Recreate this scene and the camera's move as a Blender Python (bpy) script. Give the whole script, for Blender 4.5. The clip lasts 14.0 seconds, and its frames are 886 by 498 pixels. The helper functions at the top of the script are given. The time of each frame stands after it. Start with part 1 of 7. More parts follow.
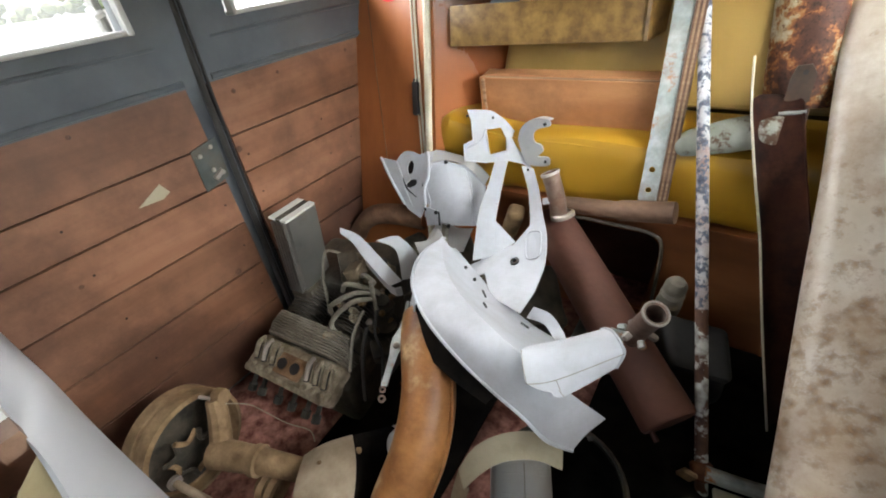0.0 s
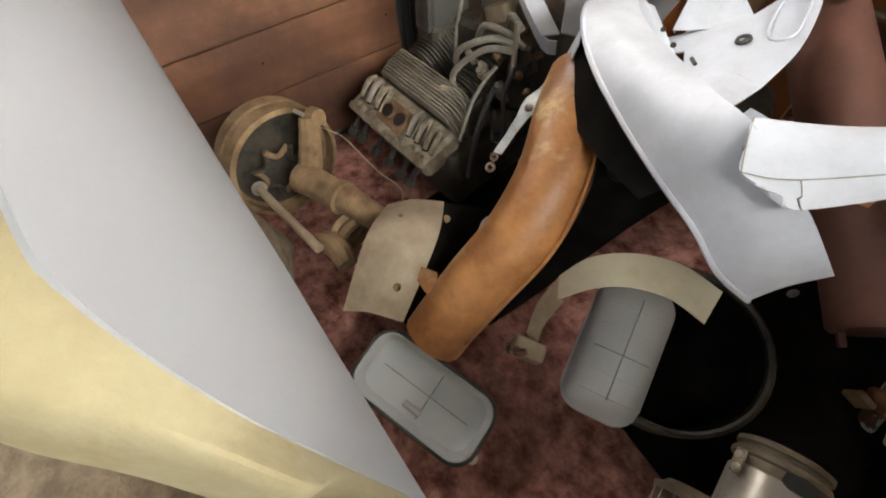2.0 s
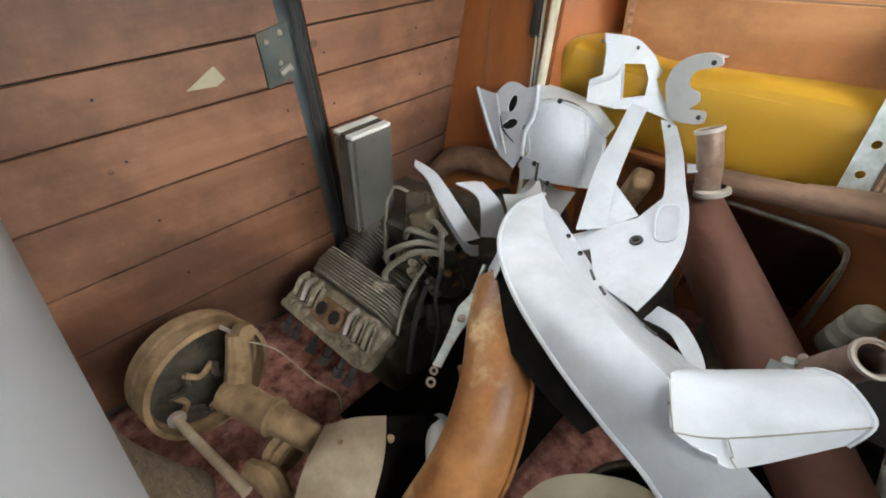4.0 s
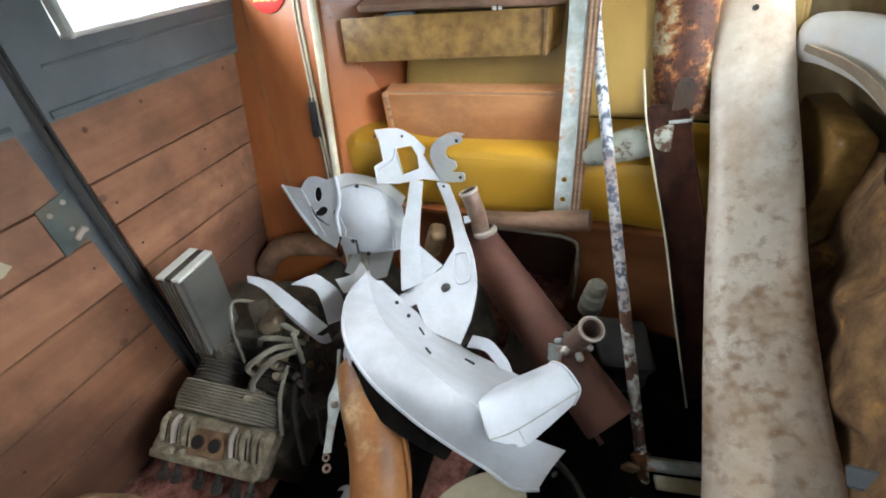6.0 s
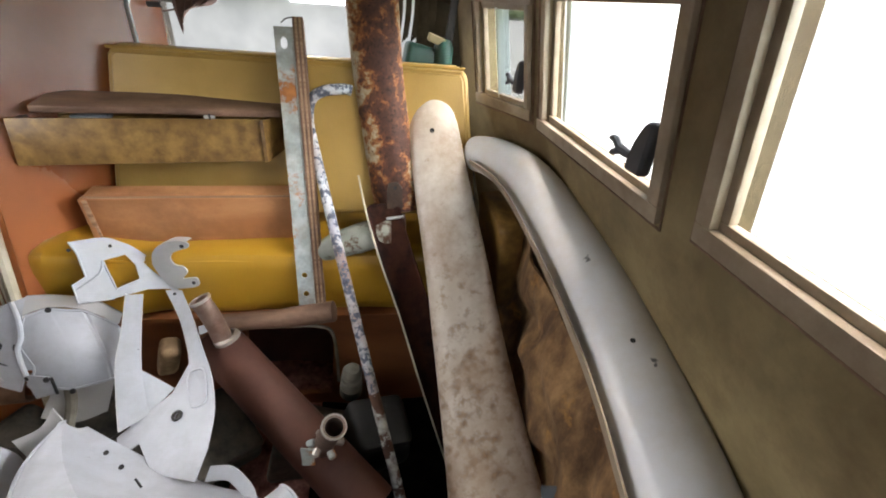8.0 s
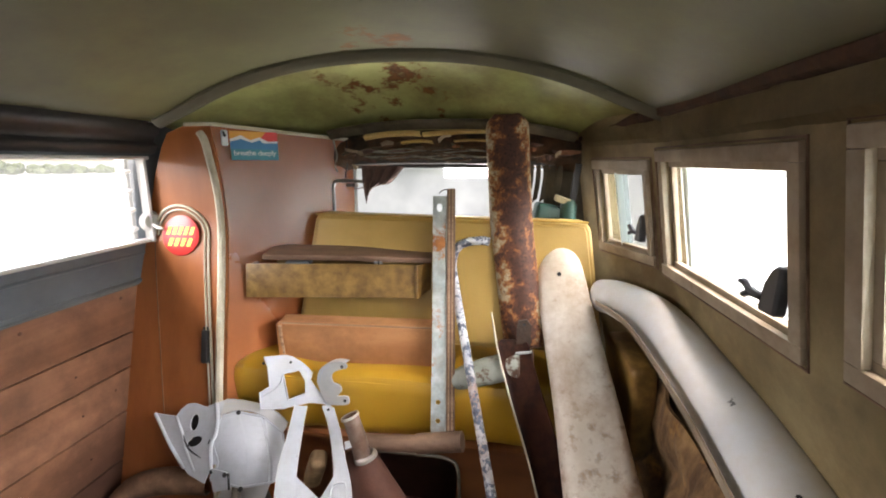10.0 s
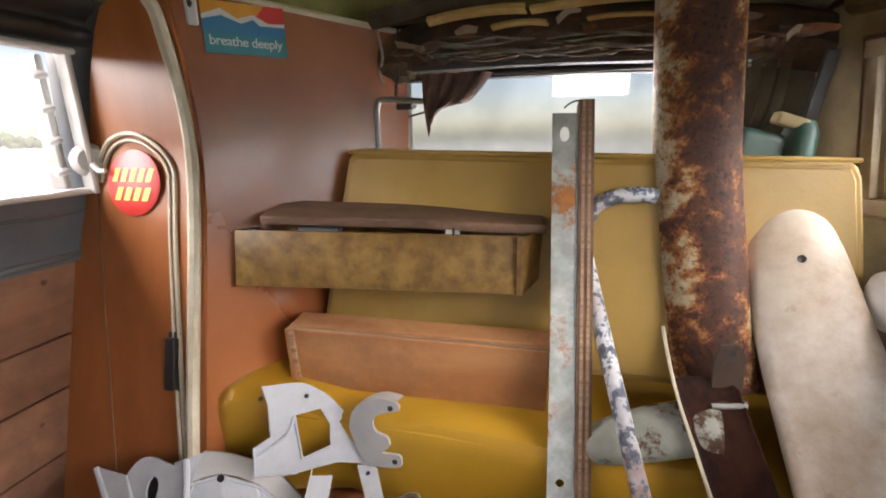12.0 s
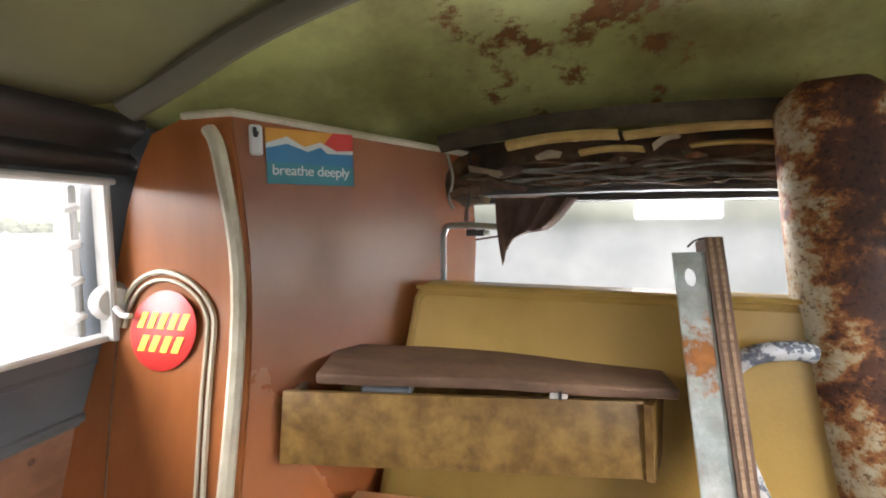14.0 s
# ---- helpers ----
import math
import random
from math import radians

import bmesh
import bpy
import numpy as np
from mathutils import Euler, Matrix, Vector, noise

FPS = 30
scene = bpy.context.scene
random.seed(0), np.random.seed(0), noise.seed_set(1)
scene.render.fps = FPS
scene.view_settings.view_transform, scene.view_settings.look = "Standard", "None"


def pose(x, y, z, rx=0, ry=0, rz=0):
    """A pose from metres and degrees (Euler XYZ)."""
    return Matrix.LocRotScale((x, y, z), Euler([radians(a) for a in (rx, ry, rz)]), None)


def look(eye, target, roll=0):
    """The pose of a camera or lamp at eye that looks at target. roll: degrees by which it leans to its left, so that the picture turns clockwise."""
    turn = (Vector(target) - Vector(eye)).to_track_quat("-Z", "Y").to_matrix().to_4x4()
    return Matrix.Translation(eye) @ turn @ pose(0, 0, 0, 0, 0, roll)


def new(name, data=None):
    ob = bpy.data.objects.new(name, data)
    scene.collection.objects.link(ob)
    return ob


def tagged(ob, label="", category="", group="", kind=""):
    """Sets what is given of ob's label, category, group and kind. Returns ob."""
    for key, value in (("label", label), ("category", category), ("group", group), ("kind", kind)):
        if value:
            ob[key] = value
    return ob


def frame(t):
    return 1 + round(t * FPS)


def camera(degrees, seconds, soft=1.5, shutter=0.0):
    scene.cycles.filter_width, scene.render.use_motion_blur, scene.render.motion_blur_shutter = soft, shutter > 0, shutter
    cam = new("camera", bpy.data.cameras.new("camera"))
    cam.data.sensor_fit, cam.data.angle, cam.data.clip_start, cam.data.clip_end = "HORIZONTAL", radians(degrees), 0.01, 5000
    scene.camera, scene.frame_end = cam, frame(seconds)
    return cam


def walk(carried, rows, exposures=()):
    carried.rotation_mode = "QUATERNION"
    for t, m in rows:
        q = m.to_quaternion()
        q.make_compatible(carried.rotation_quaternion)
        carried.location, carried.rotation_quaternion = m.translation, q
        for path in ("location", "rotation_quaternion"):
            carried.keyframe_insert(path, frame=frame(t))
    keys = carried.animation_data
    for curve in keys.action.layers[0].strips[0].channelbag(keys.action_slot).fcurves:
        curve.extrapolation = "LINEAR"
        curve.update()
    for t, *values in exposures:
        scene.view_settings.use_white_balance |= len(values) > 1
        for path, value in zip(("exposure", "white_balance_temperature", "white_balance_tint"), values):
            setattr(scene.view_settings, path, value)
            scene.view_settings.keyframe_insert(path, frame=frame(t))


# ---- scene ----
PATH = [
    (0, (1.0765, -0.4387, 0.9339), (0.5685, 0.2028, 0.3591), -7.91),
    (0.5, (1.0532, -0.4282, 0.8701), (0.6090, 0.0774, 0.1305), -4.39),
    (1, (1.0373, -0.4172, 0.8110), (0.6191, -0.0227, -0.0072), -6.27),
    (1.5, (1.0298, -0.3990, 0.7480), (0.6116, -0.0502, -0.0907), -6.36),
    (2, (1.0032, -0.4214, 0.6795), (0.4811, -0.1534, -0.1302), -7.80),
    (2.5, (0.9500, -0.4014, 0.6865), (0.3775, -0.0799, -0.0678), -9.06),
    (5, (0.9233, -0.3194, 0.8683), (0.3839, 0.2901, 0.2872), -5.60),
    (5.5, (0.9615, -0.3073, 0.9208), (0.5590, 0.3590, 0.2930), -6.40),
    (6, (0.9976, -0.3686, 0.9785), (0.6845, 0.3581, 0.3671), -6.23),
    (6.5, (1.0412, -0.4142, 1.0357), (0.8383, 0.3609, 0.4374), -1.24),
    (7, (1.0843, -0.3703, 1.0525), (0.9769, 0.4499, 0.4906), -0.44),
    (7.5, (1.1440, -0.3194, 1.0629), (1.2812, 0.5052, 0.5141), 5.06),
    (10, (1.0991, -0.4521, 1.1003), (0.9535, 0.5163, 0.8978), 0.01),
    (10.5, (1.0563, -0.4170, 1.0721), (0.8034, 0.4884, 0.7310), 0.75),
    (11, (0.9274, -0.0586, 0.9616), (0.7320, 0.8463, 0.5836), 1.53),
    (11.5, (0.9241, 0.0378, 0.9324), (0.7520, 0.9510, 0.5629), 1.60),
    (12, (0.8844, 0.0372, 0.9701), (0.6486, 0.9723, 0.7057), -0.41),
    (12.5, (0.7688, -0.0120, 0.9947), (0.4864, 0.9275, 0.8010), 0.09),
    (13, (0.7309, -0.0359, 0.9858), (0.4159, 0.8909, 0.7814), 1.13),
    (13.5, (0.7409, -0.0195, 1.0081), (0.4349, 0.9223, 0.8690), 0.50),
    (14, (0.7065, 0.1407, 1.0523), (0.4751, 1.1106, 0.9771), -0.53),
]
cam = camera(92.59, 14.0, soft=1.9)
EXPO = [(0, 0.85, 6900, 12), (0.5, 0.94, 6500, 10), (1, 1.15, 6700, 10), (1.5, 1.18, 6900, 11), (2, 1.08, 7300, 14), (2.7, 1.10, 7500, 13), (4.8, 0.94, 6400, 8), (5.5, 0.93, 6300, 8),
        (6, 1.0, 6400, 8), (6.5, 0.95, 6600, 9), (7, 0.74, 6700, 14), (7.7, 0.53, 6900, 16), (9.8, 0.82, 7200, 19), (10.5, 0.82, 7100, 17), (11, 0.37, 7400, 22), (12, 0.42, 7400, 22), (13, 0.57, 7500, 22), (14, 0.74, 7100, 18)]
walk(cam, [(t, look(eye, target, roll)) for t, eye, target, roll in PATH], EXPO)

# ---- world and light ----
world = bpy.data.worlds.new("overcast_sky")
scene.world = world
world.use_nodes = True
wn = world.node_tree.nodes
sky = wn.new("ShaderNodeTexSky")
sky.sky_type = "NISHITA"
sky.sun_disc = False
sky.sun_elevation = radians(74)
sky.sun_rotation = radians(149)
sky.dust_density = 0.8
sky.air_density = 1.0
wn["Background"].inputs[1].default_value = 0.14
world.node_tree.links.new(sky.outputs[0], wn["Background"].inputs[0])
sun_data = bpy.data.lights.new("sun", "SUN")
sun_data.energy, sun_data.angle, sun_data.color = 3.6, radians(14), (1.0, 0.96, 0.9)
sun = new("sun", sun_data)
sun.matrix_world = look((1.2, -2.0, 9), (0, 0, 0))


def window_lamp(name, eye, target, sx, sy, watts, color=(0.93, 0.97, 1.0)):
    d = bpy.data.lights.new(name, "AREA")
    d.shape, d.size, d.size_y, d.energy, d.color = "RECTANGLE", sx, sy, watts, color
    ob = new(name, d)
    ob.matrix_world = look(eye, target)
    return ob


# daylight of the sky at the window openings, with added lamps between
window_lamp("sky_left", (-1.15, 0.28, 1.76), (0.7, 0.28, 0.66), 3.4, 1.25, 195)
window_lamp("sky_right", (2.45, -0.12, 1.58), (0.8, -0.12, 0.86), 2.2, 0.76, 92)
# added lamp outside: whitens the right windows and lifts the wardrobe sheen
window_lamp("yard_right", (1.76, 0.10, 0.90), (0.8, 0.10, 0.90), 2.4, 0.56, 8)
# small added lamp that shows as the bright patch in the rear window
window_lamp("bright_patch_rear", (0.955, 1.035, 1.066), (0.955, 0.05, 1.066), 0.15, 0.040, 0.5)
# added unseen lamp below the rear window, brightens the rear roof
window_lamp("roof_fill_rear", (1.28, 1.42, 0.44), (1.16, 0.70, 1.32), 0.6, 0.6, 26)
window_lamp("sky_front", (0.75, -2.5, 1.6), (0.75, -0.4, 0.3), 1.5, 0.7, 6.0)


# ---- materials ----
def material(name, dark, light, scale=6.0, rough=0.6, metal=0.0, bump=0.15, bump_scale=60.0, stretch=(1, 1, 1),
             patch=None, patch_scale=5.0, patch_at=0.55, patch_soft=0.08, patch_rough=0.85, rough_var=0.15,
             dirt=None, dirt_scale=2.5, dirt_amount=0.5, spec=0.5, piece=0.0, patch_detail=8.0, lo=0.36, hi=0.64, patch_where=None):
    """Two tones in a noise grain, optional patches with an edge (rust, chipped paint), optional soft dirt, and a fine relief."""
    tone = 0.82 if max(light) < 0.6 else 0.92
    dark, light = [c * tone for c in dark], [c * tone for c in light]
    m = bpy.data.materials.new(name)
    m.use_nodes = True
    n, l = m.node_tree.nodes, m.node_tree.links
    b = n["Principled BSDF"]
    co = n.new("ShaderNodeTexCoord")
    mp = n.new("ShaderNodeMapping")
    mp.inputs["Scale"].default_value = stretch
    l.new(co.outputs["Object"], mp.inputs[0])
    grain = n.new("ShaderNodeTexNoise")
    grain.inputs["Scale"].default_value, grain.inputs["Detail"].default_value = scale, 7.0
    grain.inputs["Roughness"].default_value = 0.62
    l.new(mp.outputs[0], grain.inputs[0])
    ramp = n.new("ShaderNodeValToRGB")
    ramp.color_ramp.elements[0].position, ramp.color_ramp.elements[1].position = lo, hi
    ramp.color_ramp.elements[0].color, ramp.color_ramp.elements[1].color = (*dark, 1), (*light, 1)
    l.new(grain.outputs[0], ramp.inputs[0])
    colour = ramp.outputs[0]
    rmix = n.new("ShaderNodeMapRange")
    rmix.inputs["To Min"].default_value, rmix.inputs["To Max"].default_value = max(0.02, rough - rough_var), min(1, rough + rough_var)
    l.new(grain.outputs[0], rmix.inputs[0])
    roughness = rmix.outputs[0]
    metallic = None
    if dirt:
        dn = n.new("ShaderNodeTexNoise")
        dn.inputs["Scale"].default_value, dn.inputs["Detail"].default_value = dirt_scale, 9.0
        dn.inputs["Roughness"].default_value = 0.7
        l.new(co.outputs["Object"], dn.inputs[0])
        dr = n.new("ShaderNodeMapRange")
        dr.inputs["From Min"].default_value, dr.inputs["From Max"].default_value = 0.42, 0.72
        dr.inputs["To Max"].default_value = dirt_amount
        l.new(dn.outputs[0], dr.inputs[0])
        mx = n.new("ShaderNodeMix")
        mx.data_type = "RGBA"
        mx.inputs[7].default_value = (*dirt, 1)
        l.new(dr.outputs[0], mx.inputs[0])
        l.new(colour, mx.inputs[6])
        colour = mx.outputs[2]
    if patch:
        pn = n.new("ShaderNodeTexNoise")
        pn.inputs["Scale"].default_value, pn.inputs["Detail"].default_value = patch_scale, patch_detail
        pn.inputs["Roughness"].default_value = 0.68
        l.new(co.outputs["Object"], pn.inputs[0])
        pr = n.new("ShaderNodeMapRange")
        pr.inputs["From Min"].default_value, pr.inputs["From Max"].default_value = patch_at, patch_at + patch_soft
        if patch_where:
            # patches gather round one spot
            far = n.new("ShaderNodeVectorMath")
            far.operation = "DISTANCE"
            far.inputs[1].default_value = patch_where[:3]
            l.new(co.outputs["Object"], far.inputs[0])
            fall = n.new("ShaderNodeMapRange")
            fall.inputs["From Max"].default_value = patch_where[3]
            fall.inputs["To Min"].default_value, fall.inputs["To Max"].default_value = 0.09, -0.14
            l.new(far.outputs["Value"], fall.inputs[0])
            add = n.new("ShaderNodeMath")
            l.new(pn.outputs[0], add.inputs[0])
            l.new(fall.outputs[0], add.inputs[1])
            l.new(add.outputs[0], pr.inputs[0])
        else:
            l.new(pn.outputs[0], pr.inputs[0])
        mx = n.new("ShaderNodeMix")
        mx.data_type = "RGBA"
        l.new(pr.outputs[0], mx.inputs[0])
        l.new(colour, mx.inputs[6])
        pc = n.new("ShaderNodeValToRGB")
        pc.color_ramp.elements[0].position, pc.color_ramp.elements[1].position = 0.35, 0.65
        pc.color_ramp.elements[0].color = (patch[0] * 0.45, patch[1] * 0.4, patch[2] * 0.4, 1)
        pc.color_ramp.elements[1].color = (*patch, 1)
        fine = n.new("ShaderNodeTexNoise")
        fine.inputs["Scale"].default_value, fine.inputs["Detail"].default_value = patch_scale * 4, 6.0
        l.new(co.outputs["Object"], fine.inputs[0])
        l.new(fine.outputs[0], pc.inputs[0])
        l.new(pc.outputs[0], mx.inputs[7])
        colour = mx.outputs[2]
        rm = n.new("ShaderNodeMix")
        l.new(pr.outputs[0], rm.inputs[0])
        l.new(roughness, rm.inputs[2])
        rm.inputs[3].default_value = patch_rough
        roughness = rm.outputs[0]
        if metal:
            mm = n.new("ShaderNodeMapRange")
            mm.inputs["To Min"].default_value, mm.inputs["To Max"].default_value = metal, 0.0
            l.new(pr.outputs[0], mm.inputs[0])
            metallic = mm.outputs[0]
    if piece:
        oi = n.new("ShaderNodeObjectInfo")
        hv = n.new("ShaderNodeHueSaturation")
        mr = n.new("ShaderNodeMapRange")
        mr.inputs["To Min"].default_value, mr.inputs["To Max"].default_value = 1 - piece, 1 + piece
        l.new(oi.outputs["Random"], mr.inputs[0])
        l.new(mr.outputs[0], hv.inputs["Value"])
        l.new(colour, hv.inputs["Color"])
        colour = hv.outputs[0]
    l.new(colour, b.inputs["Base Color"])
    l.new(roughness, b.inputs["Roughness"])
    b.inputs["Metallic"].default_value = metal
    b.inputs["Specular IOR Level"].default_value = spec
    if metallic:
        l.new(metallic, b.inputs["Metallic"])
    if bump:
        bn = n.new("ShaderNodeTexNoise")
        bn.inputs["Scale"].default_value, bn.inputs["Detail"].default_value = bump_scale, 5.0
        l.new(mp.outputs[0], bn.inputs[0])
        bp = n.new("ShaderNodeBump")
        bp.inputs["Strength"].default_value, bp.inputs["Distance"].default_value = bump, 0.004
        l.new(bn.outputs[0], bp.inputs["Height"])
        l.new(bp.outputs[0], b.inputs["Normal"])
    return m


PLANK = material("door_plank_wood", (0.205, 0.084, 0.042), (0.39, 0.185, 0.105), 5, 0.5, bump=0.25, bump_scale=40, stretch=(1, 0.12, 1.6),
                 dirt=(0.04, 0.017, 0.011), dirt_scale=3.2, dirt_amount=0.9, piece=0.14, patch=(0.07, 0.028, 0.017), patch_scale=1.9, patch_at=0.46, patch_soft=0.26, patch_rough=0.7)
GAP = material("plank_gap", (0.012, 0.008, 0.006), (0.03, 0.018, 0.012), 10, 0.9)
DOORMETAL = material("grey_door_paint", (0.098, 0.118, 0.138), (0.164, 0.190, 0.214), 4, 0.42, bump=0.08, dirt=(0.16, 0.145, 0.12), dirt_amount=0.4)
LAMINATE = material("orange_laminate", (0.34, 0.105, 0.028), (0.50, 0.165, 0.05), 5, 0.32, bump=0.05, bump_scale=90, stretch=(1.5, 1.5, 0.2),
                    dirt=(0.2, 0.06, 0.02), dirt_amount=0.45, rough_var=0.1)
SIDELAM = material("brown_laminate", (0.37, 0.105, 0.028), (0.50, 0.158, 0.048), 2.5, 0.27, bump=0.02, bump_scale=90, stretch=(1.0, 1.0, 0.6),
                   dirt=(0.16, 0.056, 0.027), dirt_amount=0.35, rough_var=0.04, spec=1.0)
varnish = SIDELAM.node_tree.nodes["Principled BSDF"].inputs
varnish["Coat Weight"].default_value, varnish["Coat Roughness"].default_value, varnish["Coat IOR"].default_value = 0.6, 0.25, 2.0
CREAM = material("cream_trim", (0.52, 0.47, 0.34), (0.68, 0.63, 0.50), 12, 0.45, bump=0.05, dirt=(0.25, 0.18, 0.1), dirt_amount=0.5, dirt_scale=8)
MUSTARD = material("mustard_vinyl", (0.44, 0.228, 0.018), (0.60, 0.335, 0.034), 5, 0.34, bump=0.12, bump_scale=140, dirt=(0.19, 0.09, 0.012), dirt_amount=0.55)
TANVINYL = material("tan_vinyl", (0.42, 0.26, 0.065), (0.55, 0.36, 0.105), 5, 0.4, bump=0.12, bump_scale=160, dirt=(0.28, 0.15, 0.035), dirt_amount=0.5)
GOLDBOX = material("gold_brown_hardboard", (0.17, 0.088, 0.022), (0.37, 0.215, 0.060), 30, 0.42, bump=0.2, bump_scale=60, dirt=(0.11, 0.055, 0.016), dirt_scale=9, dirt_amount=0.75)
LIDWOOD = material("brown_board", (0.13, 0.070, 0.042), (0.31, 0.185, 0.12), 16, 0.65, bump=0.5, stretch=(0.15, 1, 1), dirt=(0.07, 0.036, 0.022), dirt_scale=9, dirt_amount=0.8)
PLY = material("plywood_face", (0.45, 0.188, 0.072), (0.66, 0.345, 0.16), 5, 0.5, bump=0.2, stretch=(0.35, 1, 1.2), dirt=(0.20, 0.08, 0.035), dirt_amount=0.7, dirt_scale=7)
PLYEDGE = material("plywood_edge", (0.28, 0.15, 0.08), (0.58, 0.38, 0.24), 9, 0.65, bump=0.3, stretch=(0.2, 0.2, 14))
CARPET = material("red_carpet", (0.19, 0.066, 0.052), (0.66, 0.32, 0.26), 30, 0.95, bump=1.0, bump_scale=120, dirt=(0.075, 0.03, 0.022), dirt_scale=5, dirt_amount=0.9, spec=0.1)
BASEWOOD = material("bench_base_wood", (0.20, 0.065, 0.02), (0.38, 0.14, 0.05), 4, 0.5, bump=0.1, stretch=(0.3, 1, 1))
DARK = material("dark_void", (0.012, 0.010, 0.009), (0.03, 0.024, 0.02), 6, 0.9)
WHITE = material("white_paint", (0.435, 0.462, 0.507), (0.545, 0.57, 0.617), 5, 0.4, bump=0.1, bump_scale=40, dirt=(0.27, 0.265, 0.265), dirt_scale=6, dirt_amount=0.6, patch=(0.16, 0.14, 0.12), patch_scale=34, patch_at=0.685, patch_soft=0.03)
SHEETWHITE = material("white_gloss_panel", (0.40, 0.41, 0.425), (0.45, 0.46, 0.475), 1.2, 0.5, bump=0.02, rough_var=0.05)
FOAM = material("yellowed_foam", (0.38, 0.32, 0.17), (0.50, 0.44, 0.27), 8, 0.85, bump=0.3, bump_scale=120, dirt=(0.22, 0.15, 0.07), dirt_amount=0.6)
BUMPERWHITE = material("worn_white_bumper", (0.58, 0.485, 0.375), (0.77, 0.70, 0.615), 4, 0.36, bump=0.08, bump_scale=30,
                       dirt=(0.36, 0.235, 0.14), dirt_scale=6, dirt_amount=1.0, patch=(0.40, 0.27, 0.165), patch_scale=34, patch_at=0.535, patch_soft=0.16, patch_where=(1.33, 0.30, 0.26, 0.75))
BUMPERCLEAN = material("chipped_white_bumper", (0.74, 0.75, 0.77), (0.84, 0.85, 0.87), 5, 0.34, bump=0.05, bump_scale=30,
                       dirt=(0.46, 0.37, 0.25), dirt_scale=5, dirt_amount=0.6, patch=(0.18, 0.18, 0.19), patch_scale=13, patch_at=0.675, patch_soft=0.02)
BUMPERIN = material("bumper_inner_paint", (0.10, 0.080, 0.050), (0.20, 0.165, 0.11), 8, 0.7, bump=0.2, dirt=(0.12, 0.08, 0.05))
# rust, darkened to nearly black for the shade inside the channel
RUSTIN = material("shaded_rusty_steel", (0.006, 0.004, 0.004), (0.05, 0.014, 0.009), 9, 0.9, bump=0.5, stretch=(1, 1, 0.35), dirt=(0.08, 0.026, 0.010), dirt_scale=14, dirt_amount=0.7, spec=0.2)
RUST = material("rust", (0.11, 0.035, 0.015), (0.30, 0.12, 0.05), 22, 0.9, bump=0.6, bump_scale=90)
POLEPAINT = material("chipped_pole_paint", (0.46, 0.50, 0.55), (0.68, 0.71, 0.74), 9, 0.5, bump=0.3, bump_scale=70,
                     patch=(0.12, 0.14, 0.185), patch_scale=52, patch_at=0.49, patch_soft=0.05, dirt=(0.22, 0.08, 0.03), dirt_scale=5, dirt_amount=1.0)
STRAPMETAL = material("galvanised_strap", (0.36, 0.41, 0.40), (0.60, 0.65, 0.64), 26, 0.5, metal=0.25, bump=0.3, bump_scale=80,
                      patch=(0.45, 0.17, 0.045), patch_scale=10, patch_at=0.57, patch_soft=0.06, dirt=(0.28, 0.24, 0.19), dirt_scale=18, dirt_amount=0.85)
ALU = material("dull_aluminium", (0.27, 0.27, 0.255), (0.46, 0.46, 0.44), 9, 0.36, metal=0.8, bump=0.15, bump_scale=70, dirt=(0.16, 0.135, 0.10), dirt_scale=9, dirt_amount=0.6)
DIRTYALU = material("dirty_cast_aluminium", (0.22, 0.18, 0.12), (0.58, 0.51, 0.385), 26, 0.6, metal=0.2, bump=0.6, bump_scale=120, dirt=(0.10, 0.07, 0.04), dirt_scale=16, dirt_amount=0.75,
                    patch=(0.46, 0.22, 0.10), patch_scale=14, patch_at=0.6, patch_soft=0.1)
GREASE = material("greasy_engine_metal", (0.018, 0.017, 0.014), (0.075, 0.068, 0.054), 16, 0.5, metal=0.2, bump=0.6, bump_scale=90, dirt=(0.16, 0.13, 0.09), dirt_scale=12, dirt_amount=0.6)
DUSTY = material("dusty_brown_steel", (0.20, 0.120, 0.056), (0.47, 0.315, 0.172), 16, 0.85, bump=0.4, bump_scale=90, dirt=(0.085, 0.045, 0.022), dirt_scale=9, dirt_amount=0.7)
SHIELD = material("weathered_sheet_steel", (0.30, 0.23, 0.15), (0.52, 0.42, 0.30), 9, 0.65, metal=0.1, bump=0.3, dirt=(0.15, 0.095, 0.05), dirt_scale=8, dirt_amount=0.65)
ORANGERUST = material("orange_rusted_duct", (0.17, 0.052, 0.014), (0.52, 0.235, 0.078), 6, 0.42, bump=0.35, bump_scale=60,
                      patch=(0.60, 0.41, 0.21), patch_scale=7, patch_at=0.54, patch_soft=0.14, dirt=(0.09, 0.025, 0.008), dirt_scale=7, dirt_amount=0.9)
MUFFLER = material("brown_red_muffler", (0.105, 0.038, 0.024), (0.20, 0.080, 0.052), 7, 0.65, bump=0.25, bump_scale=70, dirt=(0.06, 0.025, 0.018), dirt_amount=0.6)
PIPEMETAL = material("bare_pipe_steel", (0.20, 0.13, 0.10), (0.40, 0.31, 0.26), 18, 0.5, metal=0.5, bump=0.4, dirt=(0.18, 0.07, 0.03), dirt_amount=0.6, dirt_scale=12)
BRIGHT = material("worn_bright_steel", (0.45, 0.42, 0.38), (0.70, 0.67, 0.62), 20, 0.4, metal=0.7, bump=0.3, dirt=(0.3, 0.15, 0.07), dirt_scale=20)
RUBBER = material("black_rubber", (0.012, 0.012, 0.012), (0.035, 0.034, 0.033), 9, 0.6, bump=0.2)
HOSE = material("grey_hose", (0.20, 0.18, 0.14), (0.36, 0.34, 0.28), 20, 0.6, bump=0.2)
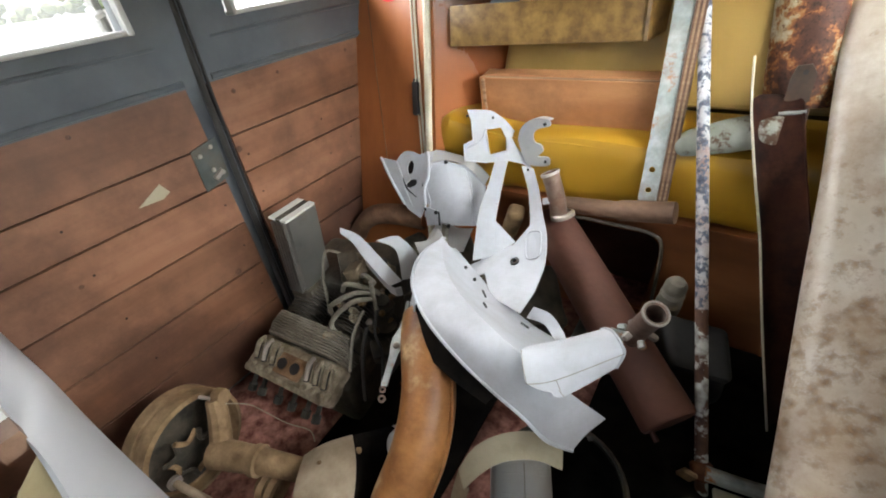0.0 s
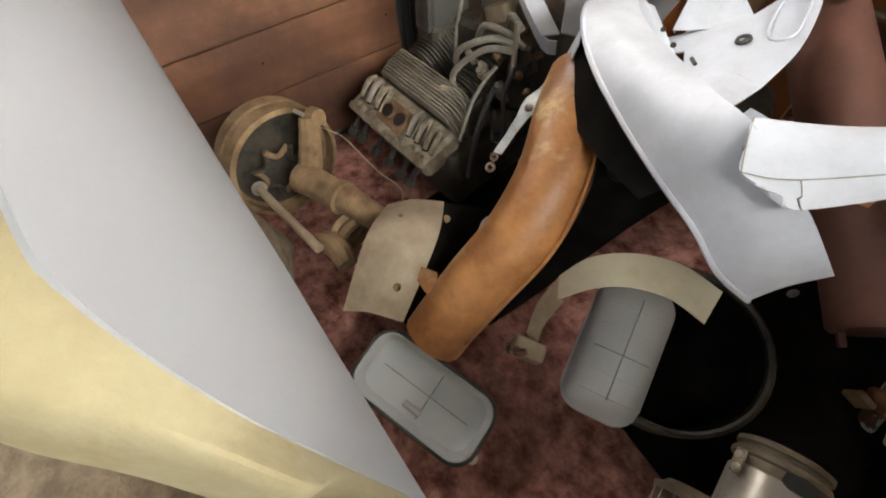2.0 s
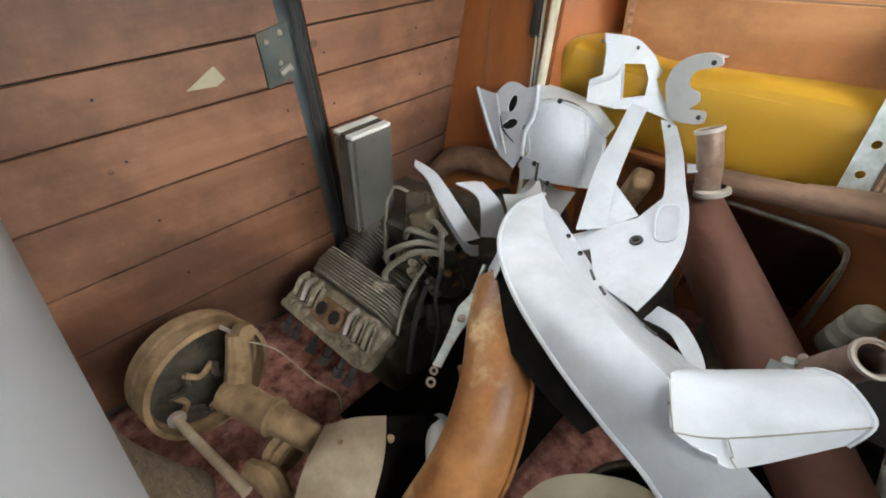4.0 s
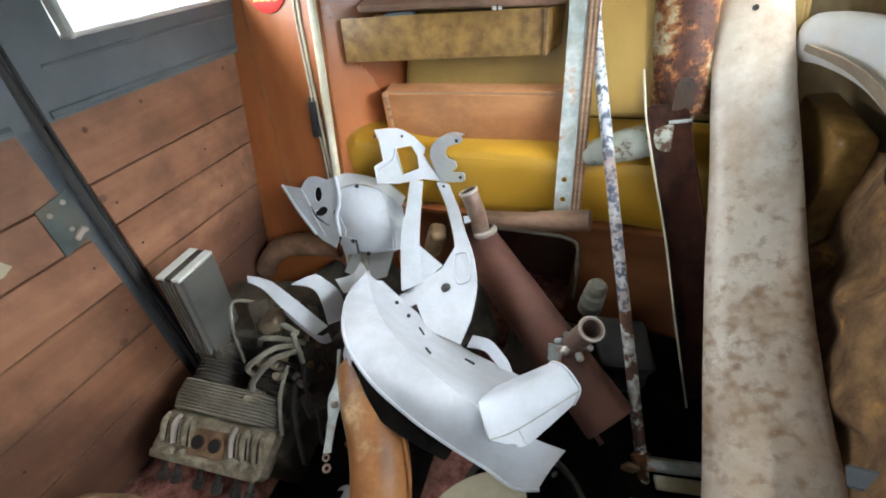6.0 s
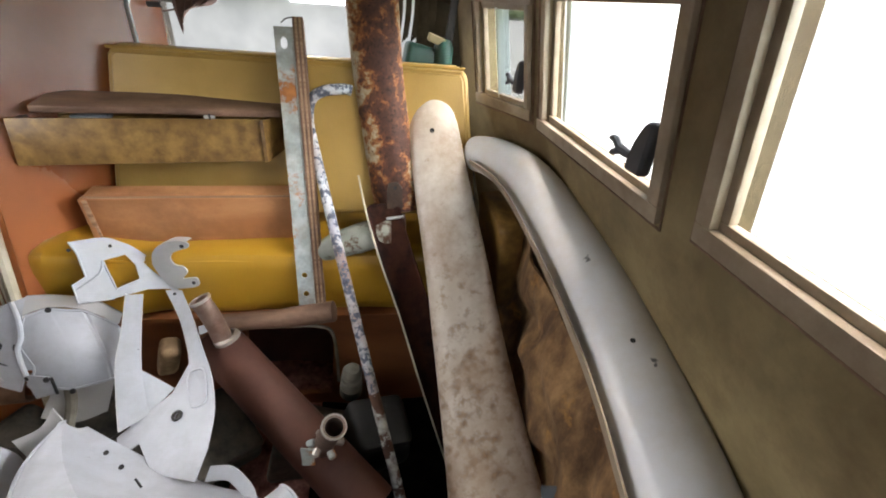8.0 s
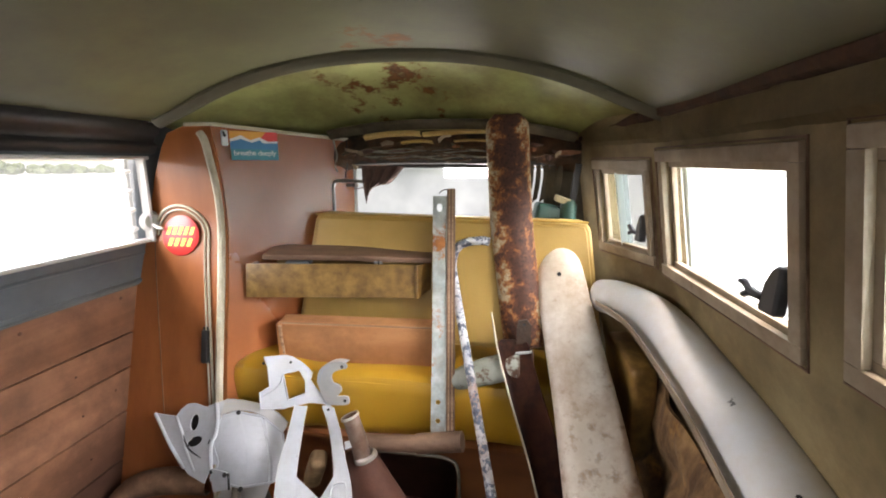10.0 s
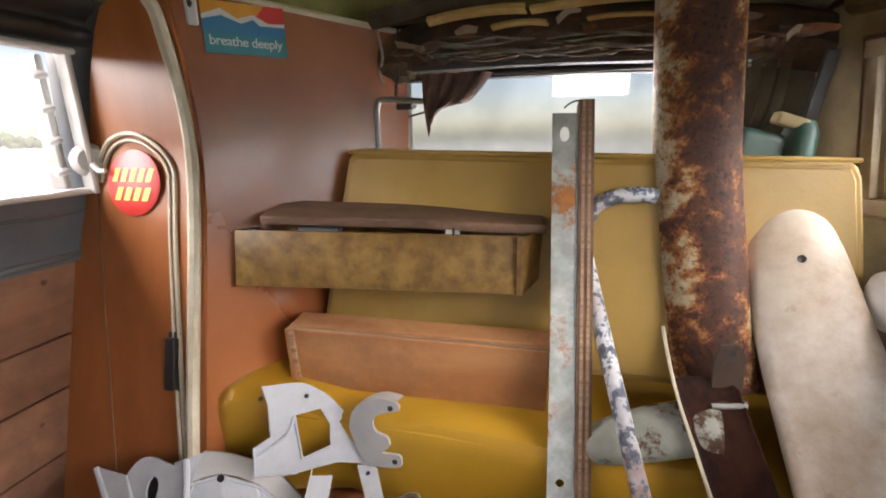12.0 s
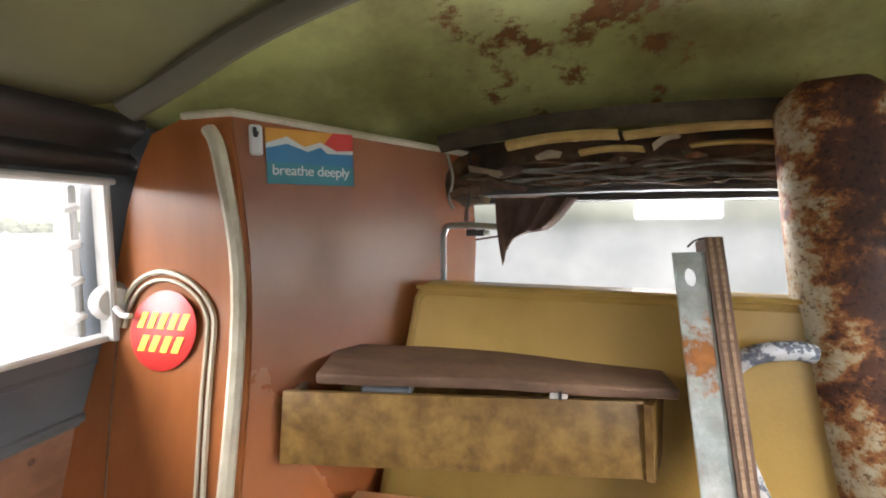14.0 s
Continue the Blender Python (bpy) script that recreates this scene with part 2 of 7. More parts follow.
LENSGREY = material("grey_lamp_shell", (0.44, 0.45, 0.455), (0.60, 0.61, 0.61), 9, 0.42, bump=0.1, metal=0.1, dirt=(0.30, 0.27, 0.23), dirt_scale=9, dirt_amount=0.5)
HEADLINER = material("olive_roof_paint", (0.25, 0.255, 0.075), (0.45, 0.465, 0.175), 3.2, 0.5, bump=0.12, bump_scale=14, rough_var=0.1,
                     patch=(0.17, 0.066, 0.014), patch_scale=13, patch_at=0.54, patch_soft=0.07, patch_where=(0.76, 0.78, 1.315, 0.36), dirt=(0.12, 0.085, 0.03), dirt_scale=5, dirt_amount=0.85)
# roof paint in front of the rib, its dimmer light put into the colour
HEADFRONT = material("shaded_roof_paint", (0.076, 0.072, 0.026), (0.136, 0.131, 0.050), 2.4, 0.6, bump=0.12, bump_scale=14, rough_var=0.1,
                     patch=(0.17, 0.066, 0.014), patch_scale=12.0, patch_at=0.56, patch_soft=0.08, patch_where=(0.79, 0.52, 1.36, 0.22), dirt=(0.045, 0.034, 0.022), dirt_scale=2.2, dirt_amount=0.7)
RIBMETAL = material("roof_rib_paint", (0.082, 0.080, 0.048), (0.14, 0.136, 0.085), 5, 0.55, bump=0.15, dirt=(0.06, 0.04, 0.024), dirt_scale=5, dirt_amount=0.7)
RAILGREY = material("grey_rail_paint", (0.032, 0.030, 0.029), (0.066, 0.063, 0.060), 6, 0.5, bump=0.2, dirt=(0.03, 0.024, 0.02), dirt_amount=0.7)
TANWALL = material("tan_wall_board", (0.212, 0.158, 0.072), (0.405, 0.315, 0.158), 5, 0.65, bump=0.45, bump_scale=30, dirt=(0.09, 0.048, 0.016), dirt_scale=3.6, dirt_amount=0.85,
                   patch=(0.15, 0.085, 0.032), patch_scale=3.5, patch_at=0.54, patch_soft=0.2)
TANFRAME = material("tan_window_frame", (0.33, 0.255, 0.175), (0.52, 0.425, 0.315), 9, 0.55, bump=0.2, dirt=(0.13, 0.08, 0.04), dirt_scale=8, dirt_amount=0.6)
WHITEFRAME = material("white_alloy_frame", (0.62, 0.62, 0.60), (0.74, 0.74, 0.72), 9, 0.4, bump=0.05, dirt=(0.4, 0.37, 0.32), dirt_scale=9)
CURTAIN = material("brown_curtain", (0.09, 0.05, 0.04), (0.17, 0.10, 0.085), 40, 0.9, bump=0.3, bump_scale=200)
TORN = material("torn_headliner_board", (0.040, 0.030, 0.020), (0.11, 0.082, 0.053), 16, 0.9, bump=0.9, bump_scale=60, dirt=(0.22, 0.10, 0.045), dirt_scale=12, dirt_amount=0.8)
RAILRUST = material("rusty_torn_rail", (0.028, 0.014, 0.009), (0.085, 0.040, 0.022), 12, 0.9, bump=0.8, bump_scale=50, dirt=(0.13, 0.055, 0.022), dirt_scale=10, dirt_amount=0.6)
GREYLINING = material("grey_crumpled_lining", (0.10, 0.095, 0.08), (0.26, 0.25, 0.21), 26, 0.9, bump=0.6, bump_scale=90)
YELLOWFOAM = material("yellow_insulation", (0.42, 0.26, 0.08), (0.62, 0.44, 0.17), 14, 0.9, bump=0.6, bump_scale=70, dirt=(0.2, 0.1, 0.04), dirt_scale=10)
BROWNMAT = material("matted_brown_fibre", (0.11, 0.052, 0.020), (0.46, 0.27, 0.12), 16, 0.95, bump=1.0, bump_scale=60, stretch=(1, 1, 0.5), dirt=(0.05, 0.025, 0.012), dirt_scale=7, dirt_amount=0.9,
                    patch=(0.48, 0.24, 0.06), patch_scale=6, patch_at=0.56, patch_soft=0.1)
# near-black, its darkness stands in for deep shade under the heap and in hollows
NEARBLACK = material("matte_near_black", (0.004, 0.004, 0.004), (0.014, 0.012, 0.010), 14, 0.95, bump=0.3, spec=0.05)
LATCHGREEN = material("green_grey_latch_steel", (0.06, 0.078, 0.075), (0.13, 0.15, 0.145), 12, 0.45, metal=0.3, bump=0.3, dirt=(0.16, 0.12, 0.08), dirt_scale=14, dirt_amount=0.6)
BROWNPIPE = material("brown_scaled_pipe", (0.12, 0.06, 0.032), (0.30, 0.17, 0.10), 14, 0.8, bump=0.4, bump_scale=80, dirt=(0.06, 0.03, 0.018), dirt_scale=9, dirt_amount=0.6)
FANDARK = material("dirty_fan_steel", (0.10, 0.075, 0.045), (0.27, 0.21, 0.135), 14, 0.7, bump=0.3, dirt=(0.05, 0.035, 0.02), dirt_scale=10, dirt_amount=0.6)
IRONGREEN = material("flaking_green_paint", (0.27, 0.29, 0.24), (0.44, 0.45, 0.39), 9, 0.6, bump=0.4, patch=(0.11, 0.055, 0.03), patch_scale=14, patch_at=0.49, patch_soft=0.05)
DARKIRON = material("dark_scaled_iron", (0.030, 0.022, 0.018), (0.085, 0.055, 0.038), 18, 0.75, bump=0.5, bump_scale=90, dirt=(0.10, 0.042, 0.018), dirt_scale=16, dirt_amount=0.6)
DARKLINING = material("dark_rotten_lining", (0.05, 0.042, 0.028), (0.125, 0.105, 0.07), 9, 0.9, bump=0.5, bump_scale=40, dirt=(0.03, 0.022, 0.014), dirt_scale=6, dirt_amount=0.7, spec=0.2)
# black plastic; also painted on holes, slots and recesses in place of their shade
BLACK = material("black_plastic_and_holes", (0.012, 0.012, 0.013), (0.03, 0.03, 0.032), 9, 0.45, bump=0.1)
REDSTICK = material("red_sticker", (0.62, 0.035, 0.03), (0.70, 0.05, 0.04), 6, 0.35, bump=0)
YELLOWSTICK = material("yellow_sticker_ink", (0.80, 0.62, 0.03), (0.86, 0.70, 0.06), 6, 0.35, bump=0)
BLUESTICK = material("blue_sticker", (0.03, 0.20, 0.42), (0.045, 0.27, 0.52), 9, 0.35, bump=0)
TEALSTICK = material("teal_sticker", (0.03, 0.24, 0.30), (0.05, 0.32, 0.38), 9, 0.35, bump=0)
PALESTICK = material("pale_sticker_ink", (0.70, 0.72, 0.70), (0.80, 0.82, 0.80), 9, 0.4, bump=0)
ORANGESTICK = material("orange_sticker", (0.75, 0.30, 0.04), (0.82, 0.42, 0.06), 9, 0.35, bump=0)
GREENPLASTIC = material("green_plastic", (0.010, 0.045, 0.034), (0.024, 0.09, 0.068), 6, 0.4, bump=0.05)
GRASS = material("pale_gravel_and_grass", (0.42, 0.42, 0.38), (0.57, 0.565, 0.52), 1.5, 0.95, bump=0.3, bump_scale=20, dirt=(0.22, 0.28, 0.14), dirt_scale=0.35, dirt_amount=0.35)
LEAF = material("hedge_leaf", (0.13, 0.17, 0.075), (0.22, 0.27, 0.13), 6, 0.7, bump=0.2)


def glass(name, tint=(0.9, 0.95, 0.95), rough=0.02, ior=1.02):
    m = bpy.data.materials.new(name)
    m.use_nodes = True
    b = m.node_tree.nodes["Principled BSDF"]
    b.inputs["Base Color"].default_value = (*tint, 1)
    b.inputs["Roughness"].default_value = rough
    b.inputs["Transmission Weight"].default_value = 1.0
    b.inputs["IOR"].default_value = ior
    return m


GLASS = glass("window_glass")


def hazy_glass(name, haze):
    """Clear glass under a thin film of dust that scatters the daylight."""
    m = bpy.data.materials.new(name)
    m.use_nodes = True
    n, l = m.node_tree.nodes, m.node_tree.links
    clear, film, mix = n.new("ShaderNodeBsdfTransparent"), n.new("ShaderNodeBsdfTranslucent"), n.new("ShaderNodeMixShader")
    film.inputs[0].default_value = (0.86, 0.87, 0.86, 1)
    co, smear, amount = n.new("ShaderNodeTexCoord"), n.new("ShaderNodeTexNoise"), n.new("ShaderNodeMapRange")
    smear.inputs["Scale"].default_value = 7.0
    amount.inputs["To Min"].default_value, amount.inputs["To Max"].default_value = haze * 0.7, haze * 1.3
    l.new(co.outputs["Object"], smear.inputs[0])
    l.new(smear.outputs[0], amount.inputs[0])
    l.new(amount.outputs[0], mix.inputs[0])
    l.new(clear.outputs[0], mix.inputs[1])
    l.new(film.outputs[0], mix.inputs[2])
    l.new(mix.outputs[0], n["Material Output"].inputs[0])
    return m


FILMGLASS = hazy_glass("hazy_window_glass", 0.045)


def dusty_glass(name):
    """Glass under a mottled film of dust."""
    m = glass(name, rough=0.32, ior=1.12)
    n, l = m.node_tree.nodes, m.node_tree.links
    co = n.new("ShaderNodeTexCoord")
    film = n.new("ShaderNodeTexNoise")
    film.inputs["Scale"].default_value, film.inputs["Detail"].default_value = 9.0, 8.0
    l.new(co.outputs["Object"], film.inputs[0])
    ramp = n.new("ShaderNodeValToRGB")
    ramp.color_ramp.elements[0].position, ramp.color_ramp.elements[1].position = 0.35, 0.68
    ramp.color_ramp.elements[0].color, ramp.color_ramp.elements[1].color = (0.56, 0.60, 0.63, 1), (0.84, 0.88, 0.91, 1)
    l.new(film.outputs[0], ramp.inputs[0])
    l.new(ramp.outputs[0], n["Principled BSDF"].inputs["Base Color"])
    return m


def rusted_blade(name):
    """Cream paint breaking up in fine rust, orange margins and a dark red bare stripe along the crown."""
    m = bpy.data.materials.new(name)
    m.use_nodes = True
    n, l = m.node_tree.nodes, m.node_tree.links
    b = n["Principled BSDF"]
    co = n.new("ShaderNodeTexCoord")
    axes = n.new("ShaderNodeSeparateXYZ")
    l.new(co.outputs["Object"], axes.inputs[0])

    def calc(op, a, c):
        q = n.new("ShaderNodeMath")
        q.operation = op
        for k, v in enumerate((a, c)):
            if isinstance(v, (int, float)):
                q.inputs[k].default_value = v
            else:
                l.new(v, q.inputs[k])
        return q.outputs[0]

    def grain(scale, detail=8.0):
        q = n.new("ShaderNodeTexNoise")
        q.inputs["Scale"].default_value, q.inputs["Detail"].default_value = scale, detail
        q.inputs["Roughness"].default_value = 0.65
        l.new(co.outputs["Object"], q.inputs[0])
        return q.outputs[0]

    # sideways distance from the crown line, which leans with the blade
    line = calc("MULTIPLY_ADD", axes.outputs[2], -0.122)
    line.node.inputs[2].default_value = 1.238
    off = calc("ABSOLUTE", calc("SUBTRACT", axes.outputs[0], line), 0.0)
    zone = calc("ADD", calc("MULTIPLY", off, 10.0), calc("MULTIPLY", calc("SUBTRACT", grain(6.5), 0.5), 1.9))
    zone = calc("ADD", zone, calc("MULTIPLY", calc("SUBTRACT", grain(26.0, 6.0), 0.5), 1.9))
    zone = calc("ADD", zone, calc("MULTIPLY", calc("SUBTRACT", grain(70.0, 5.0), 0.5), 0.9))
    ramp = n.new("ShaderNodeValToRGB")
    stops = ((0.0, (0.060, 0.020, 0.011)), (0.30, (0.10, 0.033, 0.014)), (0.42, (0.24, 0.080, 0.022)), (0.56, (0.33, 0.145, 0.045)), (0.66, (0.42, 0.31, 0.18)), (1.0, (0.50, 0.45, 0.33)))
    while len(ramp.color_ramp.elements) < len(stops):
        ramp.color_ramp.elements.new(0.5)
    for e, (at, c) in zip(ramp.color_ramp.elements, stops):
        e.position, e.color = at, (*c, 1)
    l.new(zone, ramp.inputs[0])
    # fine dark pitting
    pit = n.new("ShaderNodeMapRange")
    pit.inputs["From Min"].default_value, pit.inputs["From Max"].default_value = 0.36, 0.46
    l.new(grain(130.0, 3.0), pit.inputs[0])
    mx = n.new("ShaderNodeMix")
    mx.data_type, mx.blend_type = "RGBA", "MULTIPLY"
    mx.inputs[0].default_value = 1.0
    tint = n.new("ShaderNodeValToRGB")
    tint.color_ramp.elements[0].color, tint.color_ramp.elements[1].color = (0.42, 0.30, 0.24, 1), (1, 1, 1, 1)
    l.new(pit.outputs[0], tint.inputs[0])
    l.new(ramp.outputs[0], mx.inputs[6])
    l.new(tint.outputs[0], mx.inputs[7])
    l.new(mx.outputs[2], b.inputs["Base Color"])
    b.inputs["Roughness"].default_value = 0.72
    bp = n.new("ShaderNodeBump")
    bp.inputs["Strength"].default_value, bp.inputs["Distance"].default_value = 0.5, 0.004
    l.new(grain(60.0), bp.inputs["Height"])
    l.new(bp.outputs[0], b.inputs["Normal"])
    return m


HAZEGLASS = dusty_glass("dusty_window_glass")
RUSTBUMP = rusted_blade("rusted_cream_bumper")
BAND = material("beige_steel_band", (0.42, 0.365, 0.25), (0.62, 0.56, 0.42), 12, 0.7, bump=0.3, dirt=(0.16, 0.12, 0.07), dirt_scale=12, dirt_amount=0.6)
LOUVRE = glass("louvre_glass_strip", (0.70, 0.82, 0.82), 0.55)


# ---- shape helpers ----
def V(*a):
    return Vector(a)


def box(bm, centre, size, turn=None, bevel=0.0, seg=1):
    """A box with optional bevel, turned about its centre."""
    m = Matrix.Translation(centre) @ (turn.to_4x4() if turn else Matrix.Identity(4)) @ Matrix.Diagonal((*size, 1))
    made = bmesh.ops.create_cube(bm, size=1.0, matrix=m)
    if bevel:
        edges = {e for v in made["verts"] for e in v.link_edges}
        bmesh.ops.bevel(bm, geom=list(edges), offset=bevel, segments=seg, profile=0.6, affect="EDGES")
    return bm


def boxed(*args, **kw):
    return box(bmesh.new(), *args, **kw)


def prism(outline, depth, matrix, holes=(), bevel=0.0):
    """A flat outline in the x-z plane with a depth along y, holes cut through."""
    bm = bmesh.new()
    edges = []
    for loop in (outline, *holes):
        vs = [bm.verts.new((x, 0, z)) for x, z in loop]
        edges += [bm.edges.new((vs[i], vs[(i + 1) % len(vs)])) for i in range(len(vs))]
    bmesh.ops.triangle_fill(bm, use_beauty=True, use_dissolve=False, edges=edges, normal=(0, -1, 0))
    made = bmesh.ops.extrude_face_region(bm, geom=bm.faces[:])
    bmesh.ops.translate(bm, vec=(0, depth, 0), verts=[g for g in made["geom"] if isinstance(g, bmesh.types.BMVert)])
    bmesh.ops.recalc_face_normals(bm, faces=bm.faces[:])
    if bevel:
        sharp = [e for e in bm.edges if len(e.link_faces) == 2 and e.calc_face_angle() > 0.9]
        bmesh.ops.bevel(bm, geom=sharp, offset=bevel, segments=1, affect="EDGES")
    bmesh.ops.transform(bm, matrix=matrix, verts=bm.verts[:])
    return bm


def spline(points, sub=6):
    """Catmull-Rom through a few points."""
    p = [Vector(q) for q in points]
    if len(p) < 3 or sub < 2:
        return p
    out = []
    for i in range(len(p) - 1):
        a, b, c, d = p[max(i - 1, 0)], p[i], p[i + 1], p[min(i + 2, len(p) - 1)]
        for k in range(sub):
            t = k / sub
            out.append(0.5 * (2 * b + (c - a) * t + (2 * a - 5 * b + 4 * c - d) * t * t + (3 * b - a - 3 * c + d) * t ** 3))
    return out + [p[-1]]


def tube(bm, points, radius, seg=12, sub=6, caps=True, wall=0.0, flat=1.0):
    """A round bar along a smooth line; radius may be a list along it; wall > 0 leaves it hollow."""
    path = spline(points, sub)
    n = len(path)
    radii = [radius] * n if not hasattr(radius, "__len__") else [float(np.interp(i / (n - 1), np.linspace(0, 1, len(radius)), radius)) for i in range(n)]
    up = None

    def shell(shrink):
        nonlocal up
        rings, up = [], None
        for i in range(n):
            d = (path[min(i + 1, n - 1)] - path[max(i - 1, 0)]).normalized()
            if up is None:
                up = d.orthogonal().normalized()
            up = (up - d * up.dot(d)).normalized()
            side = d.cross(up)
            r = max(radii[i] - shrink, 1e-4)
            rings.append([bm.verts.new(path[i] + r * (math.cos(a) * up + math.sin(a) * side * flat)) for a in (2 * math.pi * k / seg for k in range(seg))])
        return rings

    def skin(rings, flip=False):
        for a, b in zip(rings, rings[1:]):
            for k in range(seg):
                q = (a[k], a[(k + 1) % seg], b[(k + 1) % seg], b[k])
                bm.faces.new(q[::-1] if flip else q)

    outer = shell(0)
    skin(outer)
    if wall:
        inner = shell(wall)
        skin(inner, True)
        for i in (0, -1):
            for k in range(seg):
                bm.faces.new((outer[i][k], outer[i][(k + 1) % seg], inner[i][(k + 1) % seg], inner[i][k]))
    elif caps:
        bm.faces.new(outer[0][::-1])
        bm.faces.new(outer[-1])
    return bm


def tubed(*args, **kw):
    return tube(bmesh.new(), *args, **kw)


def lathe(bm, profile, axis_from, axis_dir, seg=32):
    """A turned shape: (radius, height) pairs about an axis."""
    q = Vector((0, 0, 1)).rotation_difference(Vector(axis_dir).normalized())
    rings = []
    for r, h in profile:
        rings.append([bm.verts.new(Vector(axis_from) + q @ Vector((max(r, 1e-4) * math.cos(a), max(r, 1e-4) * math.sin(a), h))) for a in (2 * math.pi * k / seg for k in range(seg))])
    for a, b in zip(rings, rings[1:]):
        for k in range(seg):
            bm.faces.new((a[k], a[(k + 1) % seg], b[(k + 1) % seg], b[k]))
    return bm


def lathed(*args, **kw):
    return lathe(bmesh.new(), *args, **kw)


def loft(rails, sub=6, thick=0.003, across=1, wobble=0.0, push=None):
    """A skin across some rails, each a smooth line through a few points, with a thickness."""
    lines = [spline(r, sub) for r in rails]
    n = min(len(q) for q in lines)
    cols = [spline([q[min(i, len(q) - 1)] for q in lines], across) for i in range(n)]
    bm = bmesh.new()
    grid = [[bm.verts.new(v + (noise.noise_vector(v * 9) * wobble if wobble else Vector())) for v in col] for col in cols]
    for a, b in zip(grid, grid[1:]):
        for k in range(len(a) - 1):
            bm.faces.new((a[k], a[k + 1], b[k + 1], b[k]))
    bmesh.ops.recalc_face_normals(bm, faces=bm.faces[:])
    if push:
        made = bmesh.ops.extrude_face_region(bm, geom=bm.faces[:])
        bmesh.ops.translate(bm, vec=push, verts=[q for q in made["geom"] if isinstance(q, bmesh.types.BMVert)])
    elif thick:
        bmesh.ops.solidify(bm, geom=bm.faces[:], thickness=thick)
    return bm


def panel(loop, thick=0.003, holes=(), round_off=0):
    """A sheet cut to an outline given in space, holes cut out of it."""
    bm = bmesh.new()
    edges = []
    for pts in (loop, *holes):
        pts = [Vector(p) for p in pts]
        if round_off:
            pts = spline(pts + [pts[0]], round_off)[:-1]
        vs = [bm.verts.new(p) for p in pts]
        edges += [bm.edges.new((vs[i], vs[(i + 1) % len(vs)])) for i in range(len(vs))]
    bmesh.ops.triangle_fill(bm, use_beauty=True, use_dissolve=False, edges=edges)
    bmesh.ops.recalc_face_normals(bm, faces=bm.faces[:])
    bmesh.ops.solidify(bm, geom=bm.faces[:], thickness=thick)
    return bm


def ring_loop(centre, u, v, ru, rv=None, n=14):
    """Points of an ellipse in space."""
    c, u, v = Vector(centre), Vector(u).normalized(), Vector(v).normalized()
    return [c + u * ru * math.cos(2 * math.pi * k / n) + v * (rv or ru) * math.sin(2 * math.pi * k / n) for k in range(n)]


def mesh_of(name, bm, mat, smooth=True):
    me = bpy.data.meshes.new(name)
    bmesh.ops.recalc_face_normals(bm, faces=bm.faces[:])
    if smooth:
        for f in bm.faces:
            f.smooth = True
        for e in bm.edges:
            if len(e.link_faces) == 2 and e.calc_face_angle() > 0.6:
                e.smooth = False
    bm.to_mesh(me)
    bm.free()
    me.materials.append(mat)
    return me


def structure(name, bm, mat, label="", category=""):
    return tagged(new(name, mesh_of(name, bm, mat)), label, category, kind="structure")


def thing(name, base, label, category, group=""):
    ob = new(name)
    ob.location = base
    ob.empty_display_size = 0.05
    return tagged(ob, label, category, group)


def place(ob):
    """The full place of an empty or part before the scene is evaluated."""
    m = ob.matrix_basis.copy()
    return (place(ob.parent) @ ob.matrix_parent_inverse @ m) if ob.parent else m


def part(name, bm, mat, parent, label=""):
    ob = new(name, bm if isinstance(bm, bpy.types.Mesh) else mesh_of(name, bm, mat))
    ob.parent = parent
    ob.matrix_parent_inverse = place(parent).inverted()
    return tagged(ob, label)


def solo(name, bm, mat, label, category, group=""):
    return tagged(new(name, mesh_of(name, bm, mat)), label, category, group)


def written(text, size, matrix, name, mat, parent, spread=1.0):
    """Lettering with the built-in font as a thin mesh."""
    cu = bpy.data.curves.new("lettering", "FONT")
    cu.body, cu.size, cu.extrude, cu.align_x, cu.align_y = text, size, 0.0004, "CENTER", "CENTER"
    cu.space_character = spread
    tmp = bpy.data.objects.new("lettering", cu)
    scene.collection.objects.link(tmp)
    dg = bpy.context.evaluated_depsgraph_get()
    me = bpy.data.meshes.new_from_object(tmp.evaluated_get(dg))
    bpy.data.objects.remove(tmp)
    me.transform(matrix)
    me.materials.clear()
    me.materials.append(mat)
    return part(name, me, mat, parent)


def wall_with_openings(name, x_of, ys, zs, openings, thick, mat, label):
    """A side wall as a grid of cells in y and z, leaving out the openings; x_of(y, z) gives the inner face; thick is signed outwards."""
    ys = sorted({*ys, *(v for o in openings for v in o[:2])})
    zs = sorted({*zs, *(v for o in openings for v in o[2:])})
    bm = bmesh.new()
    grid = {(i, k): bm.verts.new((x_of(y, z), y, z)) for i, y in enumerate(ys) for k, z in enumerate(zs)}
    for i in range(len(ys) - 1):
        for k in range(len(zs) - 1):
            cy, cz = (ys[i] + ys[i + 1]) / 2, (zs[k] + zs[k + 1]) / 2
            if any(a < cy < b and c < cz < d for a, b, c, d in openings):
                continue
            bm.faces.new((grid[i, k], grid[i + 1, k], grid[i + 1, k + 1], grid[i, k + 1]))
    made = bmesh.ops.extrude_face_region(bm, geom=bm.faces[:])
    bmesh.ops.translate(bm, vec=(thick, 0, 0), verts=[g for g in made["geom"] if isinstance(g, bmesh.types.BMVert)])
    loose = [v for v in bm.verts if not v.link_faces]
    bmesh.ops.delete(bm, geom=loose, context="VERTS")
    return structure(name, bm, mat, label, "wall")


